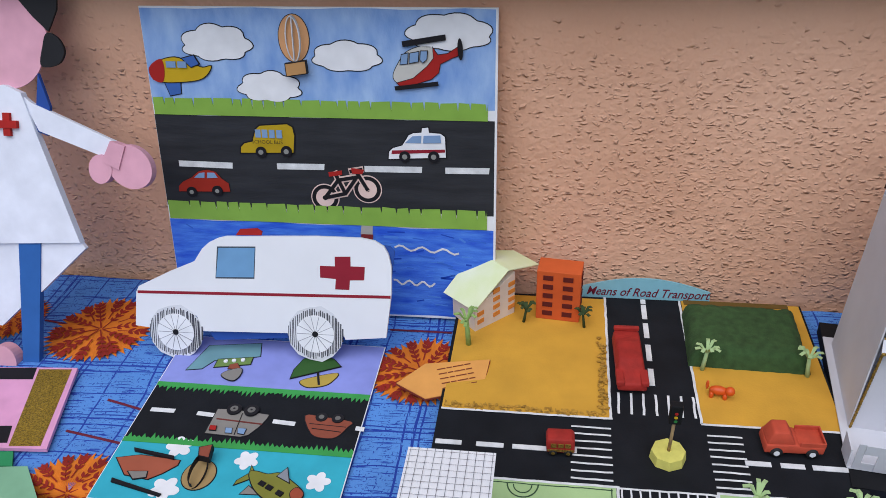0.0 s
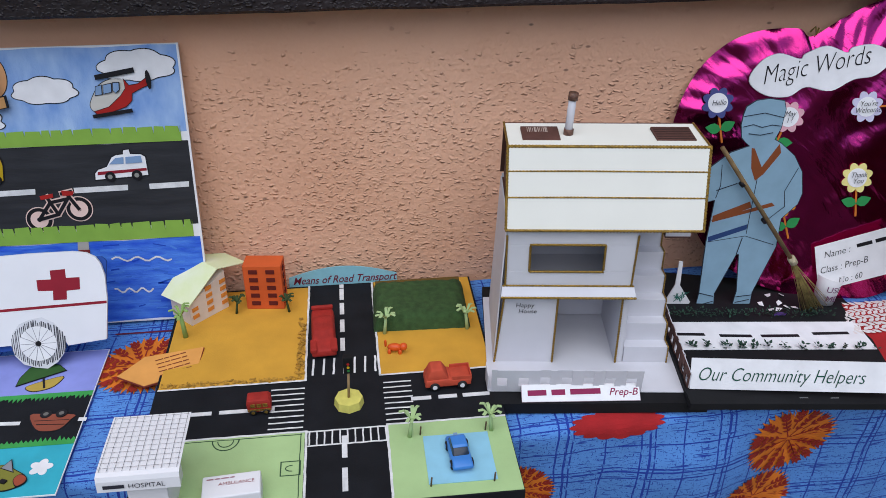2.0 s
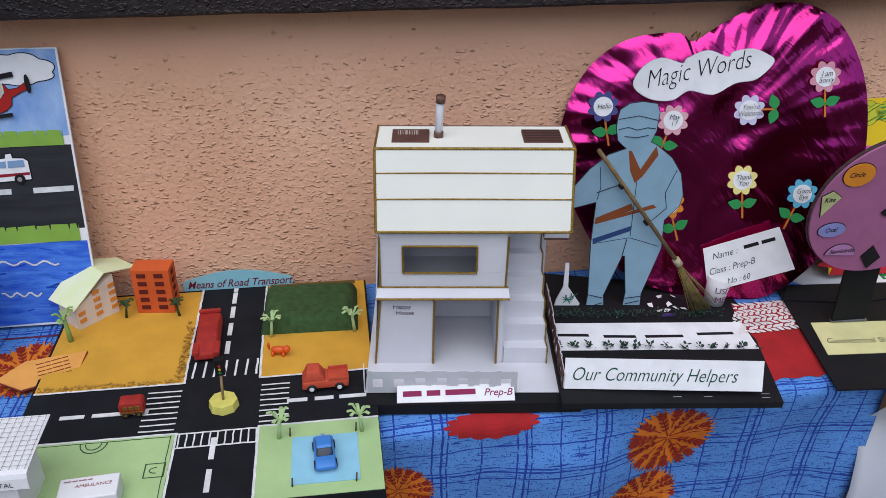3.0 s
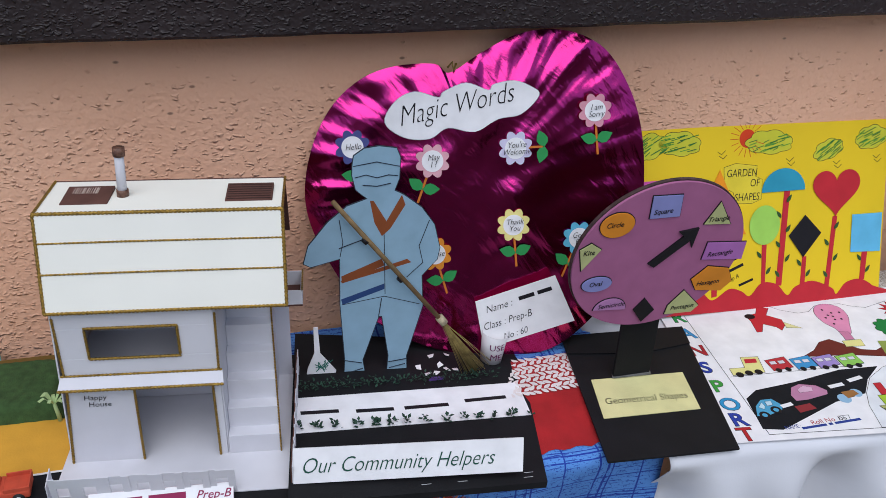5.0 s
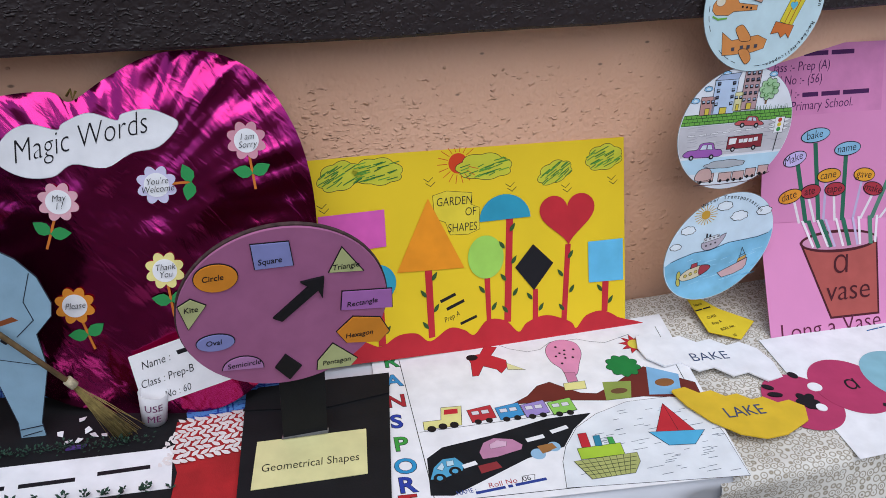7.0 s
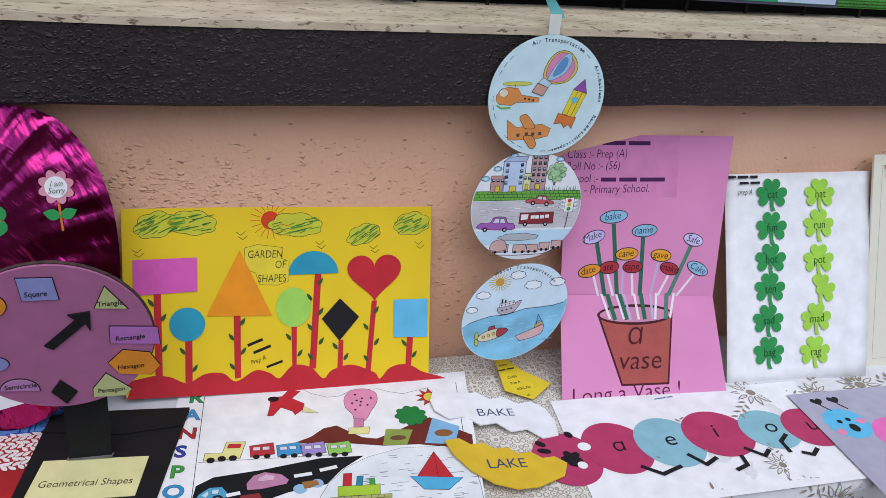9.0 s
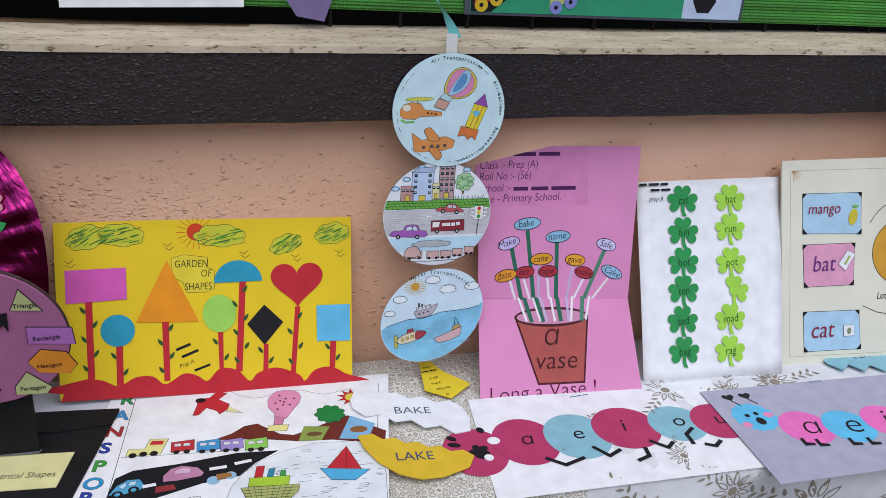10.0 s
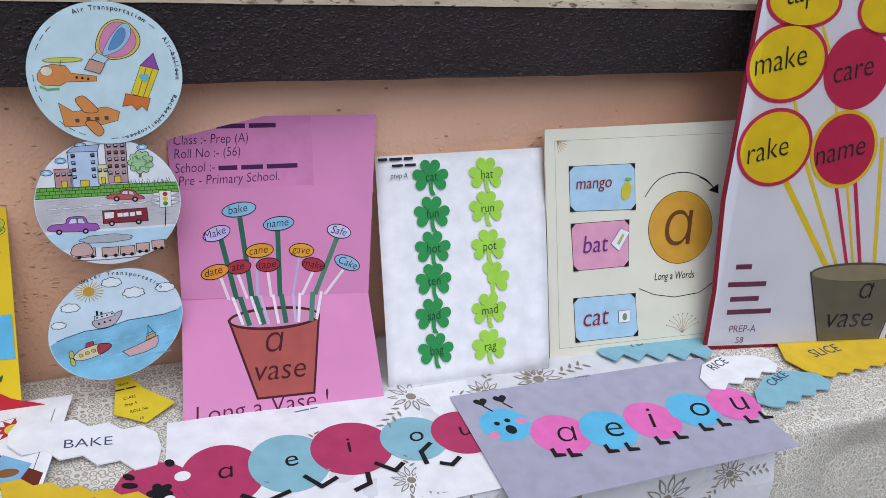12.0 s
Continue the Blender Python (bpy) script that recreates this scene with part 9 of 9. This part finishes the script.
mesh, mats = sheet_mesh("board", [(CREAM, quad)], 0.0, 0.25, base=-0.25)
part("board", mesh, mats, words_b)
pic(words_b, "pen_frame", line(paper("8a8578"), [(1.1, 39.9), (39.2, 41.1)], 0.06) + line(paper("8a8578"), [(1.1, 39.9), (2.7, 1.4), (35.5, 1.7)], 0.06), z0=0.26, step=0.002)
for word, q, at, col, ink, hh in (("mango", [(4.1, 35.2), (17.6, 35.5), (18.0, 27.0), (4.5, 27.1)], (5.3, 31.1), "a9c9dd", "8a2a3a", 2.2), ("bat", [(4.7, 24.7), (16.7, 25.0), (16.8, 16.3), (5.4, 16.0)], (6.9, 19.2), "d99ab4", "6b2f7a", 3.3), ("cat", [(5.5, 10.7), (18.5, 10.8), (19.3, 2.6), (6.1, 2.4)], (7.2, 5.2), "a9cbe0", "8a2a3a", 3.6)):
    it = inked(paper(col), q, 0.1)
    for p in q:
        cx_, cy_ = sum(v[0] for v in q) / 4, sum(v[1] for v in q) / 4
        sx, sy = (1 if p[0] < cx_ else -1), (1 if p[1] < cy_ else -1)
        it.append((INK, [(p[0] - 0.12 * sx, p[1] - 0.12 * sy), (p[0] + 1.0 * sx, p[1] - 0.12 * sy), (p[0] - 0.12 * sx, p[1] + 1.0 * sy)]))
    wc = pic(words_b, "word_card", it, "coloured word card with black corners", z0=0.27, step=0.03)
    write(wc, word, at[0], at[1], hh, paper(ink), slant=0.15, z=0.5, turn=2, wide=0.9, bold=0.02)
pic(words_b, "mango_picture", [(paper("c9ba3a"), ell(*(15.9, 30.5), 1.0, 1.7, turn=-12)), (PENCIL_GREEN, ell(*(16.3, 32.7), 0.7, 0.3))], "yellow mango picture", z0=0.45)
pic(words_b, "bat_picture", inked(WHITE, [(13.0, 20.7), (15.0, 23.5), (16.8, 22.7), (14.7, 19.3)], 0.05) + [(paper("a9b46a"), [(14.2, 20.7), (15.3, 22.5), (15.8, 22.3), (14.7, 20.4)])], "small bat picture", z0=0.45)
pic(words_b, "small_picture", inked(WHITE, [(15.0, 7.7), (17.4, 7.7), (17.5, 5.5), (15.1, 5.4)], 0.05) + [(paper("7d8f6a"), ell(*(16.3, 6.5), 0.5, 0.7))], z0=0.45)
p = (28.2, 23.1)
a_l, a_r, a_t, a_b = (21.2, 23.3), (35.4, 22.8), (28.0, 30.0), (28.4, 16.1)
rd = pic(words_b, "letter_round", inked(paper("cf9a38"), ell(p[0], p[1], (a_r[0] - a_l[0]) / 2, (a_t[1] - a_b[1]) / 2, 48), 0.1), "ochre paper round with a letter", z0=0.27, step=0.04)
write(rd, "\u0251", *(23.6, 19.7), 8.8, paper("6b3f1f"), slant=0.1, z=0.4)
pic(words_b, "curved_arrow", line(INK, smooth_loop([(20.1, 29.2), (23.1, 32.6), (28.4, 33.7), (33.0, 32.5), (35.4, 30.5), (33.0, 32.3), (28.4, 33.5), (23.1, 32.4)], 4)[:22], 0.16) + [(INK, [(34.2, 30.1), (36.4, 31.3), (36.5, 29.4)])], z0=0.27, step=0.002)
pic(words_b, "curved_line", line(INK, [(19.4, 11.7), (22.8, 10.3), (27.4, 9.5), (32.9, 10.0), (36.4, 12.0)], 0.16), z0=0.27, step=0.002)
write(words_b, "Long a Words", *(22.6, 13.1), 1.5, INK, slant=0.2, z=0.3, wide=0.72, bold=0.02)
fan = []
b0 = (29.4, 2.2)
for i in range(9):
    a = radians(28 + 15.5 * i)
    fan += line(paper("a3806a"), [b0, (b0[0] + 2.0 * math.cos(a), b0[1] + 2.6 * math.sin(a)), (b0[0] + 4.0 * math.cos(a), b0[1] + 3.8 * math.sin(a))], 0.07)
    fan.append((paper("a3604a"), ell(b0[0] + 4.1 * math.cos(a), b0[1] + 3.9 * math.sin(a), 0.13, n=8)))
b1 = (1.5, 39.9)
for i in range(6):
    a = radians(-80 + 15 * i)
    fan += line(paper("b5803f"), [b1, (b1[0] + 2.2 * math.cos(a), b1[1] + 2.2 * math.sin(a))], 0.07)
pic(words_b, "pen_spray", fan, z0=0.27, step=0.001)

# ---- tall white sheet with a red border ----
tall = thing("vase_banner", pose(3.038, 0.985, 0.757, 81.7, 0, -10.1), "tall white banner with red border and yellow and crimson word rounds", "banner")
SHINY = mat("white_laminated_paper", "d5d3da", 0.25, 0.03, 10, 0.25, fine=60)
red_b = mat("red_glitter_edge", "8a1528", 0.5, 0.25, 400, 0.8, 0.2, 900)
H_T = 76.0
edge_x = (-1.6, 41.4)[0]
outer = [(-0.6, 0), (41, 0), (41, H_T), (edge_x + 0.2, H_T), (edge_x - 0.5, 30), (-0.7, 12)]
mesh, mats = sheet_mesh("sheet", [(red_b, grown(outer, 0.35)), (SHINY, grown(outer, -0.55))], 0.0, 0.06, base=-0.04)
part("sheet", mesh, mats, tall)
YEL, CRIM = paper("d9bd1f"), paper("b8284f")
FILM = bpy.data.materials.new("clear_plastic_film")
FILM.use_nodes = True
fn, fl_ = FILM.node_tree.nodes, FILM.node_tree.links
clear, gloss, blend, fres = fn.new("ShaderNodeBsdfTransparent"), fn.new("ShaderNodeBsdfGlossy"), fn.new("ShaderNodeMixShader"), fn.new("ShaderNodeFresnel")
gloss.inputs["Roughness"].default_value, fres.inputs["IOR"].default_value = 0.06, 1.6
fl_.new(fres.outputs["Fac"], blend.inputs["Fac"])
fl_.new(clear.outputs["BSDF"], blend.inputs[1])
fl_.new(gloss.outputs["BSDF"], blend.inputs[2])
fl_.new(blend.outputs["Shader"], fn["Material Output"].inputs["Surface"])
bm = bmesh.new()
cells = [[bm.verts.new((0.01 * (0.2 + 40.0 * i / 40), 0.01 * (0.6 + 74.5 * j / 74), 0.0062 + 0.0022 * noise.noise(Vector((i * 0.16, j * 0.11, 4.0))) + 0.0012 * noise.noise(Vector((i * 0.5 + j * 0.2, j * 0.3, 8.0))))) for i in range(41)] for j in range(75)]
for j in range(74):
    for i in range(40):
        bm.faces.new((cells[j][i], cells[j][i + 1], cells[j + 1][i + 1], cells[j + 1][i]))
finish("plastic_film", bm, FILM, tall, "wrinkled clear plastic film", True).visible_shadow = False
STALKS = (((9.9, 34.1), (24.4, 14.8), YEL, 1.1), ((13.3, 38.0), (26.6, 14.4), YEL, 0.7), ((21.2, 33.1), (28.6, 14.1), CRIM, 0.7), ((23.6, 33.2), (29.9, 14.1), YEL, 0.5), ((25.3, 33.6), (31.4, 14.1), CRIM, 0.8), ((29.1, 42.2), (34.2, 14.7), YEL, 0.8),
          ((11.0, 62.9), (14.0, 57.9), YEL, 0.5), ((8.2, 49.8), (10.0, 46.2), YEL, 0.6), ((20.7, 48.8), (21.3, 46.2), CRIM, 0.8), ((17.5, 48.6), (18.4, 45.7), YEL, 0.5))
for a, b, m, w in STALKS:
    pic(tall, "stalk", line(m, [a, b], w), z0=0.14)
for word, p, fill, rim, w, h, ang, at in (("make", (5.9, 55.2), YEL, CRIM, 7.4, 6.4, 10, (-0.5, 52.6)), ("rake", (6.6, 40.0), YEL, CRIM, 7.0, 6.6, 10, (1.1, 36.7)), ("name", (21.3, 40.0), CRIM, YEL, 6.4, 6.8, 25, (15.5, 36.7)), ("care", (20.5, 54.7), CRIM, CRIM, 6.2, 6.6, 15, (15.7, 51.9)), ("tape", (7.1, 65.8), YEL, CRIM, 6.8, 4.0, 0, (3.3, 64.9)), ("", (23.7, 65.4), YEL, CRIM, 5.0, 4.0, 0, (20.9, 66.6))):
    fl = pic(tall, "word_round", [(rim, ell(p[0], p[1], w + 0.7, h + 0.7, 44, ang)), (fill, ell(p[0], p[1], w, h, 44, ang))], "round paper word flower", z0=0.18, step=0.03)
    if word:
        write(fl, word, at[0], at[1], 4.1, paper("2b2a20"), turn=14, slant=0.15, z=0.3, wide=0.85)
pot = [(19.7, 15.6), (42.1, 13.7), (45.3, -5.2), (24.6, 0.3)]
pot = [pot[0], (pot[0][0] + 22, pot[0][1]), (pot[0][0] + 19, 0.6), ((24.7, 0.4)[0], 0.6)]
pp = pic(tall, "vase_picture", [(INK, grown(pot, 0.2)), (paper("6b6250"), pot), (paper("57503f"), ell(pot[0][0] + 11, pot[0][1], 11, 2.0)), (paper("8f8468"), ell(pot[0][0] + 11, pot[0][1] - 0.2, 10.7, 1.7))], "grey-brown paper vase", z0=0.2, step=0.02)
write(pp, "\u0251", *(31.2, 10.0), 4.2, INK, slant=0.15, z=0.32)
write(pp, "vase", *(24.9, 3.8), 4.6, INK, slant=0.15, z=0.32)
for wds, p in (((3.4,), (3.1, 16.1)), ((8.2,), (2.1, 12.5)), ((6.2,), (3.1, 9.5)), ((9.6,), (2.9, 6.8))):
    bars(tall, p[0], p[1], wds, 1.7, paper("6b2f4a"), 1, 0.14)
write(tall, "PREP-A", *(3.9, 3.3), 1.5, paper("6b2f4a"), slant=0, z=0.16, wide=0.9)
write(tall, "58", *(5.8, 1.0), 1.3, paper("6b2f4a"), slant=0, z=0.16)


# ---- sheets and cut-outs lying on the pale cloth ----
def lying(name, m, label, category, quad, paperm, thick=0.06, group=""):
    t = thing(name, m, label, category, group)
    mesh, mats = sheet_mesh("sheet", [(paperm, quad)], 0.0, thick, base=0.0)
    part("sheet", mesh, mats, t)
    return t


CRIMSON, POWDER = paper("b23a63"), paper("86b6c3")
one = lying("vowel_sheet", pose(2.0006, 0.812, 0.7492, 0, -0.35) @ Matrix.Scale(1.0132, 4), "white sheet with a paper chain of crimson and blue vowel rounds", "poster", [(2.9, 20.4), (-0.4, -6.7), (47.3, -7.1), (52.4, 19.4)], WHITE)
rounds_1 = [((9.1, 6.7), 5.8, 6.4, CRIMSON, "a"), ((18.6, 6.6), 5.9, 6.3, POWDER, "e"), ((28.2, 7.3), 6.2, 6.0, CRIMSON, "i"), ((38.1, 6.9), 5.3, 5.2, POWDER, "o"), ((46.2, 6.2), 5.2, 5.2, CRIMSON, "u")]
head = (-0.2, 5.5)
pic(one, "round_head", [(CRIMSON, ell(head[0], head[1], 5.5, 6.3, 40)), (INK, ell(*(2.3, 11.1), 0.65, 0.85, turn=20)), (WHITE, ell(*(3.7, 7.8), 1.1, 1.0)), (INK, petals(*(0.5, 5.4), 1.6, 5, 0.3)), (INK, ell(*(0.6, 4.0), 1.3, 0.6, turn=-25)), (WHITE, ell(*(1.5, 3.5), 0.8)), (INK, ell(*(-3.3, 9.5), 0.9, 0.5, turn=-40)), (INK, ell(*(-3.3, 7.7), 1.1, 0.5, turn=-20))], "crimson paper round", z0=0.065, step=0.03)
for k, (p, rx, ry, m, ch_) in enumerate(rounds_1):
    rp = pic(one, "vowel_round", [(m, ell(p[0], p[1], rx, ry, 44))], "paper round with a vowel", z0=0.10 + 0.012 * k, step=0.04)
    write(rp, "\u0251" if ch_ == "a" else ch_, p[0] - 1.0, p[1] - 0.9, 2.9 if ch_ == "a" else 3.4, INK, slant=0.15, z=0.16 + 0.012 * k, bold=0.03)
for a, b, c_ in (((10.9, 1.6), (13.5, -0.6), (17.2, 0.6)), ((20.0, 3.0), (21.8, 0.3), (24.2, 1.5)), ((28.8, 1.2), (28.5, -0.9), (26.2, -1.7)), ((30.6, 2.9), (32.9, 0.6), (34.4, 1.8)), ((40.0, 5.0), (38.0, 3.5), (37.9, 0.9)), ((40.0, 0.3), (41.5, -0.5), (43.1, 0.7))):
    pic(one, "paper_leg", line(INK, [a, b, c_], 0.75), "black paper leg", z0=0.2, step=0.01)
bars(one, *(22.0, 17.9), (2.4, 1.2), 0.45, paper("3f6a9a"), 4, 0.07)

GREY_LAV = paper("a9a6b8")
two = lying("vowel_sheet", pose(2.0004, 0.8055, 0.7522, 0, -0.45) @ Matrix.Scale(1.0075, 4), "grey-lavender sheet with pink and blue vowel rounds and black feet", "poster", [(46.6, -11.4), (47.8, 15.8), (98.8, 14.8), (98.8, -11.7)], GREY_LAV)
PK, CY = paper("e46fb6"), paper("5fb8de")
headp = (53.6, 6.4)
pic(two, "round_head", [(CY, petals(headp[0], headp[1], 4.2, 12, 0.05)), (paper("e08ab0"), ell(headp[0] - 2.8, headp[1] - 2.0, 0.9)), (paper("e08ab0"), ell(headp[0] + 3.0, headp[1] + 0.2, 1.0, 0.8)), (INK, ell(headp[0] - 1.2, headp[1] + 0.6, 0.5)), (INK, ell(headp[0] + 0.8, headp[1] + 0.9, 0.5)), (INK, ell(headp[0] + 0.4, headp[1] - 1.4, 0.9, 1.1))], "light blue paper round", z0=0.065, step=0.01)
for p in ((52.2, 12.8), (55.8, 12.8)):
    pic(two, "heart_feeler", [(INK, heart_shape(p[0], p[1], 2.4, 2.2))] + line(INK, [(p[0], p[1] - 1.0), (p[0] + 0.9, p[1] - 2.6)], 0.3), "black paper heart", z0=0.07, step=0.01)
for k, (p, rx, ry, m, ch_) in enumerate((((61.3, 1.8), 5.0, 4.9, PK, "a"), ((69.6, 0.7), 4.8, 4.8, CY, "e"), ((78.3, 0.8), 4.8, 4.9, PK, "i"), ((87.1, 1.4), 4.6, 4.6, CY, "o"), ((95.5, 0.9), 4.8, 4.6, PK, "u"))):
    rp = pic(two, "vowel_round", [(m, ell(p[0], p[1], rx, ry, 40, 20))], "paper round with a vowel", z0=0.07 + 0.012 * k, step=0.02)
    write(rp, "\u0251" if ch_ == "a" else ch_, p[0] - 1.6, p[1] - 1.7, 4.6 if ch_ == "a" else 5.6, INK, slant=0.2, z=0.10 + 0.012 * k, turn=-8)
for p in ((58.1, -2.1), (60.6, -2.8), (66.9, -3.6), (70.4, -4.1), (76.2, -4.1), (80.1, -3.8), (85.7, -3.2), (89.6, -3.0), (94.9, -3.6), (98.3, -3.3)):
    pic(two, "paper_foot", [(INK, turned([(-0.4, 1.0), (0.3, 1.1), (0.2, -0.2), (1.5, -0.6), (1.4, -1.2), (-0.6, -1.0)], p[0], p[1], 0))], "black paper foot", z0=0.14)
write(two, "vowels", *(71.6, 14.9), 0.8, paper("4a5a7a"), slant=0.2, z=0.08)


def egg_half(name, m, pts_smooth, teeth_from, teeth_to, teeth, deep, paperm, word, at, hh, turn=0.0, tilt=0.0):
    """A cracked-egg half: a rounded side and a zigzag side."""
    zz = zigzag(teeth_from[0], teeth_from[1], teeth_to[0], teeth_to[1], teeth, deep)
    t = thing("egg_card", m, "%s paper card cut like a broken eggshell with a word" % name, "word card", "eggshell word cards")
    mesh, mats = sheet_mesh("card", [(paperm, list(pts_smooth) + zz)], 0.5, 0.12, base=0.42)
    part("card", mesh, mats, t)
    write(t, word, at[0], at[1], hh, paper("3f4a6a"), slant=0.05, z=0.66, turn=turn, wide=0.95, bold=0.02)


M0 = pose(2.0006, 0.8115, 0.7515, 0, -0.35) @ Matrix.Scale(1.0128, 4)
M1 = pose(2.0004, 0.802, 0.7450, 0, 5.0) @ Matrix.Scale(1.01, 4)
bk = thing("egg_card", M1, "white paper card zigzag-cut like a broken eggshell with a word", "word card", "eggshell word cards")
top = zigzag(*(1.2, 19.6), *(-17.5, 25.4), 4, -1.4)
bot = zigzag(*(-18.8, 19.8), *(0.6, 12.2), 4, -1.6)
mesh, mats = sheet_mesh("card", [(WHITE, [(1.6, 16.0)] + top + [(-18.8, 22.4)] + bot)], 0.5, 0.12, base=0.4)
part("card", mesh, mats, bk)
write(bk, "BAKE", *(-11.8, 17.8), 2.0, paper("3f4a6a"), slant=0.05, z=0.66, turn=-1)
egg_half("yellow", Matrix.Translation((0.006, -0.003, 0)) @ M1, [(-1.7, 5.1), (-3.1, 2.7), (-8.1, 0.6), (-11.7, 0.3), (-15.0, 1.7), (-17.7, 4.8), (-19.4, 8.6), (-19.9, 11.8)], (-19.5, 12.1), (-1.5, 5.7), 5, 1.0, paper("d9b42f"), "LAKE", (-14.9, 5.0), 2.1)
egg_half("blue", M0, [(79.8, 20.8), (84.0, 24.1), (95.1, 23.8), (102.6, 20.0), (101.9, 14.9)][::-1], (79.8, 19.7), (101.9, 14.9), 5, -2.4, POWDER, "PLANT", (87.0, 20.1), 1.9, 8)
egg_half("white", M0, [(111.6, 8.0), (111.2, 10.5), (107.6, 12.4), (101.6, 13.2), (96.8, 11.6), (93.7, 8.2), (93.5, 5.6)], (93.6, 4.9), (111.3, 7.6), 4, -1.3, WHITE, "RICE", (97.7, 9.4), 1.9, 18)
egg_half("blue", M0, [(117.8, 1.1), (117.1, 3.8), (111.6, 5.9), (105.8, 5.2), (100.9, 2.0), (99.1, -0.9)], (100.8, -2.5), (117.3, 0.3), 4, -1.2, POWDER, "CAKE", (105.4, 2.3), 1.8, 20)
egg_half("yellow", M0, [(139.2, 3.6), (144.5, 9.8), (117.2, 14.2), (114.5, 9.1), (115.8, 4.9), (117.7, 2.9)], (117.7, 2.9), (138.9, 3.4), 5, -1.0, paper("d9b42f"), "SLICE", (121.1, 8.1), 2.4, 5)

# ---- things hung on the green mat ----
upm_ = pose(1.3, 1.293, 1.44, 90)
ab = thing("letter_chart", upm_, "white chart with large letters hung on the green mat", "poster")
a, b = (6.4, -4.6), (35.6, -3.6)
mesh, mats = sheet_mesh("chart", [(WHITE, [a, b, (b[0], 26.0), (a[0], 26.0)])], 0.0, 0.06, base=-0.04)
part("chart", mesh, mats, ab)
write(ab, "A", (10.0, -3.2)[0], (10.0, -3.2)[1], 9.6, INK, slant=0, z=0.1, bold=-0.28)
write(ab, "B", (23.8, -3.0)[0], (23.8, -3.0)[1], 9.6, INK, slant=0, z=0.1, bold=-0.28)
hexa = thing("paper_hexagon", upm_, "purple paper hexagon hanging below the green mat", "paper shape")
p = (46.5, -2.1)
mesh, mats = sheet_mesh("sheet", [(paper("7a6a94"), [(p[0] + x, p[1] + y) for x, y in ((-1.9, 3.6), (2.2, 4.4), (4.2, 0.9), (2.7, -3.4), (-2.1, -2.6), (-4.1, 0.5))])], 1.0, 0.06, base=1.0)
part("sheet", mesh, mats, hexa)
road_p = thing("road_chart", upm_, "framed chart with a black road, toy train and green field", "poster")
a, b = (74.9, -3.6), (132.9, -1.0)
x0, x1, y0 = a[0], b[0], a[1]
mesh, mats = sheet_mesh("chart", [(paper("4a4a58"), rect(x0, y0, x1, y0 + 34)), (paper("2f8f6a"), rect(x0 + 1.0, y0 + 0.5, x1 - 0.6, y0 + 33))], 0.0, 0.1, base=-0.05)
part("chart", mesh, mats, road_p)
pic(road_p, "black_road", [(TARMAC_CARD, [(x0 + 1.1, y0 + 0.6), (x0 + 5.0, y0 + 0.6), (x0 + 12.0, y0 + 6), (x0 + 20, y0 + 10), (x0 + 1.1, y0 + 10)])], z0=0.22)
pic(road_p, "pale_sky", [(paper("b5c3de"), rect(x1 - 13.5, y0 + 0.6, x1 - 0.7, y0 + 32))], z0=0.22)
for px0, col, m in ((x0 + 1.8, "c9a92f", paper("b0342f")), (x0 + 16.5, "7a82c4", paper("a9b46a"))):
    it = [(m, [(px0, y0 + 1.6), (px0 + 5.5, y0 + 3.4), (px0 + 5.0, y0 + 6.5), (px0, y0 + 5.0)])]
    for d, e in ((0.8, 1.3), (3.6, 2.4)):
        it += [(paper(col), ell(px0 + d + 0.5, y0 + e + 0.5, 1.25, n=20)), (INK, ell(px0 + d + 0.5, y0 + e + 0.5, 0.4, n=12))]
    pic(road_p, "train_picture", it, z0=0.26, step=0.03)
pic(road_p, "black_hexagon", [(INK, ell(x1 - 9.0, y0 + 4.0, 2.6, 2.6, 6))], z0=0.26)
fold_p = thing("folded_paper", upm_, "folded white paper on the window sill", "paper")
a, b = (177.9, -5.1), (191.3, -5.1)
box("sheet", a[0] * 0.01, -0.04 + a[1] * 0.01 - 0.015, -0.02, a[0] * 0.01 + 0.15, a[1] * 0.01 - 0.022, 0.03, WHITE, fold_p, bevel=0.002)
